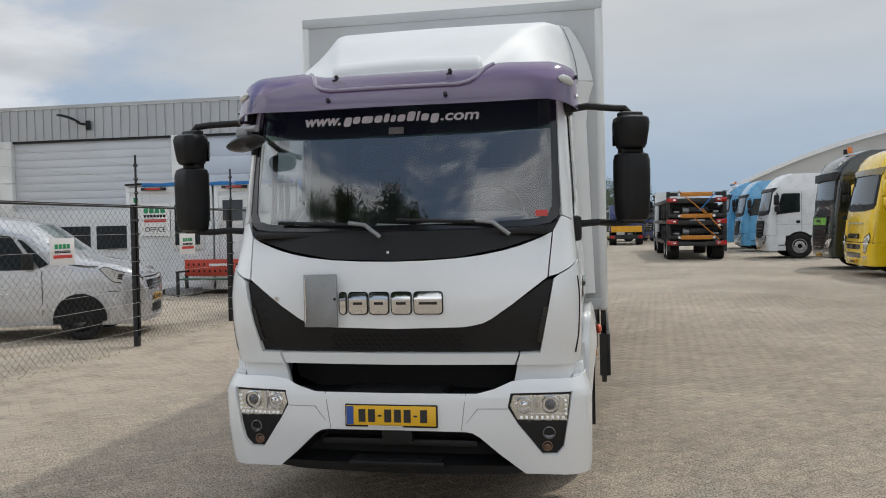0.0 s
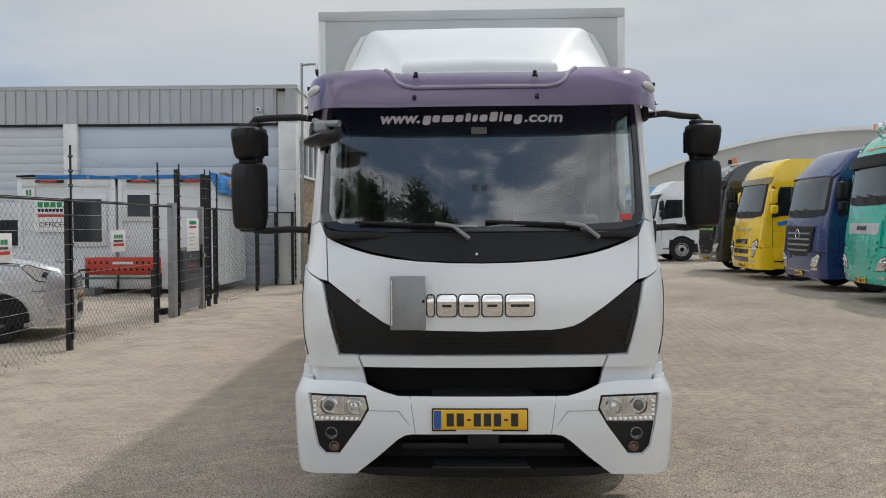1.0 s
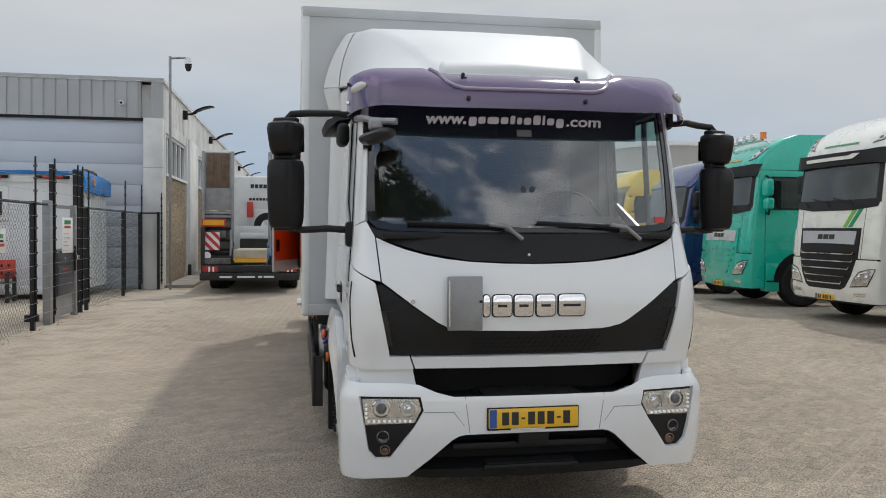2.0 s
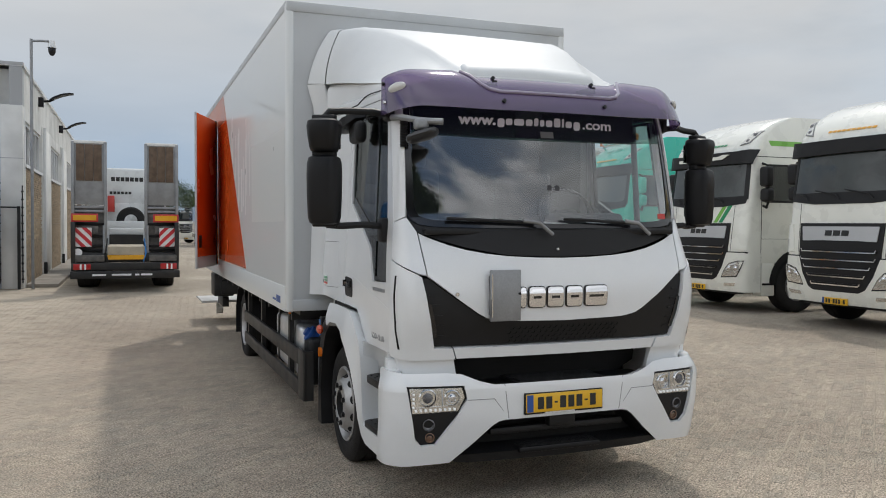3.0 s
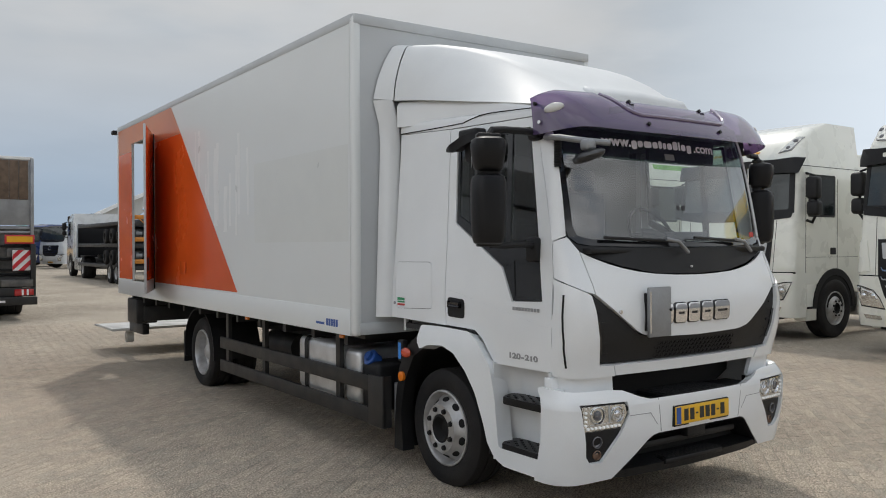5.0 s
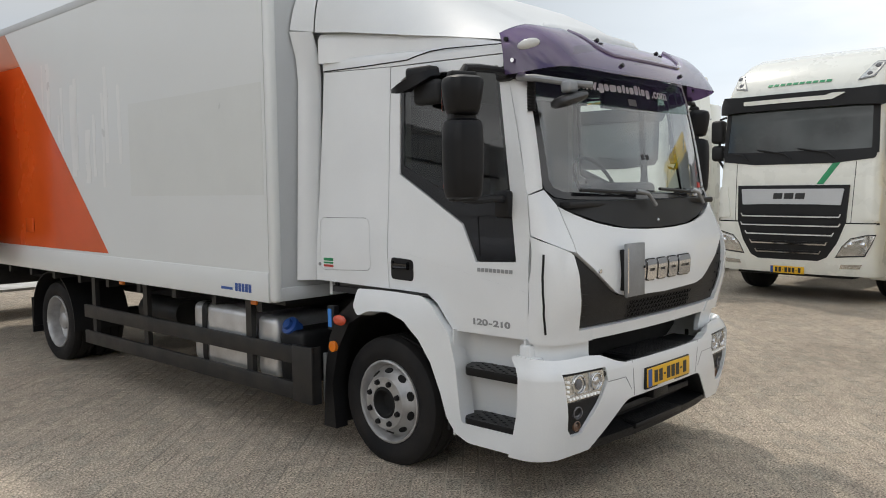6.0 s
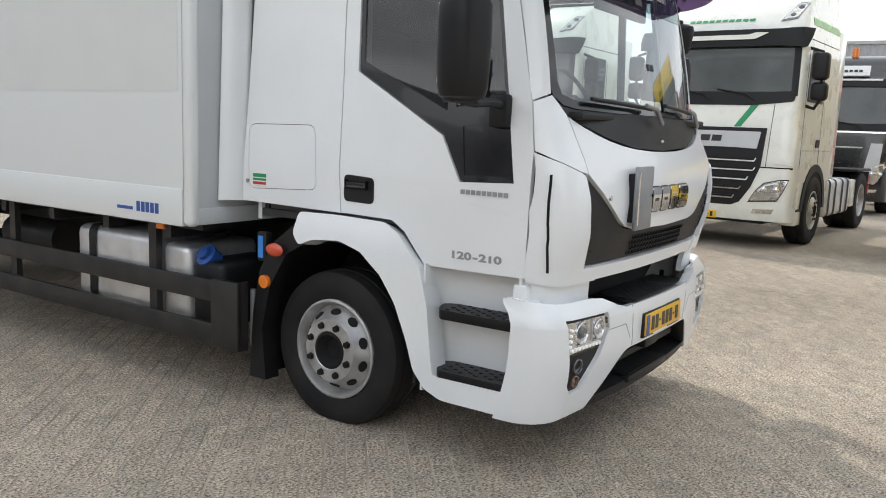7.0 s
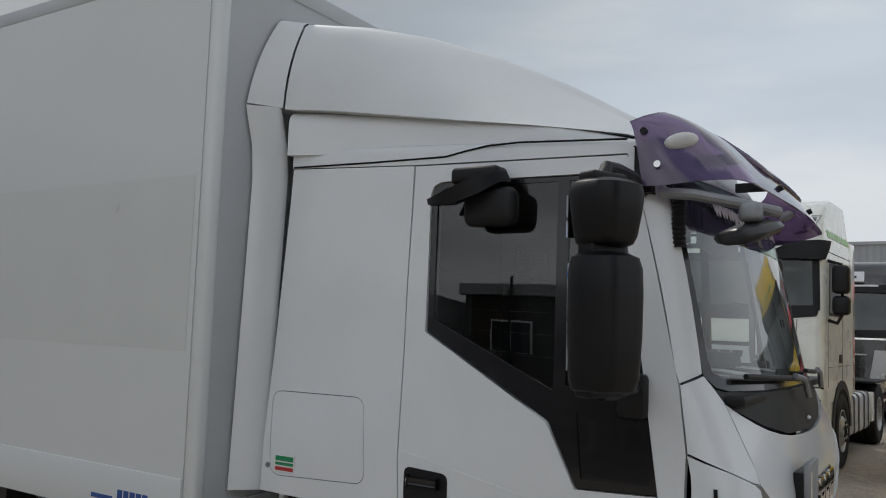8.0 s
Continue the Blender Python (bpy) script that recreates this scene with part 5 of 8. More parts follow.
# tail lift
lift = part("tail_lift", bx(-1.36, 1.2, 9.72, 10.72, 0.365, 0.405, 0.008), M_LIFTW, lorry, "white tail lift platform lowered behind the box")
part("lift_lip", bx(-1.36, 1.2, 10.72, 10.90, 0.365, 0.385), M_ZINC, lift)
for x in (-1.05, 0.85):
    part("lift_arm", bx(x - 0.05, x + 0.05, 9.0, 9.75, 0.36, 0.52, 0.01), M_FRAME, lift)
    part("lift_ram", cyl(bmesh.new(), (x, 8.8, 0.70), (x, 9.7, 0.45), 0.05), M_FRAME, lift)
    part("lift_roller", cyl(bmesh.new(), (x - 0.05, 9.95, 0.25), (x + 0.05, 9.95, 0.25), 0.09), M_LIFTW, lift)
    part("roller_leg", bx(x - 0.04, x + 0.04, 9.9, 10.0, 0.25, 0.37), M_LIFTW, lift)
part("lift_tube", bx(-1.15, 0.95, 8.7, 8.95, 0.58, 0.80, 0.02), M_FRAME, lift)
part("lift_control", bx(-1.25, -0.95, 8.75, 9.25, 0.55, 0.90, 0.02), M_FRAME, lift)


# ---- ground ----
def paving_material(name, island):
    m = bpy.data.materials.new(name)
    m.use_nodes = True
    n, l = m.node_tree.nodes, m.node_tree.links
    p = n["Principled BSDF"]
    where = n.new("ShaderNodeNewGeometry").outputs["Position"]
    big, mid, fine = (n.new("ShaderNodeTexNoise") for _ in range(3))
    for node, s, d in ((big, 0.35, 6), (mid, 9.0, 8), (fine, 74.0, 6)):
        node.inputs["Scale"].default_value, node.inputs["Detail"].default_value = s, d
        l.new(where, node.inputs["Vector"])
    fine.inputs["Roughness"].default_value = 0.7
    mid.inputs["Roughness"].default_value = 0.68
    tone = n.new("ShaderNodeValToRGB")
    tone.color_ramp.elements[0].position, tone.color_ramp.elements[1].position = 0.32, 0.68
    tone.color_ramp.elements[0].color, tone.color_ramp.elements[1].color = (0.236, 0.198, 0.153, 1), (0.485, 0.424, 0.342, 1)
    mixv = n.new("ShaderNodeMath")
    mixv.operation = "ADD"
    half = n.new("ShaderNodeMath")
    half.operation = "MULTIPLY"
    half.inputs[1].default_value = 0.5
    l.new(mid.outputs["Fac"], half.inputs[0])
    b2 = n.new("ShaderNodeMath")
    b2.operation = "MULTIPLY"
    b2.inputs[1].default_value = 0.5
    l.new(big.outputs["Fac"], b2.inputs[0])
    l.new(half.outputs[0], mixv.inputs[0])
    l.new(b2.outputs[0], mixv.inputs[1])
    l.new(mixv.outputs[0], tone.inputs["Fac"])
    speck = n.new("ShaderNodeMapRange")
    speck.inputs["From Min"].default_value, speck.inputs["From Max"].default_value = 0.40, 0.60
    speck.inputs["To Min"].default_value, speck.inputs["To Max"].default_value = 0.28, 1.72
    l.new(fine.outputs["Fac"], speck.inputs["Value"])
    mul = n.new("ShaderNodeMixRGB")
    mul.blend_type = "MULTIPLY"
    mul.inputs["Fac"].default_value = 1.0
    l.new(tone.outputs["Color"], mul.inputs["Color1"])
    l.new(speck.outputs["Result"], mul.inputs["Color2"])
    last = mul.outputs["Color"]
    if island:
        src = n.new("ShaderNodeNewGeometry").outputs["Random Per Island"] if island == 1 else n.new("ShaderNodeObjectInfo").outputs["Random"]
        rr = n.new("ShaderNodeValToRGB")
        for k, (pos, tint) in enumerate(((0.0, (0.88, 0.89, 0.89)), (1.0, (1.10, 1.08, 1.05)))):
            rr.color_ramp.elements[k].position, rr.color_ramp.elements[k].color = pos, (*tint, 1)
        mid = rr.color_ramp.elements.new(0.6)
        mid.color = (1.02, 0.98, 0.97, 1)
        m2 = n.new("ShaderNodeMixRGB")
        m2.blend_type = "MULTIPLY"
        m2.inputs["Fac"].default_value = 1.0
        l.new(src, rr.inputs["Fac"])
        l.new(last, m2.inputs["Color1"])
        l.new(rr.outputs["Color"], m2.inputs["Color2"])
        last = m2.outputs["Color"]
    # oil and water stains
    st = n.new("ShaderNodeTexNoise")
    st.inputs["Scale"].default_value, st.inputs["Detail"].default_value = 0.9, 3
    l.new(where, st.inputs["Vector"])
    sr = n.new("ShaderNodeMapRange")
    sr.inputs["From Min"].default_value, sr.inputs["From Max"].default_value = 0.60, 0.72
    sr.inputs["To Min"].default_value, sr.inputs["To Max"].default_value = 1.0, 0.86
    l.new(st.outputs["Fac"], sr.inputs["Value"])
    m3 = n.new("ShaderNodeMixRGB")
    m3.blend_type = "MULTIPLY"
    m3.inputs["Fac"].default_value = 1.0
    l.new(last, m3.inputs["Color1"])
    l.new(sr.outputs["Result"], m3.inputs["Color2"])
    # blown sand along the fence, in patches
    xs = n.new("ShaderNodeSeparateXYZ")
    l.new(where, xs.inputs["Vector"])
    band = n.new("ShaderNodeMapRange")
    band.interpolation_type = "SMOOTHSTEP"
    band.inputs["From Min"].default_value, band.inputs["From Max"].default_value = -3.6, -5.6
    l.new(xs.outputs["X"], band.inputs["Value"])
    ps = n.new("ShaderNodeTexNoise")
    ps.inputs["Scale"].default_value, ps.inputs["Detail"].default_value = 1.9, 9
    ps.inputs["Roughness"].default_value = 0.62
    l.new(where, ps.inputs["Vector"])
    pr = n.new("ShaderNodeMapRange")
    pr.inputs["From Min"].default_value, pr.inputs["From Max"].default_value = 0.40, 0.56
    pr.inputs["To Min"].default_value, pr.inputs["To Max"].default_value = 0.12, 0.92
    l.new(ps.outputs["Fac"], pr.inputs["Value"])
    bf = n.new("ShaderNodeMath")
    bf.operation = "MULTIPLY"
    l.new(band.outputs["Result"], bf.inputs[0])
    l.new(pr.outputs["Result"], bf.inputs[1])
    m4 = n.new("ShaderNodeMixRGB")
    m4.inputs["Color2"].default_value = (0.475, 0.410, 0.325, 1)
    l.new(bf.outputs[0], m4.inputs["Fac"])
    l.new(m3.outputs["Color"], m4.inputs["Color1"])
    l.new(m4.outputs["Color"], p.inputs["Base Color"])
    p.inputs["Roughness"].default_value = 0.9
    b = n.new("ShaderNodeBump")
    b.inputs["Strength"].default_value, b.inputs["Distance"].default_value = 0.55, 0.012
    l.new(fine.outputs["Fac"], b.inputs["Height"])
    l.new(b.outputs["Normal"], p.inputs["Normal"])
    return m


M_YARD = paving_material("yard_surface", 0)
M_PAVER = paving_material("paving_bricks", 1)
M_PAVER1 = paving_material("paving_brick_single", 2)
me = bpy.data.meshes.new("ground")
me.from_pydata([(-350, -250, -0.0075), (350, -250, -0.0075), (350, 450, -0.0075), (-350, 450, -0.0075)], [], [(0, 1, 2, 3)])
me.materials.append(M_YARD)
ground = tagged(new("ground", me), "worn sandy brick paving of a large yard", "ground", kind="structure")

# ---- materials of the surroundings ----
def ribbed(name, col, pitch, depth=0.6, axis="X", rough=0.45, metal=0.2):
    """Sheet with upright or level ribs, fine enough to stay in the material."""
    m = mat(name, col, rough, metal, var=0.05, scale=0.6)
    n, l = m.node_tree.nodes, m.node_tree.links
    tc, sep, mu, si = n.new("ShaderNodeTexCoord"), n.new("ShaderNodeSeparateXYZ"), n.new("ShaderNodeMath"), n.new("ShaderNodeMath")
    mu.operation, si.operation = "MULTIPLY", "SINE"
    mu.inputs[1].default_value = 2 * math.pi / pitch
    l.new(tc.outputs["Object"], sep.inputs["Vector"])
    l.new(sep.outputs[axis], mu.inputs[0])
    l.new(mu.outputs[0], si.inputs[0])
    b = n.new("ShaderNodeBump")
    b.inputs["Strength"].default_value, b.inputs["Distance"].default_value = depth, 0.02
    l.new(si.outputs[0], b.inputs["Height"])
    l.new(b.outputs["Normal"], n["Principled BSDF"].inputs["Normal"])
    return m


M_CLAD = mat("grey_cladding", (0.42, 0.43, 0.435), 0.5, metal=0.1, var=0.05, scale=0.8)
M_CLADR = ribbed("hall_cladding", (0.36, 0.37, 0.38), 0.30, 0.8, "Y")
M_DOORP = mat("roller_door_grey", (0.58, 0.60, 0.62), 0.5, var=0.03, scale=0.7)
M_DOORB = mat("roller_door_blue_grey", (0.52, 0.565, 0.63), 0.5, var=0.03, scale=0.7)
M_CONC = mat("painted_concrete", (0.76, 0.76, 0.735), 0.7, var=0.06, scale=1.2, bump=0.2, dirt=(0.58, 0.58, 0.56))
M_STRIPC = mat("weathered_concrete", (0.36, 0.33, 0.29), 0.85, var=0.15, scale=1.5, bump=0.3)
M_WPAINT = mat("white_frame_paint", (0.72, 0.73, 0.73), 0.45, var=0.03)
M_CONT = mat("container_panel", (0.72, 0.745, 0.765), 0.45, var=0.04, scale=1.0)
M_TARP = mat("blue_tarpaulin", (0.02, 0.22, 0.60), 0.45, var=0.12, scale=4, bump=0.6, bscale=12)
M_BENCHR = mat("red_bench_paint", (0.60, 0.06, 0.03), 0.45, var=0.06)
M_BENCHG = mat("green_bench_paint", (0.02, 0.12, 0.07), 0.45)
M_WINDARK = mat("dark_window_glass", (0.025, 0.03, 0.035), 0.06, var=0.02, coat=0.2, rvar=0.02)
M_TGLASS = mat("truck_screen_glass", (0.030, 0.042, 0.042), 0.04, var=0.3, scale=1.2, rvar=0.02, coat=0.4)
M_POST = mat("black_fence_steel", (0.012, 0.012, 0.013), 0.5, var=0.1)
M_WIRE = mat("fence_wire", (0.05, 0.052, 0.05), 0.5, metal=0.5, var=0.1)
M_WIREL = mat("bare_wire", (0.45, 0.45, 0.44), 0.4, metal=0.7)
M_SILVER = mat("silver_van_paint", (0.62, 0.63, 0.65), 0.26, metal=0.5, var=0.03, coat=0.7)
M_ROOFARCH = mat("arched_roof_sheet", (0.47, 0.47, 0.45), 0.55, var=0.1, scale=0.15)
M_BRICKM = mat("brown_brick", (0.46, 0.35, 0.228), 0.85, var=0.12, scale=3, bump=0.3, rand=0.30)
M_BRICKM2 = mat("brown_brickwork", (0.44, 0.335, 0.222), 0.85, var=0.3, scale=9, bump=0.3)
M_MORTAR = mat("mortar", (0.36, 0.33, 0.29), 0.9, var=0.08)
M_LEAF = mat("leaves", (0.06, 0.10, 0.03), 0.6, var=0.25, scale=1.5)
M_BARK = mat("bark", (0.11, 0.085, 0.06), 0.9, var=0.2, bump=0.6, bscale=30)


def slab(name, x0, x1, y0, y1, z0, z1, material, parent=None, bev=0.0, **k):
    return part(name, bx(x0, x1, y0, y1, z0, z1, bev), material, parent, smooth=35 if bev else 0, **k)


# ---- workshop building with roller doors, brick side and windows ----
FY, SX = 23.2, -6.12
shop = tagged(slab("workshop_wall", -34, SX - 0.25, FY + 0.25, 78, 0, 5.55, M_CONC), "long grey workshop with roller doors and brick side wall", "building", kind="structure")
slab("workshop_roof", -34.1, SX + 0.02, FY - 0.02, 78.1, 5.62, 5.70, M_CLAD, shop)
bm = bmesh.new()
x = -34.0
while x < SX - 0.58:  # upright ribs of the front fascia
    box(bm, x, x + 0.24, FY + 0.02, FY + 0.30, 4.62, 5.63)
    box(bm, x + 0.24, x + 0.30, FY + 0.045, FY + 0.30, 4.62, 5.63)
    x += 0.30
box(bm, SX - 0.30, SX - 0.005, FY + 0.005, FY + 0.32, 4.62, 5.63)
part("fascia", bm, M_CLAD, shop, smooth=0)
bm = bmesh.new()
y = FY + 0.32
while y < 78:
    box(bm, SX - 0.30, SX - 0.02, y, y + 0.24, 4.62, 5.63)
    box(bm, SX - 0.30, SX - 0.045, y + 0.24, y + 0.30, 4.62, 5.63)
    y += 0.30
part("fascia", bm, M_CONC, shop, smooth=0)
slab("fascia_trim", -34.1, SX + 0.03, FY - 0.01, FY + 0.05, 5.60, 5.68, M_WPAINT, shop)
slab("fascia_trim", SX - 0.03, SX + 0.03, FY, 78, 5.60, 5.68, M_WPAINT, shop)
for x0, x1 in ((-6.62, SX), (-12.85, -12.45), (-18.85, -18.40), (-24.9, -24.45)):
    slab("column", x0, x1, FY - 0.03, FY + 0.3, 0, 4.62, M_CONC, shop, 0.01)
    slab("column_joint", x0 - 0.003, x1 + 0.003, FY - 0.034, FY + 0.2, 3.28, 3.30, M_CLAD, shop)
for k, (x0, x1) in enumerate(((-12.45, -6.62), (-18.40, -12.85), (-24.45, -18.85))):
    d = slab("roller_door", x0, x1, FY + 0.14, FY + 0.24, 0, 4.55, M_DOORB if k == 0 else M_DOORP, shop, label="closed grey sectional roller door")
    for j in range(8 if k == 0 else 18):
        h = 4.5 / (8 if k == 0 else 18)
        slab("door_panel", x0 + 0.02, x1 - 0.02, FY + 0.125, FY + 0.15, j * h + 0.012, (j + 1) * h - 0.012, M_DOORB if k == 0 else M_DOORP, d, 0.006)
    slab("door_lintel", x0, x1, FY + 0.05, FY + 0.25, 4.55, 4.63, M_DARKP, shop)
# side wall bays: brick below, windows above, white pilasters
BAYS = []
y = FY + 0.45
for k in range(8):
    y0, y1 = y, y + 4.35
    BAYS.append((y0, y1))
    slab("pilaster", SX - 0.28, SX + 0.02, y1, y1 + 2.90, 0, 4.62, M_CONC, shop, 0.01)
    slab("mortar_bed", SX - 0.25, SX - 0.055, y0, y1, 0.0, 3.10, M_MORTAR, shop)
    slab("sill", SX - 0.12, SX + 0.03, y0, y1, 3.10, 3.18, M_WPAINT, shop)
    wf = slab("window", SX - 0.24, SX - 0.14, y0, y1, 3.18, 4.30, M_WINDARK, shop)
    for j in range(6):
        yy = y0 + (y1 - y0) * j / 5
        slab("window_frame", SX - 0.16, SX - 0.08, yy - 0.05, yy + 0.05, 3.18, 4.30, M_WPAINT, wf)
    slab("window_frame", SX - 0.16, SX - 0.075, y0, y1, 4.24, 4.32, M_WPAINT, wf)
    slab("lintel", SX - 0.25, SX - 0.02, y0, y1, 4.32, 4.62, M_CONC, shop)
    slab("drain_pipe", SX + 0.02, SX + 0.10, y1 + 0.15, y1 + 0.23, 0, 4.6, M_WPAINT, shop, 0.02)
    slab("pipe_foot", SX + 0.01, SX + 0.12, y1 + 0.13, y1 + 0.25, 0, 0.45, M_POST, shop, 0.02)
    y = y1 + 2.90
slab("corner_pier", SX - 0.28, SX + 0.01, FY + 0.27, FY + 0.45, 0, 4.62, M_WPAINT, shop)


def wall_lamp(m, label="dark curved wall flood lamp on the fascia"):
    t = thing("wall_lamp", m, label, "lamp", "lamps on the workshop")
    part("lamp_arm", tube(bmesh.new(), [(0, 0, 0), (0.12, 0, 0.01), (0.28, 0, 0.03), (0.40, 0, 0.09)], 0.035), M_DARKP, t)
    rings = []
    for u, z, w, h in ((0.28, 0.03, 0.07, 0.05), (0.42, 0.10, 0.14, 0.07), (0.62, 0.19, 0.17, 0.06), (0.82, 0.245, 0.15, 0.05), (0.94, 0.255, 0.10, 0.03)):
        rings.append([(u, -w, z), (u, w, z), (u, w, z + h), (u, -w, z + h)])
    part("lamp_head", loft(bmesh.new(), rings), M_DARKP, t)
    part("lamp_base", bx(-0.02, 0.12, -0.10, 0.10, -0.16, 0.12, 0.01), M_DARKP, t)
    return t


lamp_a = wall_lamp(pose(SX, 27.3, 5.28))
for y in (34.9, 43.0, 51.0, 59.0):
    copy_thing(lamp_a, pose(SX, y, 5.28))
copy_thing(lamp_a, pose(-15.6, FY, 5.05, 0, 0, -150))
# surveillance camera pole
pole = thing("camera_pole", pose(-5.89, 22.95, 0), "thin grey pole with a dome camera beside the wall", "camera pole")
part("pole", cyl(bmesh.new(), (0, 0, 0), (0, 0, 6.25), 0.036, n=12), M_ZINC, pole)
part("pole_arm", tube(bmesh.new(), [(0, 0, 6.20), (0.25, 0, 6.22), (0.45, 0, 6.22)], 0.030), M_ZINC, pole)
bm = bmesh.new()
lathe(bm, [(0.001, 0.14), (0.08, 0.12), (0.09, 0.0), (0.085, -0.06), (0.05, -0.14), (0.001, -0.16)], 16)
part("dome_camera", bm, M_BLACK, pole, m=pose(0.47, 0, 6.02, 0, -90, 0))
part("camera_hood", cyl(bmesh.new(), (0.47, 0, 6.06), (0.47, 0, 6.24), 0.105, 0.07, n=16), M_WPAINT, pole)
cam2 = thing("wall_camera", pose(-7.15, FY, 4.98), "small white wall camera on the fascia", "camera")
part("camera_body", bx(-0.05, 0.05, -0.22, 0, -0.06, 0.06, 0.02), M_WPAINT, cam2)
part("camera_lens", cyl(bmesh.new(), (0, -0.235, 0), (0, -0.21, 0), 0.035, n=12), M_BLACK, cam2)
tagged(slab("pavement", SX + 0.02, -5.35, FY + 0.3, 78, 0, 0.09, M_STRIPC), "narrow concrete strip along the brick wall", "pavement", kind="structure")

# ---- office containers ----
def office():
    t = thing("office_container", pose(0, 0, 0), "pale grey office container with white windows", "site office")
    for x0, x1 in ((-12.45, -9.97), (-9.91, -7.42)):
        b = slab("container_wall", x0 + 0.02, x1 - 0.02, 20.03, 22.60, 0.20, 2.86, M_CONT, t)
        slab("container_frame", x0, x1, 20.0, 20.12, 2.68, 2.90, M_WPAINT, b, 0.01)
        slab("container_frame", x0, x1, 20.0, 20.12, 0.12, 0.30, M_WPAINT, b, 0.01)
        slab("container_roof", x0, x1, 20.0, 22.63, 2.86, 2.91, M_CONT, b)
        for x in (x0, x1 - 0.12):
            slab("corner_post", x, x + 0.12, 19.995, 20.12, 0.12, 2.90, M_CONT, b, 0.01)
        for k in range(9):
            xx = x0 + 0.15 + k * 0.25
            slab("wall_rib", xx, xx + 0.03, 20.022, 20.05, 0.32, 2.66, M_CONT, b)
    for k in range(11):
        slab("end_rib", -7.445, -7.425, 20.15 + k * 0.22, 20.18 + k * 0.22, 0.3, 2.68, M_CONT, t)
    slab("end_frame", -7.43, -7.405, 20.0, 22.63, 2.70, 2.90, M_WPAINT, t)
    for x0, x1, z0, z1 in ((-11.15, -10.20, 1.18, 2.48), (-9.78, -8.98, 1.80, 2.58)):
        w = slab("window", x0, x1, 19.985, 20.03, z0, z1, M_WPAINT, t, 0.01, label="white framed window")
        slab("pane", x0 + 0.12, x1 - 0.12, 19.975, 19.99, z0 + 0.12, z1 - 0.12, M_WINDARK, w)
    slab("container_step", -11.1, -10.3, 19.5, 20.0, 0.02, 0.18, M_ZINC, t)
    slab("side_annex", -16.2, -12.5, 20.4, 22.6, 0.2, 2.3, M_CONT, t)
    for k in range(3):
        slab("annex_window", -15.9 + k * 1.15, -14.95 + k * 1.15, 20.37, 20.41, 1.20, 1.85, M_WINDARK, t)
    sg = slab("office_sign", -12.02, -11.17, 19.97, 19.995, 1.55, 2.42, M_LETTER, t, label="white office sign with green and red bars")
    for n, z0, z1, mm in ((4, 2.16, 2.29, M_GREEN), (7, 2.05, 2.12, M_DARKP), (1, 1.92, 2.00, M_REDF)):
        for k in range(n):
            slab("sign_bar", -11.92 + k * 0.65 / n, -11.92 + (k + (0.78 if n > 1 else 1)) * 0.65 / n, 19.965, 19.975, z0, z1, mm, sg)
    part("sign_words", letters("OFFICE", 0.19), M_PLATEK, sg, m=pose(-11.595, 19.966, 1.72))
    sn = slab("number_board", -12.32, -12.0, 19.98, 19.997, 2.42, 2.62, M_LETTER, t)
    for x in (-12.21, -12.13):
        slab("board_bar", x, x + 0.05, 19.974, 19.981, 2.45, 2.59, M_GREEN, sn)
    return t


office()
for x0, x1, zz, film in ((-12.45, -12.0, 2.93, 0), (-11.95, -10.7, 2.93, 1), (-10.6, -9.4, 2.92, 1), (-9.3, -7.7, 2.92, 1)):
    bm = bmesh.new()
    rings = []
    for k in range(9):
        u = x0 + (x1 - x0) * k / 8
        h = 0.05 + 0.05 * noise.noise((u * 2.0, 1.3, 0.0))
        rings.append([(u, 19.97, zz - (0.06 if film else 0.02)), (u, 20.5, zz - 0.015), (u, 20.5, zz + h), (u, 19.96, zz + h * 0.6)])
    loft(bm, rings)
    tagged(part("roof_tarpaulin", bm, M_TARP if film else M_DARKP, None), "crumpled blue tarpaulin edge on the container roof" if film else "loose black plastic film on the container roof", "tarpaulin", "roof tarpaulins")
bm = bmesh.new()
rings = []
for k in range(17):
    u = 19.9 + 2.7 * k / 16
    w = 0.03 * noise.noise((u * 3, 0.2, 0.4))
    sag = -0.10 * k / 16 + 0.03 * noise.noise((u * 2.6, 9.0, 2.0))
    low = 2.50 - 0.05 * k / 16 + 0.07 * noise.noise((u * 2.1, 5.0, 1.0))
    rings.append([(-7.40 + w, u, 2.98 + sag), (-7.33 + w, u, 2.90 + sag), (-7.30 - 2 * w, u, 2.70 + sag * 0.5), (-7.32 - w, u, low), (-7.36, u, low - 0.01), (-7.60, u, 2.93), (-7.55, u, 3.0 + sag * 0.4)])
loft(bm, rings)
hung = tagged(part("hanging_tarpaulin", bm, M_TARP, None), "bright blue tarpaulin hung over the container end", "tarpaulin")
part("tarpaulin_mark", cyl(bmesh.new(), (-7.335, 20.75, 2.74), (-7.285, 20.75, 2.74), 0.11, n=18), M_LAMPO, hung)
sack = bmesh.new()
bmesh.ops.create_icosphere(sack, subdivisions=4, radius=1.0)
for v in sack.verts:
    lump = 1.0 + 0.30 * noise.noise(v.co * 2.3) + 0.12 * noise.noise(v.co * 7.0)
    v.co = Vector((-7.74 + 0.17 * v.co.x * lump, 21.85 + 0.75 * v.co.y, 2.97 + 0.13 * v.co.z * lump + 0.04 * noise.noise(v.co * 5.0)))
tagged(part("sacking", sack, M_WOOD, None, smooth=60), "crumpled brown sacking heaped on the container roof", "sacking")
slab_l = thing("wall_lightbar", pose(-11.6, 19.96, 2.80), "red and white light bar on the container edge", "light bar", "light bars")
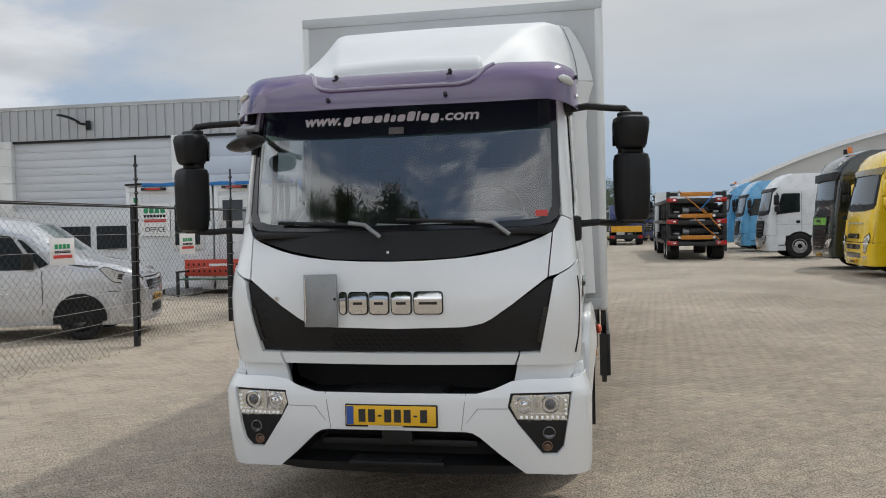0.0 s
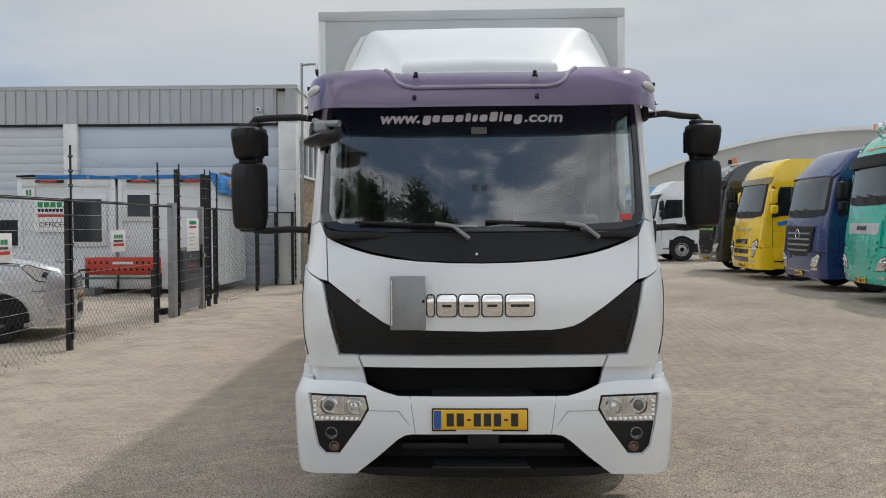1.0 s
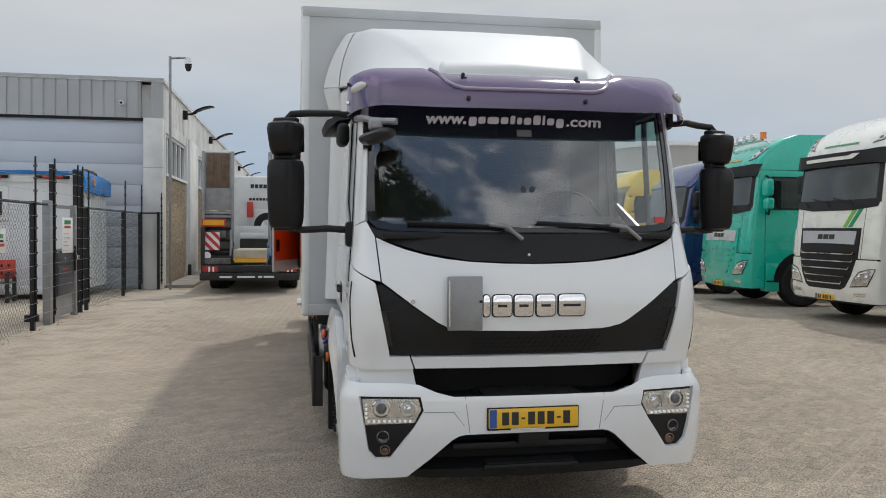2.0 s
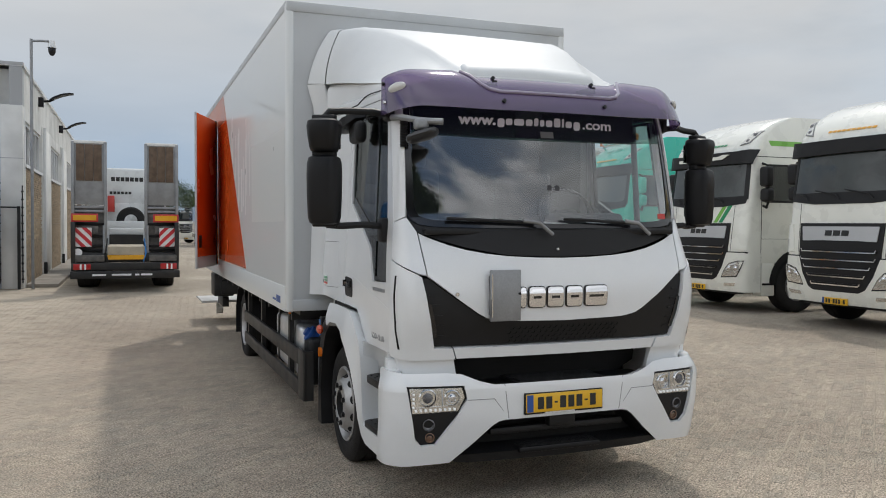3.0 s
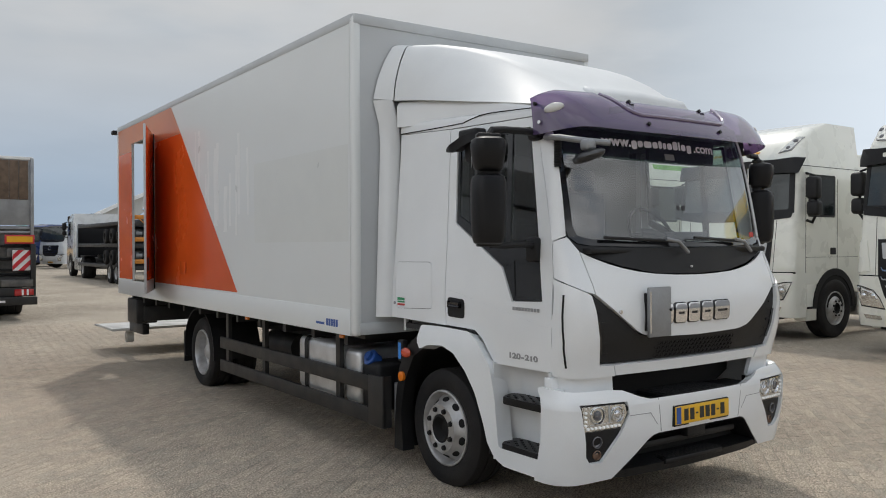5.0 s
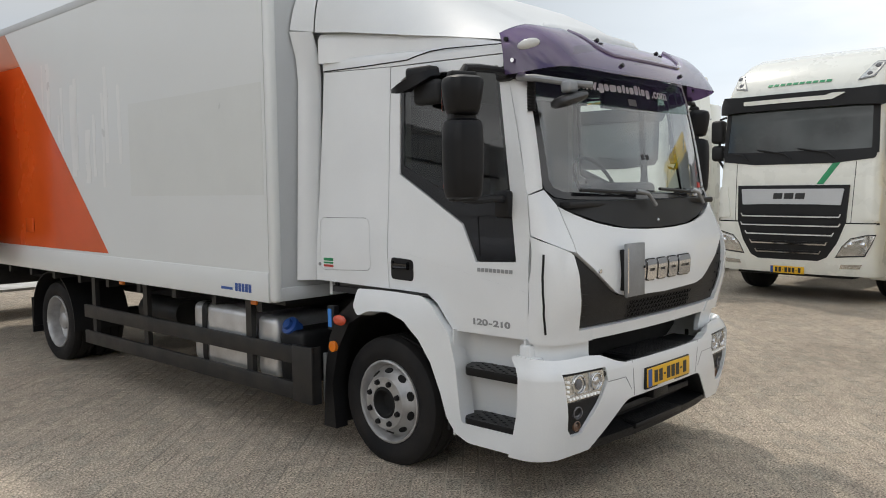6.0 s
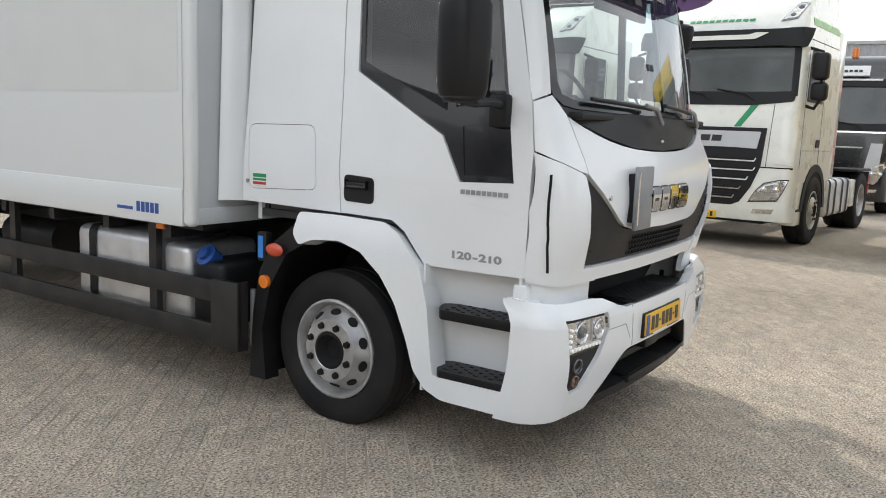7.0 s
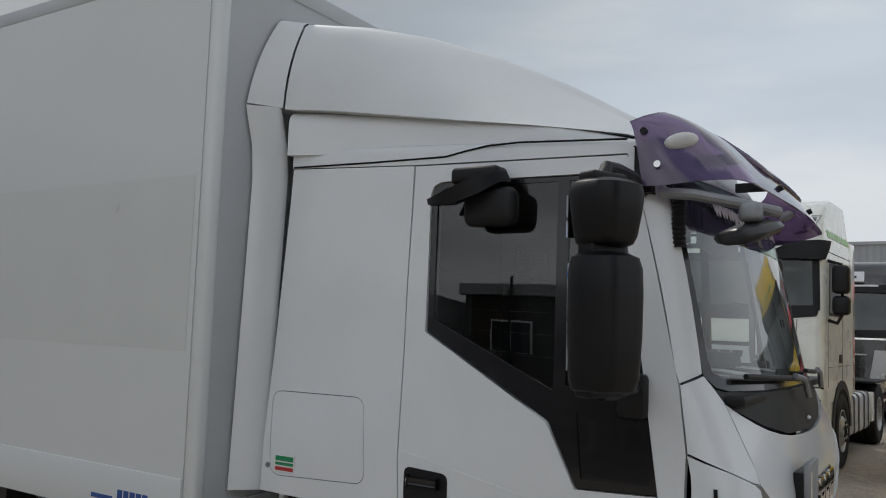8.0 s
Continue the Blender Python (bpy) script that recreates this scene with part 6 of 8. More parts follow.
part("bar_body", bx(-0.35, 0.35, -0.06, 0.02, -0.035, 0.035, 0.01), M_DARKP, slab_l)
part("bar_lens", bx(-0.22, 0.22, -0.07, -0.05, -0.028, 0.028, 0.005), M_LAMPR, slab_l)
copy_thing(slab_l, pose(-9.3, 19.96, 2.80))
copy_thing(slab_l, pose(-8.0, 19.96, 2.80))

# red bench
bench = thing("bench", pose(-9.62, 19.15, 0), "bench with red perforated back and green seat", "bench")
part("backrest", bx(-0.93, 0.93, 0.40, 0.45, 0.50, 0.93, 0.01), M_BENCHR, bench)
for k in range(2):
    for j in range(12):
        part("back_hole", bx(-0.845 + j * 0.147, -0.80 + j * 0.147, 0.395, 0.402, 0.60 + k * 0.17, 0.66 + k * 0.17), M_DARKHOLE, bench) if not (k == 1 and 3 < j < 8) else None
part("back_sign", bx(-0.25, 0.25, 0.392, 0.402, 0.76, 0.82), M_LETTER, bench)
for k in range(4):
    part("seat_slat", bx(-0.95, 0.95, -0.02 + k * 0.10, 0.06 + k * 0.10, 0.42, 0.45, 0.005), M_BENCHG, bench)
for x in (-0.9, 0.9):
    part("bench_leg", bx(x - 0.04, x + 0.04, -0.05, 0.0, 0.0, 0.62, 0.01), M_POST, bench)
    part("bench_leg", bx(x - 0.04, x + 0.04, 0.40, 0.46, 0.0, 0.55, 0.01), M_POST, bench)
    part("arm_rest", bx(x - 0.05, x + 0.05, -0.06, 0.44, 0.61, 0.65, 0.01), M_POST, bench)

# ---- fence ----
FX = -6.68
fence = thing("fence", pose(0, 0, 0), "black chain link fence with electric wires on steel posts", "fence")
POSTS = (4.55, 7.75, 10.92, 14.05, 17.40, 20.9, 23.0)


def fence_post(y, tall=2.08, thin=2.80):
    p = slab("post", FX - 0.035, FX + 0.035, y - 0.035, y + 0.035, 0, tall, M_POST, fence)
    part("extension", cyl(bmesh.new(), (FX + 0.05, y, 0.15), (FX + 0.05, y, thin), 0.016, n=8), M_POST, p)
    for k in range(13):
        z = 0.25 + k * 0.20
        part("insulator", cyl(bmesh.new(), (FX + 0.05, y, z - 0.018), (FX + 0.05, y, z + 0.018), 0.032, n=8), M_POST, p)
    return p


for y in POSTS:
    fence_post(y)
end_post = slab("post", -6.24, -6.17, 22.98, 23.05, 0, 2.08, M_POST, fence)
part("extension", cyl(bmesh.new(), (-6.12, 23.0, 0.15), (-6.12, 23.0, 2.60), 0.016, n=8), M_POST, end_post)
for k in range(12):
    part("insulator", cyl(bmesh.new(), (-6.12, 23.0, 0.23 + k * 0.20), (-6.12, 23.0, 0.27 + k * 0.20), 0.032, n=8), M_POST, end_post)
slab("end_rail", FX, -6.17, 22.98, 23.02, 2.03, 2.07, M_POST, fence)
for y in (15.10, 16.60, 16.95):
    fence_post(y, 2.75, 2.85)
slab("top_rail", FX - 0.018, FX + 0.018, 4.5, 14.85, 2.03, 2.07, M_POST, fence)
slab("top_rail", FX - 0.018, FX + 0.018, 16.6, 23.0, 2.03, 2.07, M_POST, fence)


def chain_link(y0, y1, z0, z1, cell=0.058, r=0.0022):
    """Wires that zigzag up the fence, as thin three-sided bars."""
    verts, faces = [], []
    n = int((y1 - y0) / cell)
    rows = int((z1 - z0) / cell)
    for i in range(n):
        base = len(verts)
        for j in range(rows + 1):
            side = (j % 2) if i % 2 == 0 else 1 - (j % 2)
            yc = y0 + (i + side) * cell * 1.0
            z = z0 + j * cell
            dx = 0.002 if side else -0.002
            for a in (90, 210, 330):
                verts.append((FX + dx + r * math.cos(radians(a)), yc + r * math.sin(radians(a)), z))
        for j in range(rows):
            a, b = base + 3 * j, base + 3 * j + 3
            for k in range(3):
                faces.append((a + k, a + (k + 1) % 3, b + (k + 1) % 3, b + k))
    return verts, faces


for y0, y1 in ((4.6, 14.0), (17.6, 22.95)):
    me = bpy.data.meshes.new("wire_mesh")
    v, f = chain_link(y0, y1, 0.04, 2.03)
    me.from_pydata(v, [], f)
    me.materials.append(M_WIRE)
    ob = new("wire_mesh", me)
    ob.parent = fence
    ob["kind"] = "stuff"
for k in range(13):
    z = 0.25 + k * 0.20
    part("electric_wire", cyl(bmesh.new(), (FX + 0.082, 4.6, z), (FX + 0.082, 23.0, z), 0.0024, n=5), M_WIREL, fence, smooth=0)


def sign_board(y0, y1, z0, z1):
    t = thing("fence_sign", pose(FX + 0.06, (y0 + y1) / 2, (z0 + z1) / 2), "white dealer sign with green and red bars on the fence", "sign", "signs on the fence")
    w, h = (y1 - y0) / 2, (z1 - z0) / 2
    part("board", bx(0.0, 0.012, -w, w, -h, h, 0.003), M_LETTER, t)
    for n, span, a, b, mm in ((4, 0.66, 0.22, 0.56, M_GREEN), (7, 0.66, -0.10, 0.08, M_DARKP), (1, 0.78, -0.48, -0.24, M_REDF)):
        for k in range(n):
            q = 2 * span * w / n
            part("board_bar", bx(0.012, 0.015, -span * w + k * q, -span * w + (k + (0.78 if n > 1 else 1)) * q, a * h, b * h), mm, t)
    return t


sign_board(8.95, 9.42, 1.28, 1.62)
sign_board(12.12, 12.62, 1.30, 1.64)
# gate between the tall posts, with its notice and letter cabinet
M_SLATE = mat("slate_grey_steel", (0.060, 0.065, 0.078), 0.45, var=0.1, scale=4)
notice = thing("gate_notice", pose(FX + 0.07, 15.76, 1.52), "tall white notice with small print on the gate", "sign", "signs on the fence")
part("board", bx(0.0, 0.012, -0.34, 0.34, -0.32, 0.32, 0.003), M_LETTER, notice)
for y0, y1, z0, z1, mm in ((-0.20, 0.20, 0.20, 0.27, M_GREEN), (-0.20, 0.20, 0.13, 0.17, M_REDF), (-0.22, 0.05, 0.02, 0.03, M_ZINC), (-0.22, 0.12, -0.05, -0.04, M_ZINC), (-0.22, 0.0, -0.12, -0.11, M_ZINC), (-0.22, 0.08, -0.19, -0.18, M_ZINC)):
    part("board_bar", bx(0.012, 0.015, y0, y1, z0, z1), mm, notice)
gate = thing("gate", pose(0, 0, 0), "grey steel gate with a dark letter cabinet and handle", "gate")
slab("gate_post", FX - 0.07, FX + 0.05, 14.80, 14.98, 0, 2.12, M_ZINC, gate, 0.005)
slab("gate_post", FX - 0.05, FX + 0.05, 16.42, 16.53, 0, 2.08, M_ZINC, gate, 0.005)
for z in (0.08, 1.22, 2.0):
    slab("gate_frame", FX - 0.02, FX + 0.02, 15.0, 16.42, z, z + 0.06, M_ZINC, gate)
for y in (15.05, 16.36):
    slab("gate_frame", FX - 0.02, FX + 0.02, y - 0.02, y + 0.02, 0.08, 2.06, M_ZINC, gate)
slab("gate_panel", FX - 0.012, FX + 0.012, 15.08, 16.34, 0.14, 0.44, M_ZINC, gate)
cabinet = slab("letter_cabinet", FX - 0.12, FX + 0.05, 15.28, 16.28, 0.45, 1.21, M_SLATE, gate, 0.01, label="dark slate grey steel letter cabinet")
for z0, z1 in ((0.47, 0.76), (0.79, 0.97), (1.00, 1.19)):
    slab("cabinet_door", FX + 0.05, FX + 0.06, 15.31, 16.25, z0, z1, M_SLATE, cabinet, 0.003)
slab("cabinet_slot", FX + 0.06, FX + 0.064, 15.5, 15.9, 0.90, 0.925, M_REDF, cabinet)
part("cabinet_lock", cyl(bmesh.new(), (FX + 0.06, 15.65, 1.10), (FX + 0.07, 15.65, 1.10), 0.03, n=12), M_ZINC, cabinet)
slab("gate_handle", FX + 0.06, FX + 0.10, 16.24, 16.29, 0.85, 1.32, M_POST, gate, 0.01)
slab("gate_lock", FX + 0.06, FX + 0.12, 16.33, 16.43, 1.06, 1.14, M_CHROME, gate, 0.01)
bl = thing("concrete_block", pose(-7.1, 15.4, 0), "small dark block on the paving by the fence", "block")
part("block", bx(-0.1, 0.1, -0.09, 0.09, 0, 0.12, 0.01), M_DARKP, bl)

# ---- silver van ----
def van(m):
    t = thing("van", m, "silver panel van parked behind the fence", "van")
    secs = [(0.0, 0.36, 0.62, 0.62, 0.10), (0.05, 0.26, 0.93, 0.80, 0.14), (0.22, 0.22, 1.09, 0.90, 0.16), (0.6, 0.22, 1.19, 0.95, 0.18), (1.0, 0.22, 1.265, 0.965, 0.22), (1.35, 0.24, 1.52, 0.97, 0.26), (1.75, 0.24, 1.83, 0.975, 0.26), (2.2, 0.24, 1.94, 0.975, 0.24), (3.4, 0.24, 1.97, 0.975, 0.22), (4.85, 0.26, 1.95, 0.97, 0.22), (5.02, 0.34, 1.88, 0.94, 0.22)]

    def half_w(z, w, top):
        return w - 0.10 * max(0.0, (z - 1.0)) ** 1.3

    def ring(d, zb, zt, w, r):
        pts = []
        for k in range(7):
            z = zb + (zt - r - zb) * k / 6
            inset = 0.05 * (1 - min(1, (z - zb) / 0.15)) if z - zb < 0.15 else 0
            pts.append((-half_w(z, w, zt) + inset, d, z))
        ww = half_w(zt - r, w, zt)
        for k in range(1, 6):
            a = math.pi / 2 * k / 5
            pts.append((-ww + r * 1.2 - r * 1.2 * math.cos(a), d, zt - r + r * math.sin(a)))
        pts.append((0, d, zt + 0.02))
        return pts + [(-x, y, z) for x, y, z in reversed(pts[:-1])]
    body = part("body", loft(bmesh.new(), [ring(*s) for s in secs]), M_SILVER, t, smooth=50)

    def side(sg):
        return lambda y, z: (sg * (half_w(z, 0.975, 2) + 0.004), y, z)
    for sg in (-1, 1):
        f = side(sg)
        part("side_window", patch(rounded([(1.62, 1.12), (2.55, 1.12), (2.55, 1.66), (1.98, 1.66)], 0.05), f, 0.002, 0.004, sgn=sg, edge=0.001, step=0.15), M_WINDARK, t)
        part("quarter_window", patch(rounded([(1.42, 1.20), (1.56, 1.14), (1.88, 1.60), (1.80, 1.58)], 0.02), f, 0.002, 0.004, sgn=sg, edge=0.001, step=0.15), M_WINDARK, t)
        part("rear_window", patch(rounded([(2.72, 1.12), (3.7, 1.12), (3.7, 1.66), (2.72, 1.66)], 0.05), f, 0.002, 0.004, sgn=sg, edge=0.001, step=0.2), M_WINDARK, t)
        for yy in (2.63, 1.52):
            part("door_seam", patch([(yy, 0.4), (yy + 0.008, 0.4), (yy + 0.008, 1.7 if yy > 2 else 1.1), (yy, 1.7 if yy > 2 else 1.1)], f, 0.002, 0.003, sgn=sg, edge=0.001, step=0.2), M_DARKHOLE, t)
        part("sill_trim", patch([(1.45, 0.50), (4.0, 0.50), (4.0, 0.58), (1.45, 0.58)], f, 0.012, 0.02, sgn=sg, step=0.3), M_SILVER, t)
        part("door_handle", patch(rounded([(2.32, 1.00), (2.52, 1.00), (2.52, 1.05), (2.32, 1.05)], 0.02), f, 0.02, 0.02, sgn=sg), M_SILVER, t)
        mi = part("door_mirror", bx(min(sg * 1.0, sg * 1.17), max(sg * 1.0, sg * 1.17), 1.62, 1.76, 1.12, 1.38, 0.04, 3), M_BLACK, t)
        part("mirror_foot", bx(min(sg * 0.93, sg * 1.03), max(sg * 0.93, sg * 1.03), 1.64, 1.74, 1.10, 1.18, 0.02), M_BLACK, mi)
        for y in (0.98, 4.08):
            b2 = bmesh.new()
            pts = [(y + 0.40 * math.cos(radians(a)), 0.33 + 0.40 * math.sin(radians(a))) for a in range(-10, 191, 15)]
            # flat black half disc painted as the shade inside the wheel arch
            part("wheel_arch", patch(pts, lambda yy, z: (sg * 0.977, yy, z), 0.002, 0.03, sgn=sg, step=0.2), M_DARKHOLE, t)
            wheel(t, sg * 0.955, y, 0.325, sg, r=0.325, w=0.21, rim=0.20, m_rim=M_DARKP, hub=False)
        def cheek(yy, z):
            return (sg * (0.70 + 0.245 * min(1, yy / 0.45)) - sg * 0.02 * (z - 0.8), yy - 0.02, z)
        part("headlight_surround", patch(rounded([(0.085, 0.815), (0.085, 0.95), (0.625, 1.150), (0.715, 1.100), (0.51, 0.895)], 0.03, 2), cheek, 0.009, 0.02, sgn=sg, step=0.08), M_GLOSSB, t)
        part("reflector", patch(rounded([(0.28, 0.90), (0.28, 0.985), (0.42, 1.035), (0.45, 0.945)], 0.03, 3), cheek, 0.016, 0.02, sgn=sg, step=0.05), M_CHROME, t)
        part("bonnet_seam", patch([(0.70, 1.140), (1.30, 1.190), (1.30, 1.202), (0.70, 1.152)], lambda yy, z: (sg * (half_w(z, 0.962, 2) - 0.02 - 0.06 * max(0, z - 1.12)), yy, z), 0.020, 0.03, sgn=sg, edge=0.001, step=0.1), M_DARKHOLE, t)
        part("bumper_seam", patch([(0.12, 0.745), (0.58, 0.745), (0.58, 0.753), (0.12, 0.753)], cheek, 0.010, 0.02, sgn=sg, edge=0.001, step=0.06), M_DARKHOLE, t)
        part("headlight", patch(rounded([(0.10, 0.83), (0.10, 0.94), (0.62, 1.138), (0.70, 1.097), (0.50, 0.907)], 0.03, 2), cheek, 0.012, 0.02, sgn=sg, step=0.08), M_LENSB, t)
    def front(x, z):
        return (x, -0.01 + 0.14 * x * x, z)
    part("grille", patch(rounded([(-0.55, 0.74), (0.55, 0.74), (0.62, 0.90), (-0.62, 0.90)], 0.03), front, 0.012, 0.03), M_GLOSSB, t)
    for z in (0.785, 0.835):
        part("grille_bar", patch([(-0.53, z), (0.53, z), (0.53, z + 0.018), (-0.53, z + 0.018)], front, 0.02, 0.01), M_CHROME, t)
    part("lower_grille", patch(rounded([(-0.62, 0.36), (0.62, 0.36), (0.66, 0.50), (-0.66, 0.50)], 0.03), front, 0.014, 0.03), M_BLACK, t)
    part("bumper_lip", patch(rounded([(-0.75, 0.25), (0.75, 0.25), (0.75, 0.33), (-0.75, 0.33)], 0.02), front, 0.02, 0.04), M_SILVER, t)
    part("bonnet_edge", patch([(-0.7, 0.945), (0.7, 0.945), (0.7, 0.957), (-0.7, 0.957)], lambda x, z: (x, 0.03 + 0.12 * x * x, z), 0.01, 0.02), M_DARKHOLE, t)
    number_plate(t, pose(0, -0.03, 0.60), 0.52, 0.11)
    def screen_s(x, v):
        d = 1.02 + (1.72 - 1.02) * v
        return (x, d - 0.0 + 0.10 * x * x, 1.255 + 0.555 * v + 0.02 - 0.06 * x * x)
    part("windscreen", patch(rounded([(-0.80, 0.02), (0.80, 0.02), (0.70, 0.98), (-0.70, 0.98)], 0.05), screen_s, 0.012, 0.02, step=0.12), glass("van_screen_glass", (0.66, 0.74, 0.71), ior=1.9), t, "pale windscreen")
    part("screen_edge", patch([(-0.86, -0.05), (0.86, -0.05), (0.83, 0.02), (-0.83, 0.02)], screen_s, 0.016, 0.02, step=0.12), M_BLACK, t)
    return t


van(pose(-7.39, 12.71, 0, 0, 0, 110))


# ---- parked tractor units ----
STYLES = {
    # profile of the front (z, y), half width, roof height, grille outline, slats, header, lamp outline, visor, screen (low, high)
    "broad": dict(prof=((0.30, 0.08), (0.42, 0.05), (0.60, 0.0), (0.95, 0.0), (1.3, 0.02), (1.75, 0.06), (1.95, 0.08), (2.15, 0.10), (2.88, 0.20), (3.02, 0.20), (3.12, 0.20), (3.30, 0.27), (3.52, 0.45), (3.72, 0.76), (3.86, 1.15)), w=1.235, split=1.185,
                  grille=[(-0.855, 1.755), (0.855, 1.755), (0.825, 1.19), (0.72, 0.90), (0.58, 0.68), (0.46, 0.625), (-0.46, 0.625), (-0.58, 0.68), (-0.72, 0.90), (-0.825, 1.19)], slats=5, slat_z=(0.69, 1.37), header=(1.455, 1.70),
                  lamp=[(0.715, 0.705), (0.80, 0.86), (0.905, 0.965), (1.10, 1.015), (1.205, 1.02), (1.155, 0.88), (1.09, 0.735)], visor=(2.925, 3.125), screen=(2.24, 2.935)),
    "arrow": dict(prof=((0.30, 0.06), (0.60, 0.0), (0.95, 0.0), (1.3, 0.03), (1.75, 0.08), (1.95, 0.12), (2.85, 0.31), (3.0, 0.33), (3.25, 0.42), (3.5, 0.62), (3.62, 0.90)), w=1.235, split=0.97,
                  grille=[(-0.45, 1.22), (0.45, 1.22), (0.45, 1.08), (-0.45, 1.08)], slats=2, slat_z=(1.10, 1.20), header=(1.50, 1.53),
                  lamp=[(0.86, 0.72), (0.88, 1.10), (1.14, 1.22), (1.18, 1.12), (1.06, 0.78), (0.98, 0.70)], visor=(2.88, 3.04), screen=(2.02, 2.90)),
    "star": dict(prof=((0.30, 0.06), (0.60, 0.0), (0.95, 0.0), (1.3, 0.02), (1.75, 0.06), (1.95, 0.10), (2.85, 0.27), (3.05, 0.31), (3.3, 0.48), (3.6, 0.75), (3.72, 1.0)), w=1.235, split=0.97,
                 grille=[(-0.80, 1.62), (0.80, 1.62), (0.72, 1.0), (0.50, 0.86), (-0.50, 0.86), (-0.72, 1.0)], slats=4, slat_z=(0.95, 1.52), header=(0.50, 0.51),
                 lamp=[(0.74, 0.62), (0.80, 0.82), (1.10, 0.94), (1.16, 0.88), (1.05, 0.64), (0.95, 0.60)], visor=(2.86, 2.98), screen=(2.0, 2.88)),
}


def roof_unit(face, sg, low, t):
    """A slanting roof lamp unit: dark rim, clear face, two round lamps."""
    pts = [(0.84, 3.28), (1.06, 3.32), (1.16, 3.56), (1.02, 3.56)]
    rim = part("roof_lamp", patch([(sg * a, b - low) for a, b in pts], face, 0.014, 0.02, step=0.08), M_ZINC, t, "clear slanting roof lamp unit")
    part("lamp_face", patch([(sg * (0.985 + (a - 0.985) * 0.86), 3.42 + (b - 3.42) * 0.88 - low) for a, b in pts], face, 0.018, 0.01, step=0.08), M_CHROMEB, rim)
    for a, b in ((0.98, 3.36), (1.05, 3.48)):
        bm = bmesh.new()
        bmesh.ops.create_uvsphere(bm, u_segments=12, v_segments=8, radius=0.05)
        part("lamp_bulb", bm, M_LENSD, rim, m=Matrix.Translation(Vector(face(sg * a, b - low)) + Vector((0, 0.015, 0))))
    return rim


def tractor(m, paint, style, label, group="parked trucks in a row", beacon=False, stripe=None, band=None, roof_rail=False, slat_m=None, header_m=None, low=0.0, length=6.0, words=None, grille_m=None, side_text=None, hero=True, board=False, mirror_m=None, visor_m=None):
    S = STYLES[style]
    zs, ys = [p[0] for p in S["prof"]], [p[1] for p in S["prof"]]
    zs = [z if z < 2.9 else z - low for z in zs]
    top = zs[-1]

    def size(z):
        return lerp(z, zs, ys), 0.06, S["w"] - 0.10 * max(0, z - 2.9) / 0.8, 0.16

    def face(s, z):
        return wrap(s, z, size)

    t = thing("truck", m, label, "truck", group)
    depth = 2.28
    ss = [k * 0.15 for k in range(0, 7)] + [1.035 + 0.314 * k / 5 for k in range(0, 6)]

    def ring(z):
        half = [face(s, z) for s in ss]
        w = size(z)[2]
        half += [(w, depth, z)]
        return [(-x, y, zz) for x, y, zz in reversed(half[1:])] + half
    zl = [0.98, 1.15, 1.3, 1.5, 1.75, 1.95, 2.15, 2.45, 2.8, 2.9] + [2.9 + (top - 2.9) * k / 8 for k in range(1, 9)]
    body = part("cab", loft(bmesh.new(), [ring(z) for z in zl]), paint, t, smooth=40)
    low_b = bmesh.new()
    sp = S["split"]
    bz = [0.32, 0.40, 0.60, 0.85, 0.97] if sp < 1 else [0.415, 0.45, 0.60, 0.85, 1.05, 1.17, sp]

    def bring(z):
        half = [wrap(s, z, lambda q: (size(q)[0] - 0.025, 0.06, S["w"] + 0.01, 0.20)) for s in ss]
        half += [(S["w"] + 0.01, 0.55 if sp < 1 else 0.50, z)]
        return [(-x, y, zz) for x, y, zz in reversed(half[1:])] + half
    loft(low_b, [bring(z) for z in bz])
    bump = part("bumper", low_b, paint, t, smooth=40)
    part("bumper_lip", bx(-0.90, 0.90, 0.20, 0.42, 0.36, 0.42, 0.02), M_BLACK, bump)
    grille = part("grille", patch(S["grille"], face, 0.030, 0.05, step=0.15), grille_m or M_BLACK, t, "black grille with pale slats")
    z0, z1 = S["slat_z"]
    for k in range(S["slats"]):
        z = z0 + (z1 - z0) * (k + 0.5) / S["slats"]
        w = 0.42 + (0.32 if sp > 1 else 0.24) * min(1, (z - 0.66) / 0.5) if style != "arrow" else 0.42
        part("slat", patch([(-w, z - 0.026), (w, z - 0.026), (w + 0.02, z + 0.012), (-w - 0.02, z + 0.012)], face, 0.052, 0.03, step=0.2, edge=0.008), slat_m or M_DARKP, grille)
        part("slat_edge", patch([(-w, z - 0.034), (w, z - 0.034), (w + 0.03, z + 0.02), (w + 0.01, z + 0.02), (w - 0.01, z - 0.014), (-w + 0.01, z - 0.014), (-w - 0.01, z + 0.02), (-w - 0.03, z + 0.02)], face, 0.058, 0.012, step=0.2), M_CHROME if slat_m is None else (M_ZINC if slat_m is M_DARKP else slat_m), grille)
    h0, h1 = S["header"]
    hd = part("header_panel", patch(rounded([(-0.75, h0), (-0.4, h0 + 0.012), (0.4, h0 + 0.012), (0.75, h0), (0.785, h1), (-0.785, h1)] if sp > 1 else [(-0.66, h0), (0.66, h0), (0.70, h1), (-0.70, h1)], 0.02), face, 0.044, 0.03, step=0.2), header_m or M_SILVP, grille)
    if h1 - h0 > 0.1:
        for k in range(3):
            part("badge_bar", patch([(-0.25 + k * 0.17, 1.545), (-0.11 + k * 0.17, 1.545), (-0.10 + k * 0.17, 1.635), (-0.24 + k * 0.17, 1.635)], face, 0.050, 0.008), M_PLATEK, hd)
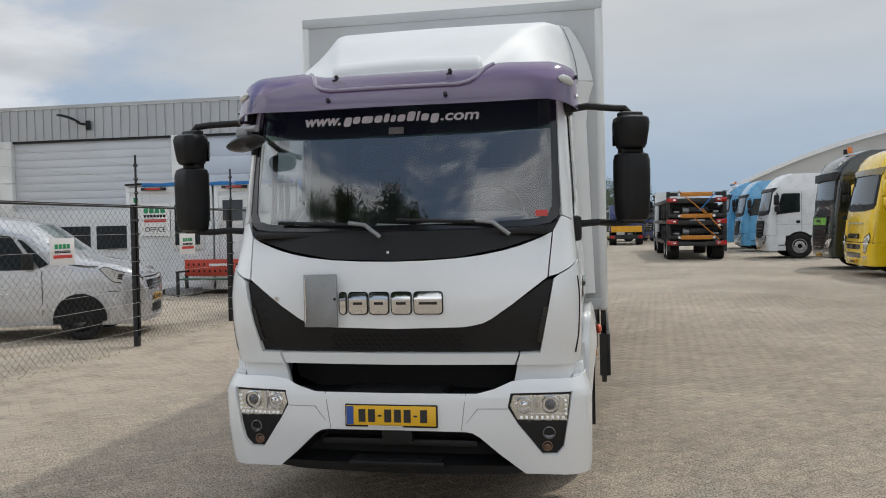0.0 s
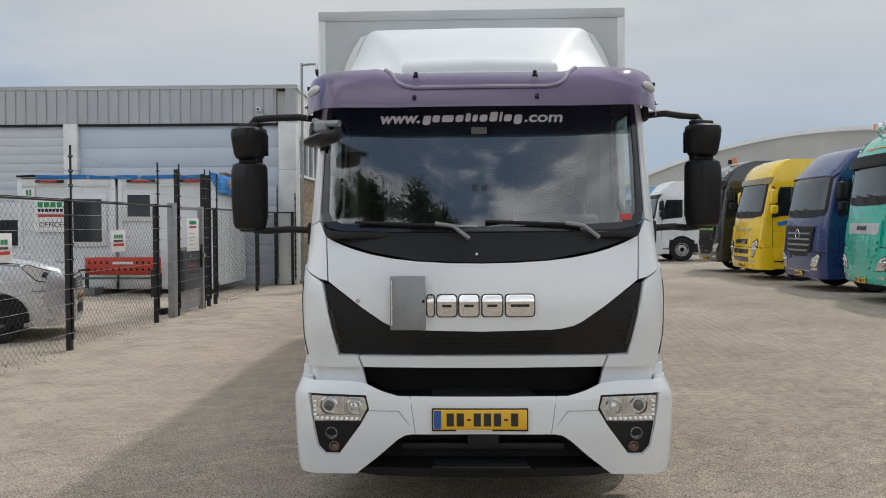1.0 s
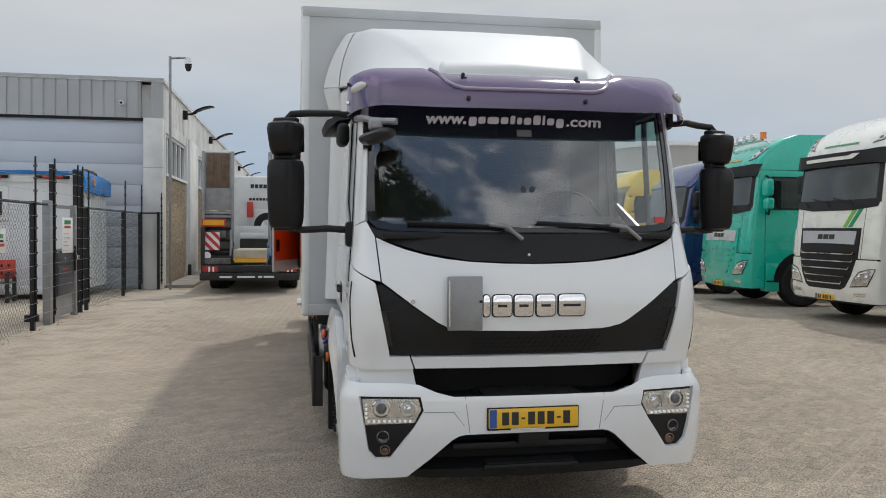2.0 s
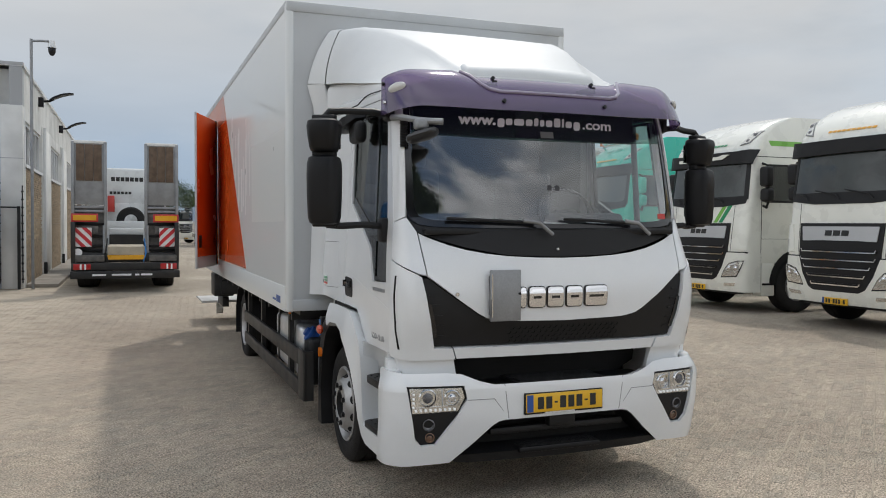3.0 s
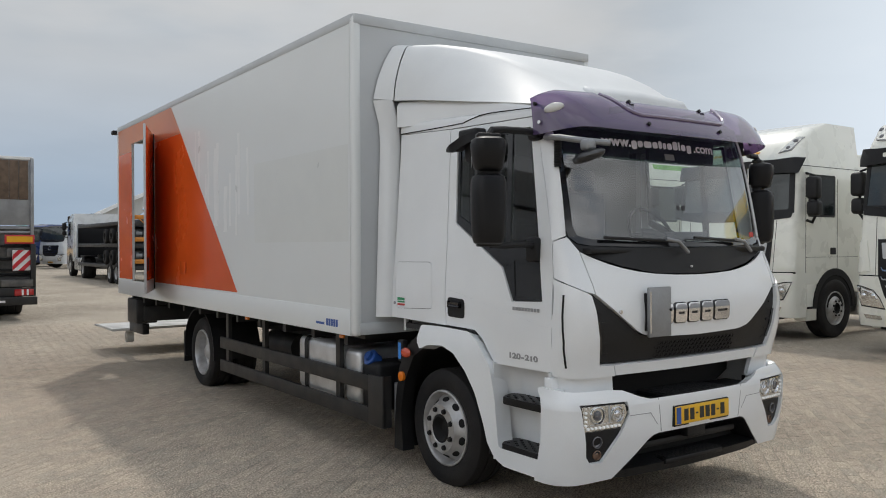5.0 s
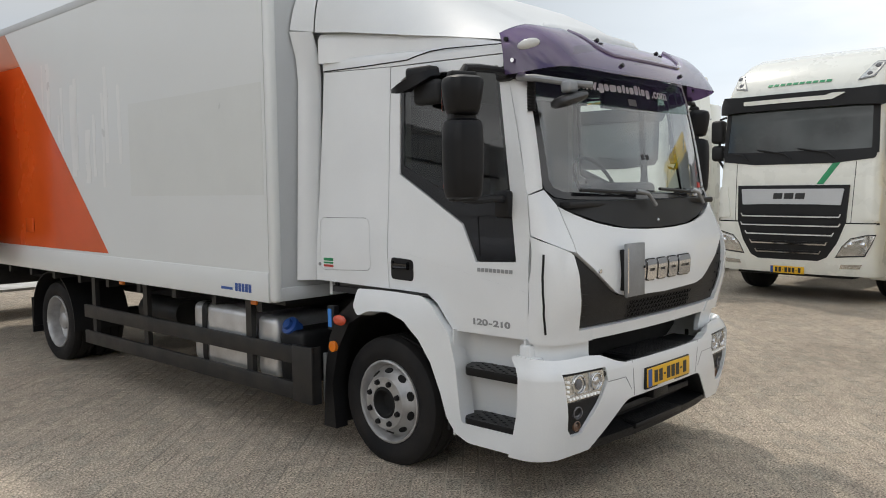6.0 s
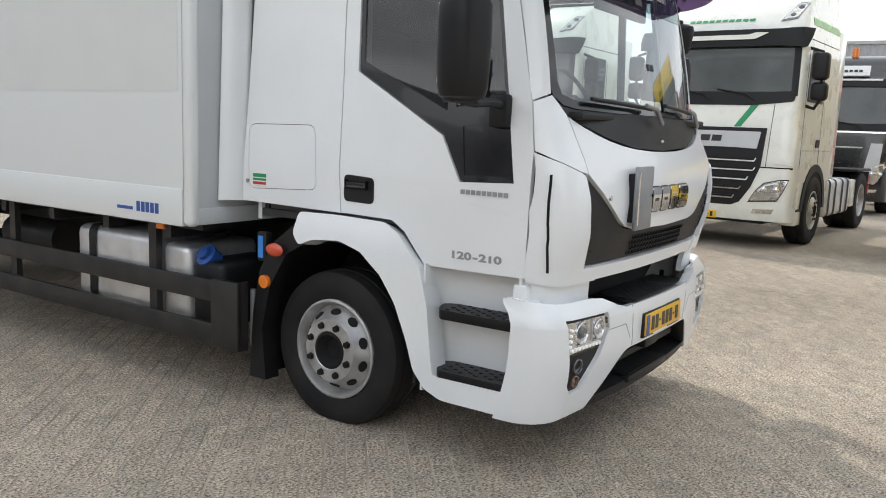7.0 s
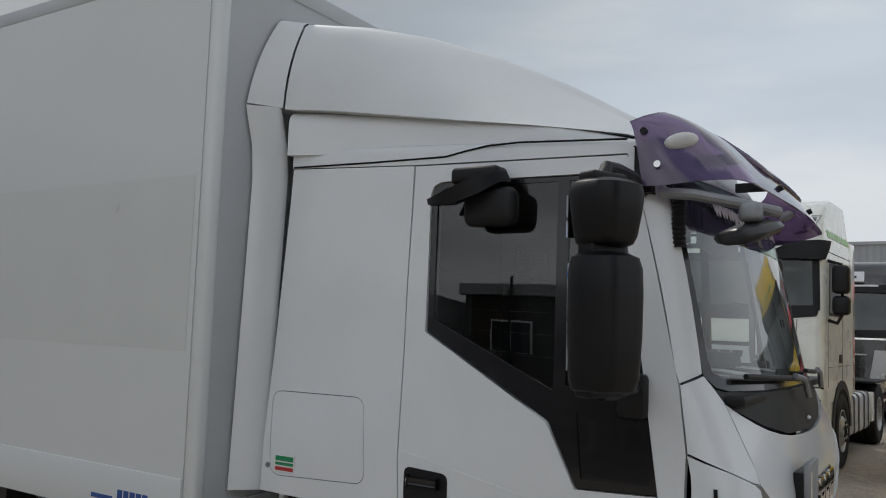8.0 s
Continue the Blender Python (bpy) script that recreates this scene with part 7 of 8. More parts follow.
    if style == "star":
        b = bmesh.new()
        lathe(b, [(0.12, -0.01), (0.135, 0.0), (0.12, 0.012), (0.108, 0.0), (0.12, -0.01)], 20)
        part("badge_ring", b, M_CHROME, grille, m=Matrix.Translation(Vector(face(0, 1.42)) + Vector((0, -0.06, 0))) @ pose(0, 0, 0, 0, 0, 90))
    for sg in (-1, 1):
        cx_, cz_ = sum(a for a, b in S["lamp"]) / len(S["lamp"]), sum(b for a, b in S["lamp"]) / len(S["lamp"])
        part("lamp_bezel", patch([(sg * (cx_ + (a - cx_) * 1.07), cz_ + (b - cz_) * 1.12) for a, b in S["lamp"]], face, 0.030, 0.03, step=0.1), M_BLACK, t)
        lp = part("headlight", patch([(sg * a, b) for a, b in S["lamp"]], face, 0.032, 0.03, step=0.1), M_CHROMEB, t, "clear headlight unit")
        part("lamp_strip", patch([(sg * (cx_ + (a - cx_) * k_), cz_ - 0.10 + (b - cz_ + 0.10) * k_) for a, b in S["lamp"][1:4] for k_ in (0.9,)] + [(sg * (cx_ + (a - cx_) * 0.8), cz_ - 0.10 + (b - cz_ + 0.10) * 0.8) for a, b in reversed(S["lamp"][1:4])], face, 0.036, 0.006, step=0.1, edge=0.001), M_LETTER, lp)
        c = (sum(a for a, b in S["lamp"]) / len(S["lamp"]), sum(b for a, b in S["lamp"]) / len(S["lamp"]))
        for dx in (-0.10, 0.07):
            p = Vector(face(sg * (c[0] + dx), c[1]))
            b = bmesh.new()
            bmesh.ops.create_uvsphere(b, u_segments=12, v_segments=8, radius=0.055)
            part("projector", b, M_CHROME, lp, m=Matrix.Translation(p + Vector((0, -0.0, 0))))
        part("fog_lamp", patch([(sg * 0.76, 0.525), (sg * 1.03, 0.53), (sg * 1.07, 0.60), (sg * 0.78, 0.585)], lambda s, z: wrap(s, z, lambda q: (size(q)[0] - 0.025, 0.06, S["w"] + 0.01, 0.20)), 0.006, 0.02), M_CHROMEB, bump)
        part("air_guide", patch([(sg * a, b) for a, b in ([(0.975, 1.26), (1.25, 1.23), (1.27, 1.735), (1.055, 1.74)] if sp > 1 else [(0.90, 1.02), (1.25, 1.06), (1.27, 1.60), (1.02, 1.62)])], face, 0.024, 0.05, step=0.08, edge=0.02), paint, t)
        if sp > 1:
            part("hood_seam", patch([(sg * 0.885, 1.20), (sg * 0.893, 1.20), (sg * 0.920, 2.10), (sg * 0.912, 2.10)], face, 0.003, 0.004, step=0.2, edge=0.0005), M_DARKHOLE, t)
        if style == "broad":
            roof_unit(face, sg, low, t)
    a, b = S["screen"]
    sc = part("windscreen", patch(rounded([(-1.14, a), (1.14, a), (1.10, b), (-1.10, b)], 0.06), face, 0.006, 0.012, step=0.12, edge=0.002), M_TGLASS, t, "dark reflecting windscreen")
    part("screen_base", patch(rounded([(-1.16, a - 0.10), (-0.6, a - 0.16), (0.6, a - 0.16), (1.16, a - 0.10), (1.19, a + 0.05), (0.8, a + 0.035), (-0.8, a + 0.035), (-1.19, a + 0.05)], 0.03), face, 0.012, 0.02, step=0.12), M_BLACK, t)
    for sg in (-1, 1):
        part("screen_pillar", patch([(sg * 1.11, a - 0.02), (sg * 1.20, a - 0.02), (sg * 1.17, b + 0.03), (sg * 1.08, b + 0.03)], face, 0.0105, 0.02, step=0.08), M_BLACK, t)
    part("panel_gap", patch([(-1.28, sp - 0.012), (1.28, sp - 0.012), (1.28, sp + 0.018), (-1.28, sp + 0.018)], face, 0.010, 0.012, step=0.12, edge=0.001), M_DARKHOLE, t)
    if style == "broad" and stripe:
        part("visor_guide", patch(rounded([(-0.80, 3.02), (0.55, 3.02), (0.74, 3.11), (0.56, 3.115), (0.46, 3.085), (-0.80, 3.085)], 0.02), face, 0.125, 0.05, step=0.12, edge=0.015), paint, t)
    if style == "arrow":
        for z0_, z1_ in ((0.78, 0.92), (0.54, 0.68)):
            part("lower_grille", patch(rounded([(-0.62, z0_), (0.62, z0_), (0.66, z1_), (-0.66, z1_)], 0.05), face, 0.034, 0.02, step=0.12), M_GLOSSB, t)
    for x in (-0.72, -0.02, 0.62):
        part("wiper", tube(bmesh.new(), [tuple(Vector(face(x, a - 0.08)) + Vector((0, -0.035, 0))), tuple(Vector(face(x - 0.10, a + 0.0)) + Vector((0, -0.045, 0))), tuple(Vector(face(x - 0.55, a + 0.075)) + Vector((0, -0.035, 0)))], 0.012, 6), M_BLACK, sc)
    v0, v1 = S["visor"]
    part("sun_visor", patch([(-1.20, v0 - 0.02), (-0.9, v0), (0.9, v0), (1.20, v0 - 0.02), (1.27, v1 + 0.03), (0.9, v1), (-0.9, v1), (-1.27, v1 + 0.03)], face, 0.105 if sp > 1 else 0.055, 0.12 if sp > 1 else 0.07, step=0.12, edge=0.02), visor_m or M_BLACK, t)
    for sg in (-1, 1):
        up, lean = (0.18, 0.0) if sp > 1 else (0.0, 0.10)
        def fl(y, z):
            return (sg * (size(z)[2] + 0.001), y, z)
        part("side_window", patch(rounded([(0.62 - lean, 2.02 + up - lean), (1.40, 2.02 + up), (1.40, 2.74 + up * 0.7), (0.66 + lean, 2.74 + up * 0.7)], 0.04), fl, 0.004, 0.01, sgn=sg, edge=0.002, step=0.3), M_TGLASS, t)
        part("window_seal", patch(rounded([(0.57 - lean, 1.98 + up - lean), (1.44, 1.98 + up), (1.44, 2.78 + up * 0.7), (0.61 + lean, 2.78 + up * 0.7)], 0.04), fl, 0.002, 0.006, sgn=sg, edge=0.001, step=0.3), M_BLACK, t)
        for yy in (0.50, 1.50):
            part("door_seam", patch([(yy, 1.0), (yy + 0.012, 1.0), (yy + 0.012, 2.85), (yy, 2.85)], fl, 0.0015, 0.003, sgn=sg, edge=0.0005, step=0.4), M_DARKHOLE, t)
        part("door_seam", patch([(0.50, 1.45), (2.2, 1.45), (2.2, 1.455), (0.50, 1.455)], fl, 0.0015, 0.003, sgn=sg, edge=0.0005, step=0.4), M_DARKHOLE, t)
        part("door_handle", patch(rounded([(1.28, 1.50), (1.44, 1.50), (1.44, 1.62), (1.28, 1.62)], 0.02), fl, 0.012, 0.02, sgn=sg), M_BLACK, t)
        mi = part("mirror", bx(min(sg * 1.30, sg * 1.52), max(sg * 1.30, sg * 1.52), 0.36, 0.56, 2.28 + up, 2.72 + up * 0.7, 0.06, 4), mirror_m or M_BLACK, t, "door mirror housing")
        part("mirror_housing", bx(min(sg * 1.30, sg * 1.52), max(sg * 1.30, sg * 1.52), 0.38, 0.58, 1.99 + up, 2.25 + up, 0.06, 4), mirror_m or M_BLACK, mi)
        part("mirror_arm", tube(bmesh.new(), [(sg * 1.22, 0.55, 1.92 + up), (sg * 1.35, 0.52, 1.88 + up), (sg * 1.42, 0.50, 2.0 + up), (sg * 1.42, 0.5, 2.3 + up), (sg * 1.40, 0.5, 2.74 + up * 0.7), (sg * 1.2, 0.52, 2.80 + up * 0.7)], 0.025, 8), M_BLACK, mi)
        # fender, steps, tank, rear wheels
        ro = 0.70 if sp > 1 else 0.60
        pts = [(1.42 + ro * math.cos(radians(q)), 0.55 + ro * math.sin(radians(q))) for q in range(0, 181, 12)]
        inn = [(1.42 + 0.58 * math.cos(radians(q)), 0.55 + 0.58 * math.sin(radians(q))) for q in range(180, -1, -12)]
        part("wheel_arch", patch(pts + inn, lambda y, z: (sg * 1.25, y, z), 0.0, 0.12, sgn=sg, step=0.2), M_DARKP, t)
        # near-black half disc on the cab side, shade of the arch as colour
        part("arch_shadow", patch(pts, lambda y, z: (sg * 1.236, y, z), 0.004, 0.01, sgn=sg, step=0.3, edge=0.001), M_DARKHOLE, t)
        part("step_panel", bx(min(sg * 1.0, sg * 1.235), max(sg * 1.0, sg * 1.235), 0.53, 0.86, 0.34, 0.99, 0.02), paint, t)
        part("step_tread", bx(min(sg * 1.02, sg * 1.245), max(sg * 1.02, sg * 1.245), 0.55, 0.84, 0.55, 0.59, 0.005), M_DARKP, t)
        part("rear_panel", bx(min(sg * 1.10, sg * 1.232), max(sg * 1.10, sg * 1.232), 1.98, 2.27, 0.80, 0.99, 0.01), paint, t)
        wheel(t, sg * 1.256, 1.42, 0.53, sg, r=0.53, w=0.32, rim=0.30, hub=hero)
        wheel(t, sg * 1.22, 1.42 + 3.6, 0.53, sg, r=0.53, w=0.56, rim=0.30, steer=False, hub=hero)
        tk = part("fuel_tank", bx(min(sg * 0.55, sg * 1.20), max(sg * 0.55, sg * 1.20), 2.35, 4.15, 0.35, 0.98, 0.08, 3), M_ALU, t, "aluminium tank with straps")
        for y in (2.6, 3.0, 3.5, 3.9):
            part("tank_strap", bx(min(sg * 0.55, sg * 1.206), max(sg * 0.55, sg * 1.206), y, y + 0.05, 0.345, 0.985, 0.08, 3), M_BLACK, tk)
        part("chassis_rail", bx(sg * 0.4 - 0.04, sg * 0.4 + 0.04, 0.6, length, 0.72, 0.98), M_FRAME, t)
        part("rear_fender", bx(min(sg * 0.66, sg * 1.24), max(sg * 0.66, sg * 1.24), 4.45, 5.60, 1.08, 1.13, 0.02), M_BLACK, t)
        part("side_fairing", bx(min(sg * 1.10, sg * 1.20), max(sg * 1.10, sg * 1.20), 2.28, 2.75, 1.0, 3.35 - low, 0.03), paint, t)
        if band:
            part("side_band", patch([(0.75, 3.27 - low), (2.25, 3.27 - low), (2.25, 3.37 - low), (0.70, 3.37 - low)], fl, 0.004, 0.004, sgn=sg, edge=0.001, step=0.4), band, t)
        if sp > 1:
            part("roof_seam", patch([(0.30, 3.045 - low), (2.26, 3.045 - low), (2.26, 3.057 - low), (0.30, 3.057 - low)], fl, 0.0015, 0.003, sgn=sg, edge=0.0005, step=0.4), M_DARKHOLE, t)
            part("side_skirt", bx(min(sg * 1.14, sg * 1.225), max(sg * 1.14, sg * 1.225), 4.20, 4.42, 0.45, 0.95, 0.02), paint, t)
        if side_text:
            part("side_mark", patch([(0.7, 1.62), (1.25, 1.72), (1.20, 1.86), (0.62, 1.72)], fl, 0.004, 0.004, sgn=sg, edge=0.001, step=0.4), side_text, t)
    part("underbody", bx(-0.95, 0.95, 0.35, 2.2, 0.38, 1.0), M_FRAME, t)
    part("cab_back", bx(-1.0, 1.0, 2.27, 2.30, 1.0, 2.75), M_DARKP, t)
    part("fifth_wheel", cyl(bmesh.new(), (0, 4.6, 1.0), (0, 4.6, 1.16), 0.45), M_FRAME, t)
    part("rear_light_bar", bx(-1.15, 1.15, length - 0.05, length, 0.62, 0.80), M_LAMPR, t)
    number_plate(bump, Matrix.Translation(Vector((0.0 if sp > 1 else 0.06, size(0.45)[0] - 0.062, 0.465 if sp > 1 else 0.42))))
    if stripe:
        for k, sm in enumerate(stripe):
            part("front_stripe", patch([(0.38 + k * 0.14, 1.77), (0.48 + k * 0.14, 1.77), (0.72 + k * 0.14, 2.12), (0.62 + k * 0.14, 2.12)], face, 0.006, 0.006, edge=0.001), sm, t)
    if words:
        for k in range(10):
            part("roof_mark", patch([(-0.50 + k * 0.10, 3.30 - low), (-0.425 + k * 0.10, 3.30 - low), (-0.42 + k * 0.10, 3.335 - low), (-0.495 + k * 0.10, 3.335 - low)], face, 0.006, 0.004, edge=0.001), words, t)
    if board:
        nb = part("name_board", patch([(-0.85, 3.10 - low), (0.62, 3.10 - low), (0.62, 3.30 - low), (-0.85, 3.30 - low)], face, 0.10, 0.08, step=0.2), M_LETTER, t, "white roof name board")
        for k in range(7):
            part("board_bar", patch([(-0.2 + k * 0.10, 3.18 - low), (-0.13 + k * 0.10, 3.18 - low), (-0.13 + k * 0.10, 3.23 - low), (-0.2 + k * 0.10, 3.23 - low)], face, 0.104, 0.004, edge=0.001), M_PLATEK, nb)
        part("bright_strip", patch([(-1.15, 1.84), (1.15, 1.84), (1.15, 1.88), (-1.15, 1.88)], face, 0.022, 0.02, step=0.2), M_CHROMEB, t)
        part("visor_strip", patch([(-1.0, 3.0), (0.9, 3.0), (0.9, 3.04), (-1.0, 3.04)], face, 0.07, 0.02, step=0.2), M_LETTER, t)
        part("side_lamp_panel", patch([(0.74, 0.98), (1.04, 1.0), (1.08, 1.62), (0.84, 1.62)], face, 0.036, 0.02, step=0.1), M_SILVP, t)
    if roof_rail:
        rl = part("lamp_bar", tube(bmesh.new(), [(-0.95, 0.86, top - 0.26), (-0.85, 0.66, top - 0.10), (0.85, 0.66, top - 0.10), (0.95, 0.86, top - 0.26)], 0.03), M_CHROME, t)
        for x in (-0.66, -0.3, 0.06, 0.42):
            part("spot_lamp", cyl(bmesh.new(), (x, 0.56, top - 0.01), (x, 0.66, top - 0.01), 0.085, n=16), M_CHROMEB, rl)
        for x in (-0.9, 0.78):
            part("beacon", cyl(bmesh.new(), (x, 0.66, top - 0.08), (x, 0.66, top + 0.08), 0.07, n=14), M_LAMPO, rl)
    if beacon:
        part("beacon", cyl(bmesh.new(), (0.2, 0.95, top - 0.02), (0.2, 0.95, top + 0.18), 0.08, n=14), M_LAMPO, t)
        part("beacon", cyl(bmesh.new(), (-0.3, 0.95, top - 0.02), (-0.3, 0.95, top + 0.14), 0.07, n=14), M_BLACK, t)
    part("roof_hatch", bx(-0.35, 0.35, 1.35, 2.0, top - 0.03, top + 0.03, 0.02), M_BLACK, t)
    part("roof_cap", bx(-0.95, 0.95, 1.25, 2.28, top - 0.08, top + 0.004, 0.03), paint, t)
    return t


def paintm(name, col, metal=0.0):
    return mat(name, col, 0.28, metal, var=0.02, coat=0.9, rvar=0.05)


P_CREAM = paintm("cream_white_paint", (0.82, 0.82, 0.745))
P_TEAL = paintm("teal_paint", (0.004, 0.47, 0.35))
P_BLUE = paintm("dark_blue_paint", (0.018, 0.04, 0.15), 0.1)
P_YELLOW = paintm("yellow_paint", (0.90, 0.60, 0.010))
P_BLACK = paintm("black_truck_paint", (0.012, 0.013, 0.014))
P_DGREY = paintm("dark_green_black_paint", (0.012, 0.018, 0.017))
P_WHITE = paintm("plain_white_paint", (0.68, 0.70, 0.70))
P_LBLUE = paintm("light_blue_paint", (0.10, 0.36, 0.62))
P_RED = paintm("red_truck_paint", (0.55, 0.03, 0.05))
P_GREY = paintm("light_grey_paint", (0.70, 0.72, 0.73))
M_YVISOR = mat("smoked_yellow_visor", (0.20, 0.14, 0.02), 0.15, var=0.04, coat=0.6)
RX = 7.32


def row(y, *a, x=RX, turn=-90, **k):
    return tractor(pose(x, y, 0, 0, 0, turn), *a, **k)


row(2.90, P_YELLOW, "broad", "yellow tractor unit parked at the end of the row", x=6.75, words=M_GREEN, turn=-94)
row(6.78, P_CREAM, "broad", "white tractor unit with green stripe and aluminium tank", x=7.1, turn=-93.7, stripe=(M_GREEN,), band=M_LGREEN, words=M_GREEN)
row(10.42, P_CREAM, "broad", "cream tractor unit with black slatted grille", x=7.32, words=M_YREFL)
row(13.95, P_CREAM, "broad", "white tractor unit with two green stripes", stripe=(M_LGREEN, M_GREEN), band=M_LGREEN, words=M_GREEN)
row(17.95, P_TEAL, "broad", "teal tractor unit with roof lamp bar", slat_m=P_TEAL, header_m=M_ALU, roof_rail=True, grille_m=P_TEAL, words=M_YREFL, turn=-94, mirror_m=P_TEAL)
row(21.53, P_BLUE, "star", "dark blue tractor unit with dark grille", slat_m=M_ZINC, x=7.4, low=0.15, visor_m=P_BLUE)
row(25.75, P_YELLOW, "arrow", "bright yellow tractor unit with dark visor", side_text=M_TARP, hero=False, mirror_m=P_YELLOW, visor_m=M_YVISOR)
row(29.6, P_DGREY, "broad", "black and green tractor unit with beacons", beacon=True, header_m=M_LGREEN, hero=False)
row(38.3, P_GREY, "star", "light grey tractor unit parked apart", x=7.0, low=0.1, slat_m=M_DARKP, hero=False)
row(46.5, P_LBLUE, "star", "light blue tractor unit", hero=False)
row(51.5, P_LBLUE, "broad", "light blue tractor unit with crane", hero=False, roof_rail=True)
row(6.42, P_BLACK, "arrow", "black tractor unit with orange beacon", x=15.3, beacon=True, board=True, group="trucks at the far side")
row(4.45, P_RED, "arrow", "red tractor unit beside the far hall", x=21.0, group="trucks at the far side", hero=False)
tractor(pose(4.45, 49.8, 0, 0, 0, 178), P_WHITE, "broad", "white tractor unit seen from behind far off", "trucks far off", hero=False, low=0.55)
tractor(pose(4.7, 64.3, 0, 0, 0, -60), P_WHITE, "star", "white and blue tractor unit far off", "trucks far off", hero=False, low=0.75)
tractor(pose(4.0, 70.0, 0, 0, 0, -60), P_BLUE, "star", "blue tractor unit far off", "trucks far off", hero=False, low=0.5)
tractor(pose(0.75, 72.0, 0, 0, 0, -50), P_CREAM, "star", "cream tractor unit far off behind the low loader", "trucks far off", hero=False, low=0.9)
tractor(pose(3.3, 77.0, 0, 0, 0, -60), P_TEAL, "broad", "green tractor unit far off", "trucks far off", hero=False, low=0.6)

# ---- low loader with raised ramps ----
M_PLY = mat("pale_plywood", (0.50, 0.44, 0.34), 0.7, var=0.12, scale=3)


def low_loader(m):
    grime = mat("grimy_steel", (0.085, 0.083, 0.080), 0.6, metal=0.2, var=0.3, scale=6, dirt=(0.17, 0.16, 0.145))
    t = thing("low_loader", m, "low loader trailer with two raised timber ramps", "trailer")
    bumper = part("rear_bumper", bx(-1.24, 1.24, -0.12, 0.02, 0.34, 0.52, 0.01), M_FRAME, t, "black rear bumper with pale bars")
    for x0, x1 in ((-0.32, 0.12), (0.20, 0.30), (0.34, 0.60), (-0.75, -0.45)):
        part("bumper_bar", bx(x0, x1, -0.128, -0.118, 0.405, 0.45), M_LETTER, bumper)
    part("lamp_beam", bx(-1.22, 1.22, -0.05, 0.05, 0.53, 0.72, 0.01), M_FRAME, t)
    for sg in (-1, 1):
        part("tail_lamp", bx(sg * 0.98 - 0.19, sg * 0.98 + 0.19, -0.075, -0.04, 0.55, 0.69, 0.006), M_LAMPR, t)
        ramp = part("ramp", bx(sg * 0.83 - 0.38, sg * 0.83 + 0.38, 0.30, 0.42, 2.12, 3.62, 0.01), M_ZINC, t, "raised steel ramp with timber planks")
        for k in range(3):
            part("plank", bx(sg * 0.83 - 0.29 + k * 0.195, sg * 0.83 - 0.29 + k * 0.195 + 0.185, 0.275, 0.31, 2.70, 3.58, 0.006), M_WOOD, ramp)
        part("ramp_edge", bx(sg * 0.83 - 0.40, sg * 0.83 - 0.33, 0.26, 0.44, 1.2, 3.64, 0.006), M_ZINC, ramp)
        part("ramp_edge", bx(sg * 0.83 + 0.33, sg * 0.83 + 0.40, 0.26, 0.44, 1.2, 3.64, 0.006), M_ZINC, ramp)
        part("ramp_tip", bx(sg * 0.83 - 0.38, sg * 0.83 + 0.38, 0.28, 0.44, 3.60, 3.67, 0.01), M_STRIPEW, ramp)
        part("lower_ramp", bx(sg * 0.83 - 0.34, sg * 0.83 + 0.34, 0.34, 0.44, 0.95, 2.10, 0.01), grime, ramp)
        for z in (0.98, 1.08, 1.32, 1.62, 1.93, 2.03):
            part("ramp_rung", bx(sg * 0.83 - 0.33, sg * 0.83 + 0.33, 0.30, 0.36, z, z + 0.06, 0.006), M_ZINC if z > 1.9 else M_DARKP, ramp)
        part("marker_board", bx(sg * 0.93 - 0.30, sg * 0.93 + 0.30, 0.20, 0.24, 1.70, 1.90, 0.004), M_STRIPER, t, "yellow and red marker board")
        part("marker_centre", bx(sg * 0.93 - 0.26, sg * 0.93 + 0.26, 0.192, 0.20, 1.735, 1.865), M_YREFL, t)
        wb = part("warning_board", bx(sg * 1.0 - 0.23, sg * 1.0 + 0.23, 0.10, 0.12, 1.10, 1.56), M_STRIPEW, t, "red and white striped warning board")
        for k in range(-1, 3):
            a = k * 0.23
            poly = [(a, -0.23), (a + 0.115, -0.23), (a - 0.345, 0.23), (a - 0.46, 0.23)]
            # keep the stripe inside the board
            cl = []
            for i in range(len(poly)):
                p, q = Vector(poly[i]), Vector(poly[(i + 1) % 4])
                for j in range(9):
                    c = p.lerp(q, j / 9)
                    cl.append((min(0.23, max(-0.23, c.x)), c.y))
            keep = []
            for c in cl:
                if not keep or (Vector(c) - Vector(keep[-1])).length > 1e-4:
                    keep.append(c)
            if max(c[0] for c in keep) - min(c[0] for c in keep) > 0.05:
                s2 = sg
                part("board_stripe", prism(bmesh.new(), [(s2 * 1.0 + s2 * c[0] * -1, 1.33 + c[1]) for c in keep], lambda u, v, d: (u, 0.098 - d, v), 0.003), M_STRIPER, wb, smooth=0)
        if sg < 0:
            part("speed_disc", cyl(bmesh.new(), (sg * 1.08, 0.05, 0.96), (sg * 1.08, 0.08, 0.96), 0.10, n=16), M_LETTER, t, "small round white disc")
        for k in range(2):
            part("lamp_stripe", bx(sg * 0.98 - 0.05 + k * 0.10, sg * 0.98 - 0.01 + k * 0.10, -0.079, -0.074, 0.555, 0.685), M_LETTER, t)
        part("grease_box", bx(sg * 0.83 - 0.16, sg * 0.83 + 0.20, 0.22, 0.34, 1.40, 1.60, 0.015), grime, t)
        part("side_beam", bx(sg * 0.83 - 0.30, sg * 0.83 + 0.34, -0.02, 0.16, 0.74, 0.90, 0.015), grime, t)
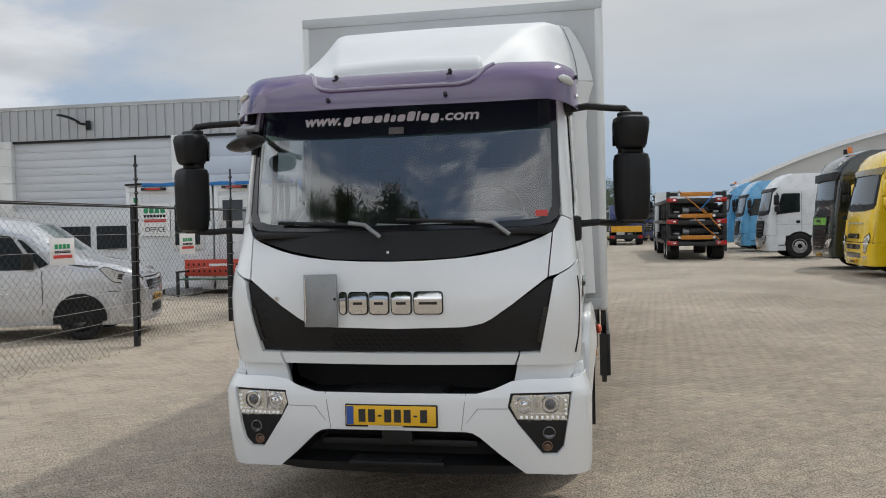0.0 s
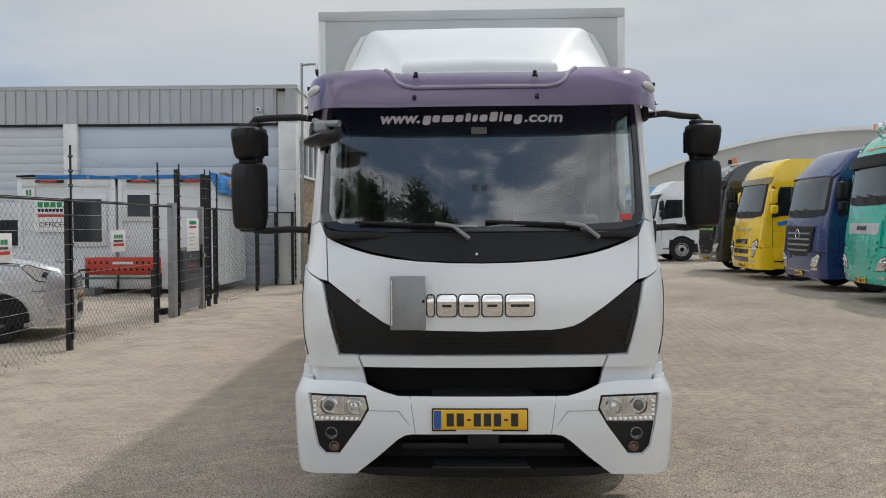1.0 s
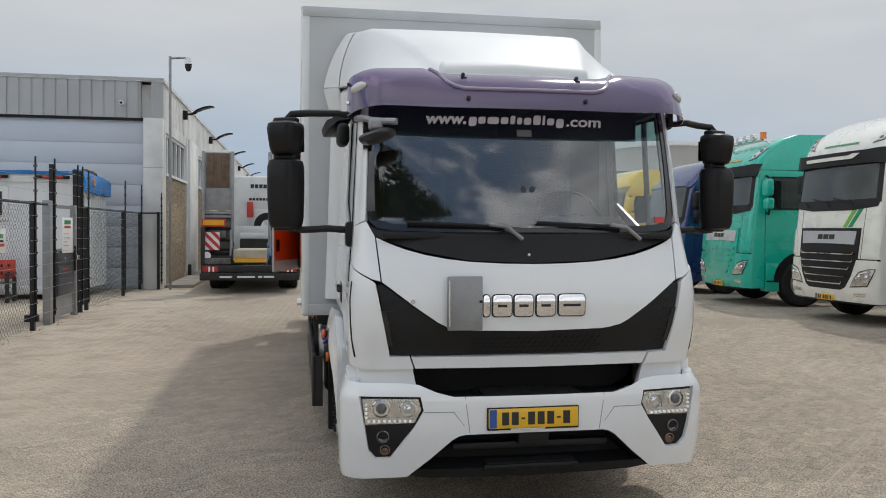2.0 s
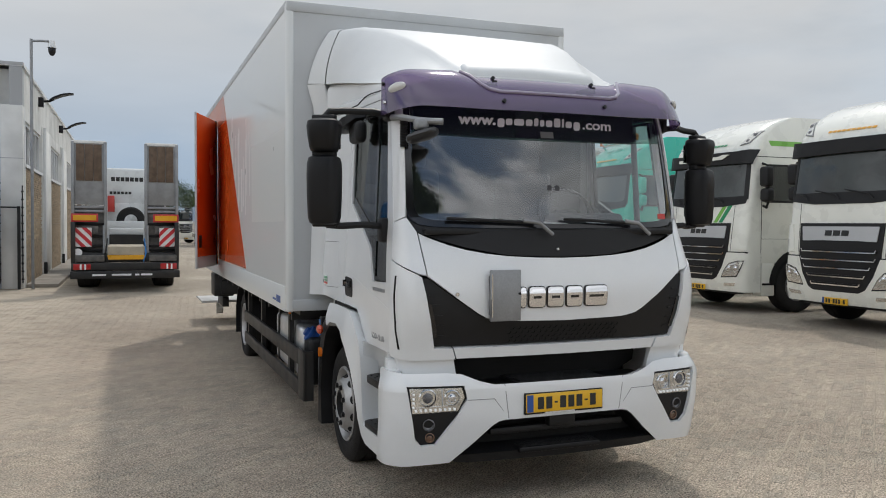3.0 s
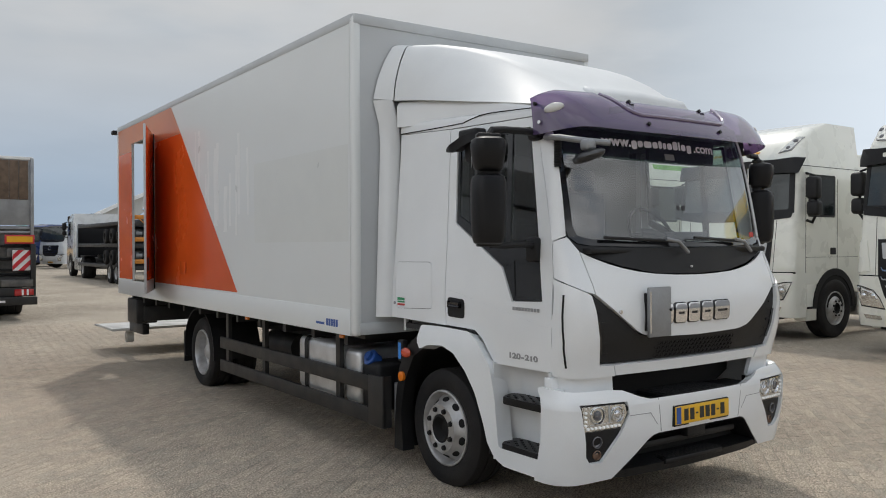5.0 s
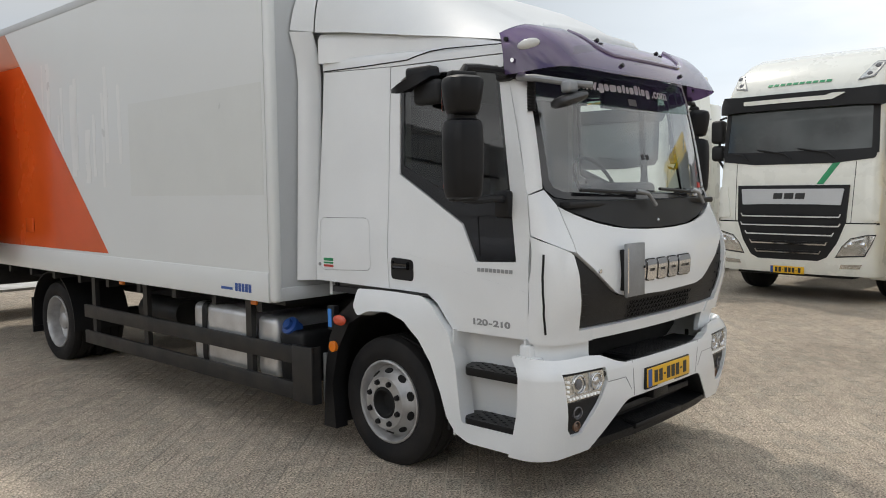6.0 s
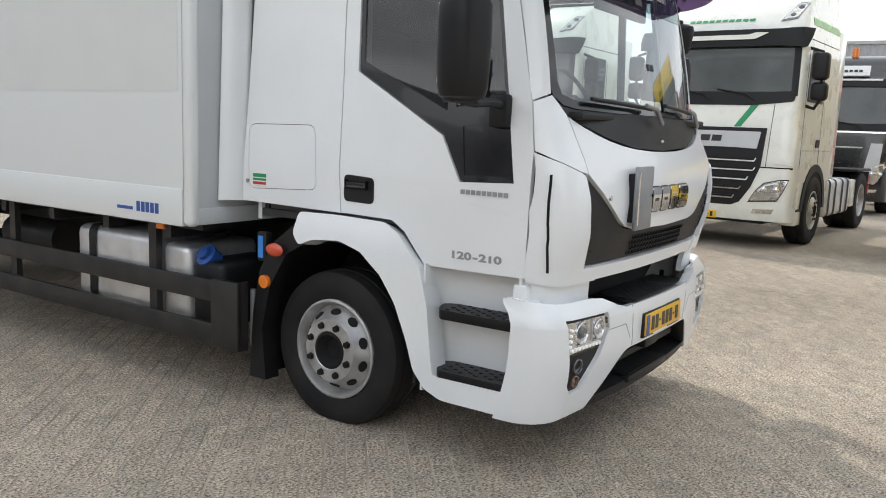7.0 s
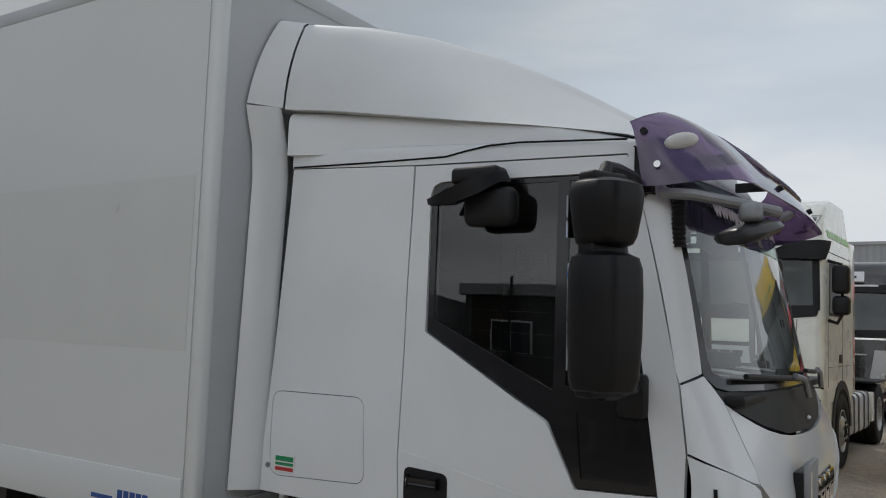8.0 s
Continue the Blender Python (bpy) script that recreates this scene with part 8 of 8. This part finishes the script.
        part("air_hose", tube(bmesh.new(), [(sg * 0.44, 0.0, 0.62), (sg * 0.40, -0.04, 0.75), (sg * 0.46, 0.02, 0.95), (sg * 0.42, 0.10, 1.3)], 0.016, 6), M_TARP if sg > 0 else M_BLACK, t)
        part("hydraulic_ram", cyl(bmesh.new(), (sg * 0.50, 0.16, 0.80), (sg * 0.50, 0.24, 1.62), 0.030), M_ZINC, t)
        part("corner_post", bx(sg * 1.18 - 0.05, sg * 1.18 + 0.05, 0.0, 0.2, 0.7, 1.7, 0.01), M_FRAME, t)
        for k in range(3):
            wheel(t, sg * 1.18, 2.0 + k * 1.25, 0.42, sg, r=0.42, w=0.5, rim=0.26, steer=False, hub=False)
    part("deck", bx(-1.22, 1.22, 0.1, 9.0, 0.72, 0.95, 0.01), M_FRAME, t)
    part("deck_rise", loft(bmesh.new(), [[(-0.42, 0.35, 0.96), (0.42, 0.35, 0.96), (0.42, 0.4, 1.11), (-0.42, 0.4, 1.11)], [(-0.42, 2.4, 0.96), (0.42, 2.4, 0.96), (0.42, 2.4, 1.10), (-0.42, 2.4, 1.10)]]), M_PLY, t)
    part("rear_plate", bx(-0.43, 0.43, 2.5, 3.0, 1.36, 1.53, 0.02), P_WHITE, t)
    part("deck_gap", bx(-0.43, 0.43, 2.42, 2.6, 0.96, 1.36), M_FRAME, t)
    part("deck_board", bx(-0.42, 0.42, 0.06, 0.36, 0.90, 1.10), M_PLY, t)
    part("deck_edge", bx(-0.43, 0.43, 0.03, 0.10, 0.79, 0.895), M_YREFL, t)
    part("goose_neck", bx(-1.2, 1.2, 8.5, 10.0, 1.2, 1.45, 0.02), M_FRAME, t)
    part("neck_deck", bx(-1.2, 1.2, 6.5, 8.6, 0.95, 1.74, 0.02), P_WHITE, t)
    b = bmesh.new()
    lathe(b, [(0.20, -0.14), (0.40, -0.14), (0.45, -0.1), (0.45, 0.1), (0.40, 0.14), (0.2, 0.14)], 28)
    part("spare_wheel", b, M_RUBBER, t, m=pose(0.12, 7.9, 1.76, 0, 0, 90))
    b = bmesh.new()
    lathe(b, [(0.02, -0.05), (0.2, -0.15)], 24)
    part("spare_rim", b, M_ALU, t, m=pose(0.12, 7.9, 1.76, 0, 0, 90))
    return t


low_loader(pose(-3.70, 21.45, 0))
# the white cab that draws it, seen from behind
tow = thing("towing_truck", pose(-3.65, 30.2, 0), "white truck cab in front of the low loader", "truck")
part("cab_rear", bx(-1.22, 1.22, 0.0, 2.2, 1.1, 3.55, 0.10, 3), P_WHITE, tow)
part("rear_hatch", bx(-0.95, 0.55, -0.02, 0.02, 1.5, 2.35, 0.02), P_WHITE, tow)
part("air_intake", bx(0.62, 1.15, -0.35, 0.05, 1.5, 2.75, 0.04), M_BLACK, tow)
part("extinguisher_box", bx(-0.66, -0.44, -0.3, -0.05, 2.05, 2.6, 0.02), M_REDF, tow)
for k in range(7):
    part("cab_mark", bx(-0.55 + k * 0.15, -0.43 + k * 0.15, -0.008, 0.0, 3.10, 3.24), M_PLATEK, tow)
for k in range(6):
    part("cab_mark", bx(-0.60 + k * 0.12, -0.51 + k * 0.12, -0.008, 0.0, 2.66, 2.75), M_PLATEK, tow)
part("chassis", bx(-0.5, 0.5, -2.5, 2.0, 0.6, 1.1), M_FRAME, tow)
for sg in (-1, 1):
    wheel(tow, sg * 1.2, 0.8, 0.52, sg, r=0.52, w=0.3, rim=0.3, hub=False)
    wheel(tow, sg * 1.2, -1.6, 0.52, sg, r=0.52, w=0.5, rim=0.3, steer=False, hub=False)

# ---- stacked orange trailers ----
M_STACKO = mat("orange_beam_paint", (0.62, 0.24, 0.03), 0.5, var=0.1, scale=4)
st = thing("trailer_stack", pose(4.15, 36.6, 0), "stack of orange trailer frames with red lamps", "trailer")
for k in range(3):
    z = 0.62 + k * 0.93
    part("chassis_frame", bx(-1.15, 1.15, 0.10, 9, z + 0.02, z + 0.18, 0.01), M_FRAME, st)
    part("warning_beam", bx(-0.66, 0.66, -0.03, 0.03, z + 0.26, z + 0.44, 0.01), M_STACKO, st, "orange rear beam")
    part("rear_beam", bx(-1.25, 1.25, 0.0, 0.12, z - 0.02, z + 0.14, 0.01), M_FRAME, st)
    for sg in (-1, 1):
        part("end_beam", bx(sg * 0.93 - 0.28, sg * 0.93 + 0.28, -0.02, 0.10, z + 0.28, z + 0.44, 0.02), M_FRAME, st)
    if k < 2:
        part("drawbar", bx(-0.45, 0.50, 0.2, 1.2, z + 0.50, z + 0.74, 0.03), M_FRAME, st)
        part("axle", cyl(bmesh.new(), (-1.0, 0.45, z + 0.60), (1.0, 0.45, z + 0.60), 0.07), M_DARKP, st)
        part("brake_drum", cyl(bmesh.new(), (-0.55, 0.35, z + 0.60), (-0.30, 0.35, z + 0.60), 0.17), M_ZINC, st)
        part("brake_drum", cyl(bmesh.new(), (0.30, 0.35, z + 0.56), (0.55, 0.35, z + 0.56), 0.17), M_DARKP, st)
        # dark sheet added to stand for the shade inside the stack
        part("inner_shade_sheet", bx(-1.05, 1.05, 1.25, 1.30, z + 0.18, z + 0.90), M_FRAME, st)
        part("air_tank", cyl(bmesh.new(), (-0.25, 0.15, z + 0.10), (0.35, 0.15, z + 0.10), 0.11, n=14), M_ALU if k else M_DARKP, st)
        part("spring_leaf", bx(-0.92, -0.70, 0.10, 0.9, z + 0.48, z + 0.56, 0.01), M_ZINC, st)
        part("spring_leaf", bx(0.70, 0.92, 0.10, 0.9, z + 0.48, z + 0.56, 0.01), M_ZINC, st)
    for sg in (-1, 1):
        part("tail_lamp", bx(sg * 1.02 - 0.22, sg * 1.02 + 0.22, -0.06, 0.0, z + 0.02, z + 0.20, 0.01), M_LAMPR, st)
        part("lamp_lens", bx(sg * 0.92 - 0.06, sg * 0.92 + 0.06, -0.065, -0.06, z + 0.08, z + 0.14), M_CHROMEB, st)
        part("end_plate", cyl(bmesh.new(), (sg * 0.72, -0.035, z + 0.35), (sg * 0.72, -0.028, z + 0.35), 0.06, n=14), M_LETTER, st)
        part("upright", bx(sg * 1.17 - 0.07, sg * 1.17 + 0.07, 0.02, 0.22, z - 0.25, z + (0.68 if k < 2 else 0.48)), M_FRAME, st)
        for y in (0.35, 1.6, 2.8) if k < 2 else ():
            part("tyre", lathe(bmesh.new(), [(0.14, sg * -0.22), (0.30, sg * -0.22), (0.33, sg * -0.18), (0.33, sg * -0.04), (0.30, 0.0), (0.16, 0.0), (0.14, sg * -0.05)], 20), M_RUBBER, st, m=pose(sg * 1.24, y, z + 0.50))
for a, b in (((-0.75, 3.0), (0.35, 2.0)), ((0.25, 2.2), (1.0, 1.3)), ((0.8, 2.9), (0.1, 2.1)), ((-0.2, 1.9), (0.9, 0.9))):
    part("strap", cyl(bmesh.new(), (a[0], -0.06, a[1]), (b[0], -0.06, b[1]), 0.022, n=6), M_STACKO if a[0] < 0.5 else M_TARP, st)
for sg in (-1, 1):
    for y in (0.9, 2.1):
        wheel(st, sg * 1.2, y, 0.45, sg, r=0.45, w=0.5, rim=0.26, steer=False, hub=False)
far = thing("blue_trailer", pose(2.0, 61.0, 0), "blue tipping trailer with yellow tailboard far off", "trailer")
part("body", bx(-1.2, 1.2, 0, 7, 1.0, 2.9, 0.03), P_BLUE, far)
part("tailboard", bx(-1.1, 1.1, -0.05, 0.0, 0.95, 1.4), M_YREFL, far)
part("beam", bx(-1.2, 1.2, -0.05, 0.1, 0.45, 0.75), M_FRAME, far)
for sg in (-1, 1):
    part("tail_lamp", bx(sg * 1.0 - 0.15, sg * 1.0 + 0.15, -0.1, -0.05, 0.5, 0.7), M_LAMPR, far)
    wheel(far, sg * 1.2, 1.2, 0.5, sg, r=0.5, w=0.5, rim=0.3, steer=False, hub=False)

# ---- far halls ----
bm = bmesh.new()
prof = []
for k in range(41):
    a = -0.477 + 0.954 * k / 40
    prof.append((43.46 + 64.2 * math.sin(a), -52.25 + 64.2 * math.cos(a)))
r0 = [(x, 92, z) for x, z in prof] + [(prof[-1][0], 92, 0), (prof[0][0], 92, 0)]
loft(bm, [r0, [(x, 99, z) for x, y, z in r0]])
hall = tagged(part("arched_hall", bm, M_ROOFARCH, None, smooth=20), "very large hall with a grey arched roof", "building", kind="structure")
bm = bmesh.new()
for k in range(40):
    (xa, za), (xb, zb) = prof[k], prof[k + 1]
    loft(bm, [[(xa, 91.6, za + 0.05), (xa, 92.0, za + 0.05), (xa, 92.0, za + 0.45), (xa, 91.6, za + 0.45)], [(xb, 91.6, zb + 0.05), (xb, 92.0, zb + 0.05), (xb, 92.0, zb + 0.45), (xb, 91.6, zb + 0.45)]])
part("roof_edge", bm, M_WPAINT, hall)
hall2 = tagged(slab("far_hall", 38, 60, -45, 10.5, 0, 6.3, M_CLADR), "grey clad hall with red number board", "building", kind="structure")
slab("roof_edge", 37.9, 60, -45, 10.55, 6.25, 6.40, M_CLAD, hall2)
nb = slab("number_board", 37.93, 38.0, 5.2, 6.1, 5.15, 6.05, M_REDF, hall2)
part("board_words", letters("2", 0.8), M_LETTER, nb, m=pose(37.92, 5.65, 5.6, 0, 0, -90))

# ---- low depot on the far side of the fence, mirrored in the cab windows ----
M_DEPOT = mat("dark_brown_boards", (0.055, 0.042, 0.032), 0.7, var=0.15, scale=2)
depot = tagged(slab("depot_wall", -46, -30.2, -22, 22.4, 0, 5.9, M_DEPOT), "low dark flat-roofed depot with rows of windows", "building", kind="structure")
slab("roof_edge", -46.2, -29.9, -22.2, 22.6, 5.9, 6.35, M_CLAD, depot)
for k in range(14):
    y = -20.5 + k * 3.05
    for z0, z1 in ((1.0, 2.3), (3.6, 4.9)):
        w = slab("window", -30.25, -30.12, y, y + 1.9, z0, z1, M_WPAINT, depot)
        for j in range(2):
            slab("pane", -30.13, -30.10, y + 0.08 + j * 0.9, y + 0.92 + j * 0.9, z0 + 0.08, z1 - 0.08, M_WINDARK, w)

# ---- trees ----
def tree(m, h, spread, seed, label, leaves=2600, group="trees", limbs=14, clump=0.13):
    rnd = random.Random(seed)
    t = thing("tree", m, label, "tree", group)
    bm = bmesh.new()
    tube(bm, [(0, 0, 0), (0.05, 0.02, h * 0.2), (-0.04, 0.05, h * 0.45), (0.02, 0, h * 0.8)], 0.14 * h / 8, 8)
    ends = []
    for k in range(limbs):
        a, z = rnd.uniform(0, 6.28), h * rnd.uniform(0.25, 0.75)
        r = spread * rnd.uniform(0.5, 0.95) * (1.0 - 0.45 * abs(z / h - 0.5))
        e = Vector((r * math.cos(a), r * math.sin(a), z + h * rnd.uniform(0.08, 0.22)))
        tube(bm, [(0, 0, z), tuple(Vector((0, 0, z)).lerp(e, 0.5) + Vector((0, 0, 0.1))), tuple(e)], 0.035 * h / 8, 5)
        ends.append(e)
    ends.append(Vector((0, 0, h * 0.86)))
    part("trunk", bm, M_BARK, t)
    verts, faces = [], []
    clumps = []
    for e in ends:
        for _ in range(4):
            clumps.append(e + Vector((rnd.gauss(0, 1), rnd.gauss(0, 1), rnd.gauss(0, 0.8))) * spread * 0.20)
    for k in range(leaves):
        c = rnd.choice(clumps) + Vector((rnd.gauss(0, 1), rnd.gauss(0, 1), rnd.gauss(0, 0.8))) * spread * clump
        s = rnd.uniform(0.09, 0.20) * min(1.1, h / 9)
        q = Euler((rnd.uniform(-1.2, 1.2), rnd.uniform(-1.2, 1.2), rnd.uniform(0, 6.28))).to_matrix()
        b = len(verts)
        for p in ((-s, 0, 0), (0, -s * 0.5, 0.02), (s, 0, 0), (0, s * 0.5, 0.02)):
            verts.append(tuple(c + q @ Vector(p)))
        faces.append((b, b + 1, b + 2, b + 3))
    me = bpy.data.meshes.new("crown")
    me.from_pydata(verts, [], faces)
    me.materials.append(M_LEAF)
    ob = new("crown", me)
    ob.parent = t
    return t


tree(pose(-10.9, -19.4, 0), 13.0, 7.2, 3, "leafy tree behind the yard mirrored in the windscreen", 110000, limbs=34, clump=0.10)
tree(pose(2.2, 112, 0), 6.4, 4.0, 8, "low green tree behind the parked trucks", 9000)
big = tree(pose(-4.6, 130, 0), 8.0, 4.2, 5, "green tree far behind the yard", 3000)
for k, (x, y, s) in enumerate(((-14, 165, 1.0), (1.5, 178, 0.9), (-24, 170, 1.1))):
    copy_thing(big, pose(x, y, 0, 0, 0, 50 * k))

# ---- brick facing of the side wall, and the paving ----
def brick_mesh(name, w, d, h, b, material):
    bm = bmesh.new()
    box(bm, 0, d, 0, w, 0, h, 0)
    me = bpy.data.meshes.new(name)
    bm.to_mesh(me)
    bm.free()
    me.materials.append(material)
    return me


def brick_places():
    for k, (y0, y1) in enumerate(BAYS):
        for j in range(49):
            z = 0.02 + j * 0.0625
            off = 0.11 if j % 2 else 0.0
            n = int((y1 - y0) / 0.22)
            for i in range(n):
                y = y0 + off + i * 0.22
                if y + 0.21 <= y1:
                    yield k, y, z


rb = random.Random(9)
single = brick_mesh("brick", 0.208, 0.05, 0.052, 0, M_BRICKM)
count = 0
verts, faces = [], []
for k, y, z in brick_places():
    x = SX - 0.06 + rb.uniform(-0.003, 0.004)
    if k == 0 and 1.2 < z < 2.4 and y < BAYS[0][0] + 3.4 and count < 290:
        ob = new("brick", single)
        ob.parent = shop
        ob.location = (x, y, z)
        count += 1
    elif k < 4:
        b = len(verts)
        verts += [(x + 0.05, y, z), (x + 0.05, y + 0.208, z), (x + 0.05, y + 0.208, z + 0.052), (x + 0.05, y, z + 0.052), (x, y, z), (x, y + 0.208, z), (x, y + 0.208, z + 0.052), (x, y, z + 0.052)]
        faces += [(b, b + 1, b + 2, b + 3), (b + 3, b + 2, b + 6, b + 7), (b, b + 4, b + 5, b + 1), (b + 1, b + 5, b + 6, b + 2), (b, b + 3, b + 7, b + 4)]
me = bpy.data.meshes.new("brickwork")
me.from_pydata(verts, [], faces)
me.materials.append(M_BRICKM2)
ob = new("brickwork", me)
ob.parent = shop
ob["kind"] = "stuff"

# paving bricks laid askew to the yard, 0.2 by 0.1 m
rp = np.random.RandomState(4)
PW, PL, GAP = 0.100, 0.200, 0.008
ANG = radians(41.0)
ux, uy = np.array([math.cos(ANG), math.sin(ANG)]), np.array([-math.sin(ANG), math.cos(ANG)])
cells = []
for j in range(-260, 330):
    i = np.arange(-140, 170)
    a = (i + 0.5 * (j % 2)) * PL
    p = np.outer(a, ux) + j * PW * uy
    cells.append(p)
cells = np.concatenate(cells)
keep = (cells[:, 0] > -11.0) & (cells[:, 0] < 7.0) & (cells[:, 1] > -5.0) & (cells[:, 1] < 20.0)
cells = cells[keep]
near = (np.abs(cells[:, 0] + 4.1) < 1.2) & (np.abs(cells[:, 1] - 5.2) < 1.3)
order = np.where(near)[0][:290]
pick = np.zeros(len(cells), bool)
pick[order] = True


def paver_corners(p, z, tx, ty):
    l, w, b = PL / 2 - GAP / 2, PW / 2 - GAP / 2, 0.003
    out = []
    for (sx, sy) in ((-1, -1), (1, -1), (1, 1), (-1, 1)):
        q = p + ux * sx * l + uy * sy * w
        out.append(np.c_[q, z - 0.003 + 0 * z])
    for (sx, sy) in ((-1, -1), (1, -1), (1, 1), (-1, 1)):
        q = p + ux * sx * (l - b) + uy * sy * (w - b)
        out.append(np.c_[q, z + sx * tx + sy * ty])
    return np.stack(out, 1)


rest = cells[~pick]
n = len(rest)
z = rp.uniform(-0.001, 0.001, n)
vv = paver_corners(rest, z, rp.uniform(-0.0006, 0.0006, n), rp.uniform(-0.0006, 0.0006, n)).reshape(-1, 3)
quad = np.array([(4, 5, 6, 7), (0, 1, 5, 4), (1, 2, 6, 5), (2, 3, 7, 6), (3, 0, 4, 7)])
ff = (np.arange(n)[:, None, None] * 8 + quad[None]).reshape(-1)
me = bpy.data.meshes.new("paving")
me.vertices.add(n * 8)
me.vertices.foreach_set("co", vv.ravel())
me.loops.add(len(ff))
me.loops.foreach_set("vertex_index", ff.astype(np.int32))
me.polygons.add(n * 5)
me.polygons.foreach_set("loop_start", np.arange(0, n * 20, 4, dtype=np.int32))
me.update(calc_edges=True)
me.shade_flat()
me.materials.append(M_PAVER)
ob = new("paving", me)
ob.parent = ground
sm = bpy.data.meshes.new("joint_sand")
sm.from_pydata([(-11.05, -5.05, -0.0020), (7.05, -5.05, -0.0020), (7.05, 20.05, -0.0020), (-11.05, 20.05, -0.0020)], [], [(0, 1, 2, 3)])
sm.materials.append(mat("joint_sand", (0.47, 0.405, 0.315), 0.95, var=0.25, scale=2.5, bscale=300, dirt=(0.24, 0.205, 0.165)))
new("joint_sand", sm).parent = ground
ob = bpy.data.objects["paving"]
ob["kind"] = "stuff"
pv = paver_corners(np.zeros((1, 2)), np.zeros(1), np.zeros(1), np.zeros(1)).reshape(-1, 3)
pm = bpy.data.meshes.new("paving_brick")
pm.from_pydata([tuple(v) for v in pv], [], [tuple(q) for q in quad.tolist()])
pm.materials.append(M_PAVER1)
for c in cells[pick]:
    ob = new("paving_brick", pm)
    ob.parent = ground
    ob.location = (c[0], c[1], rp.uniform(-0.0006, 0.0012))
    ob.rotation_euler = (rp.uniform(-0.006, 0.006), rp.uniform(-0.006, 0.006), 0)

# low weeds along the foot of the fence
rw = random.Random(12)
verts, faces = [], []
for k in range(1100):
    y = rw.uniform(3.5, 21.0)
    if rw.random() > 0.35 + 0.5 * math.sin(y * 2.3) * math.sin(y * 0.9 + 1.0):
        continue
    x = FX + rw.gauss(0.05, 0.09)
    h, w, a = rw.uniform(0.008, 0.028), rw.uniform(0.004, 0.010), rw.uniform(0, 6.28)
    dx, dy = math.cos(a), math.sin(a)
    lean = rw.uniform(0.2, 0.9) * h
    b = len(verts)
    verts += [(x - dy * w, y + dx * w, 0), (x + dy * w, y - dx * w, 0), (x + dx * lean * 0.5 + dy * w * 0.7, y + dy * lean * 0.5 - dx * w * 0.7, h * 0.7), (x + dx * lean, y + dy * lean, h), (x + dx * lean * 0.5 - dy * w * 0.7, y + dy * lean * 0.5 + dx * w * 0.7, h * 0.7)]
    faces.append((b, b + 1, b + 2, b + 3, b + 4))
me = bpy.data.meshes.new("weeds")
me.from_pydata(verts, [], faces)
me.materials.append(mat("dry_weeds", (0.36, 0.33, 0.19), 0.8, var=0.25, scale=2))
tagged(new("weeds", me), "sparse dry green weeds at the foot of the fence", "weeds", kind="stuff")
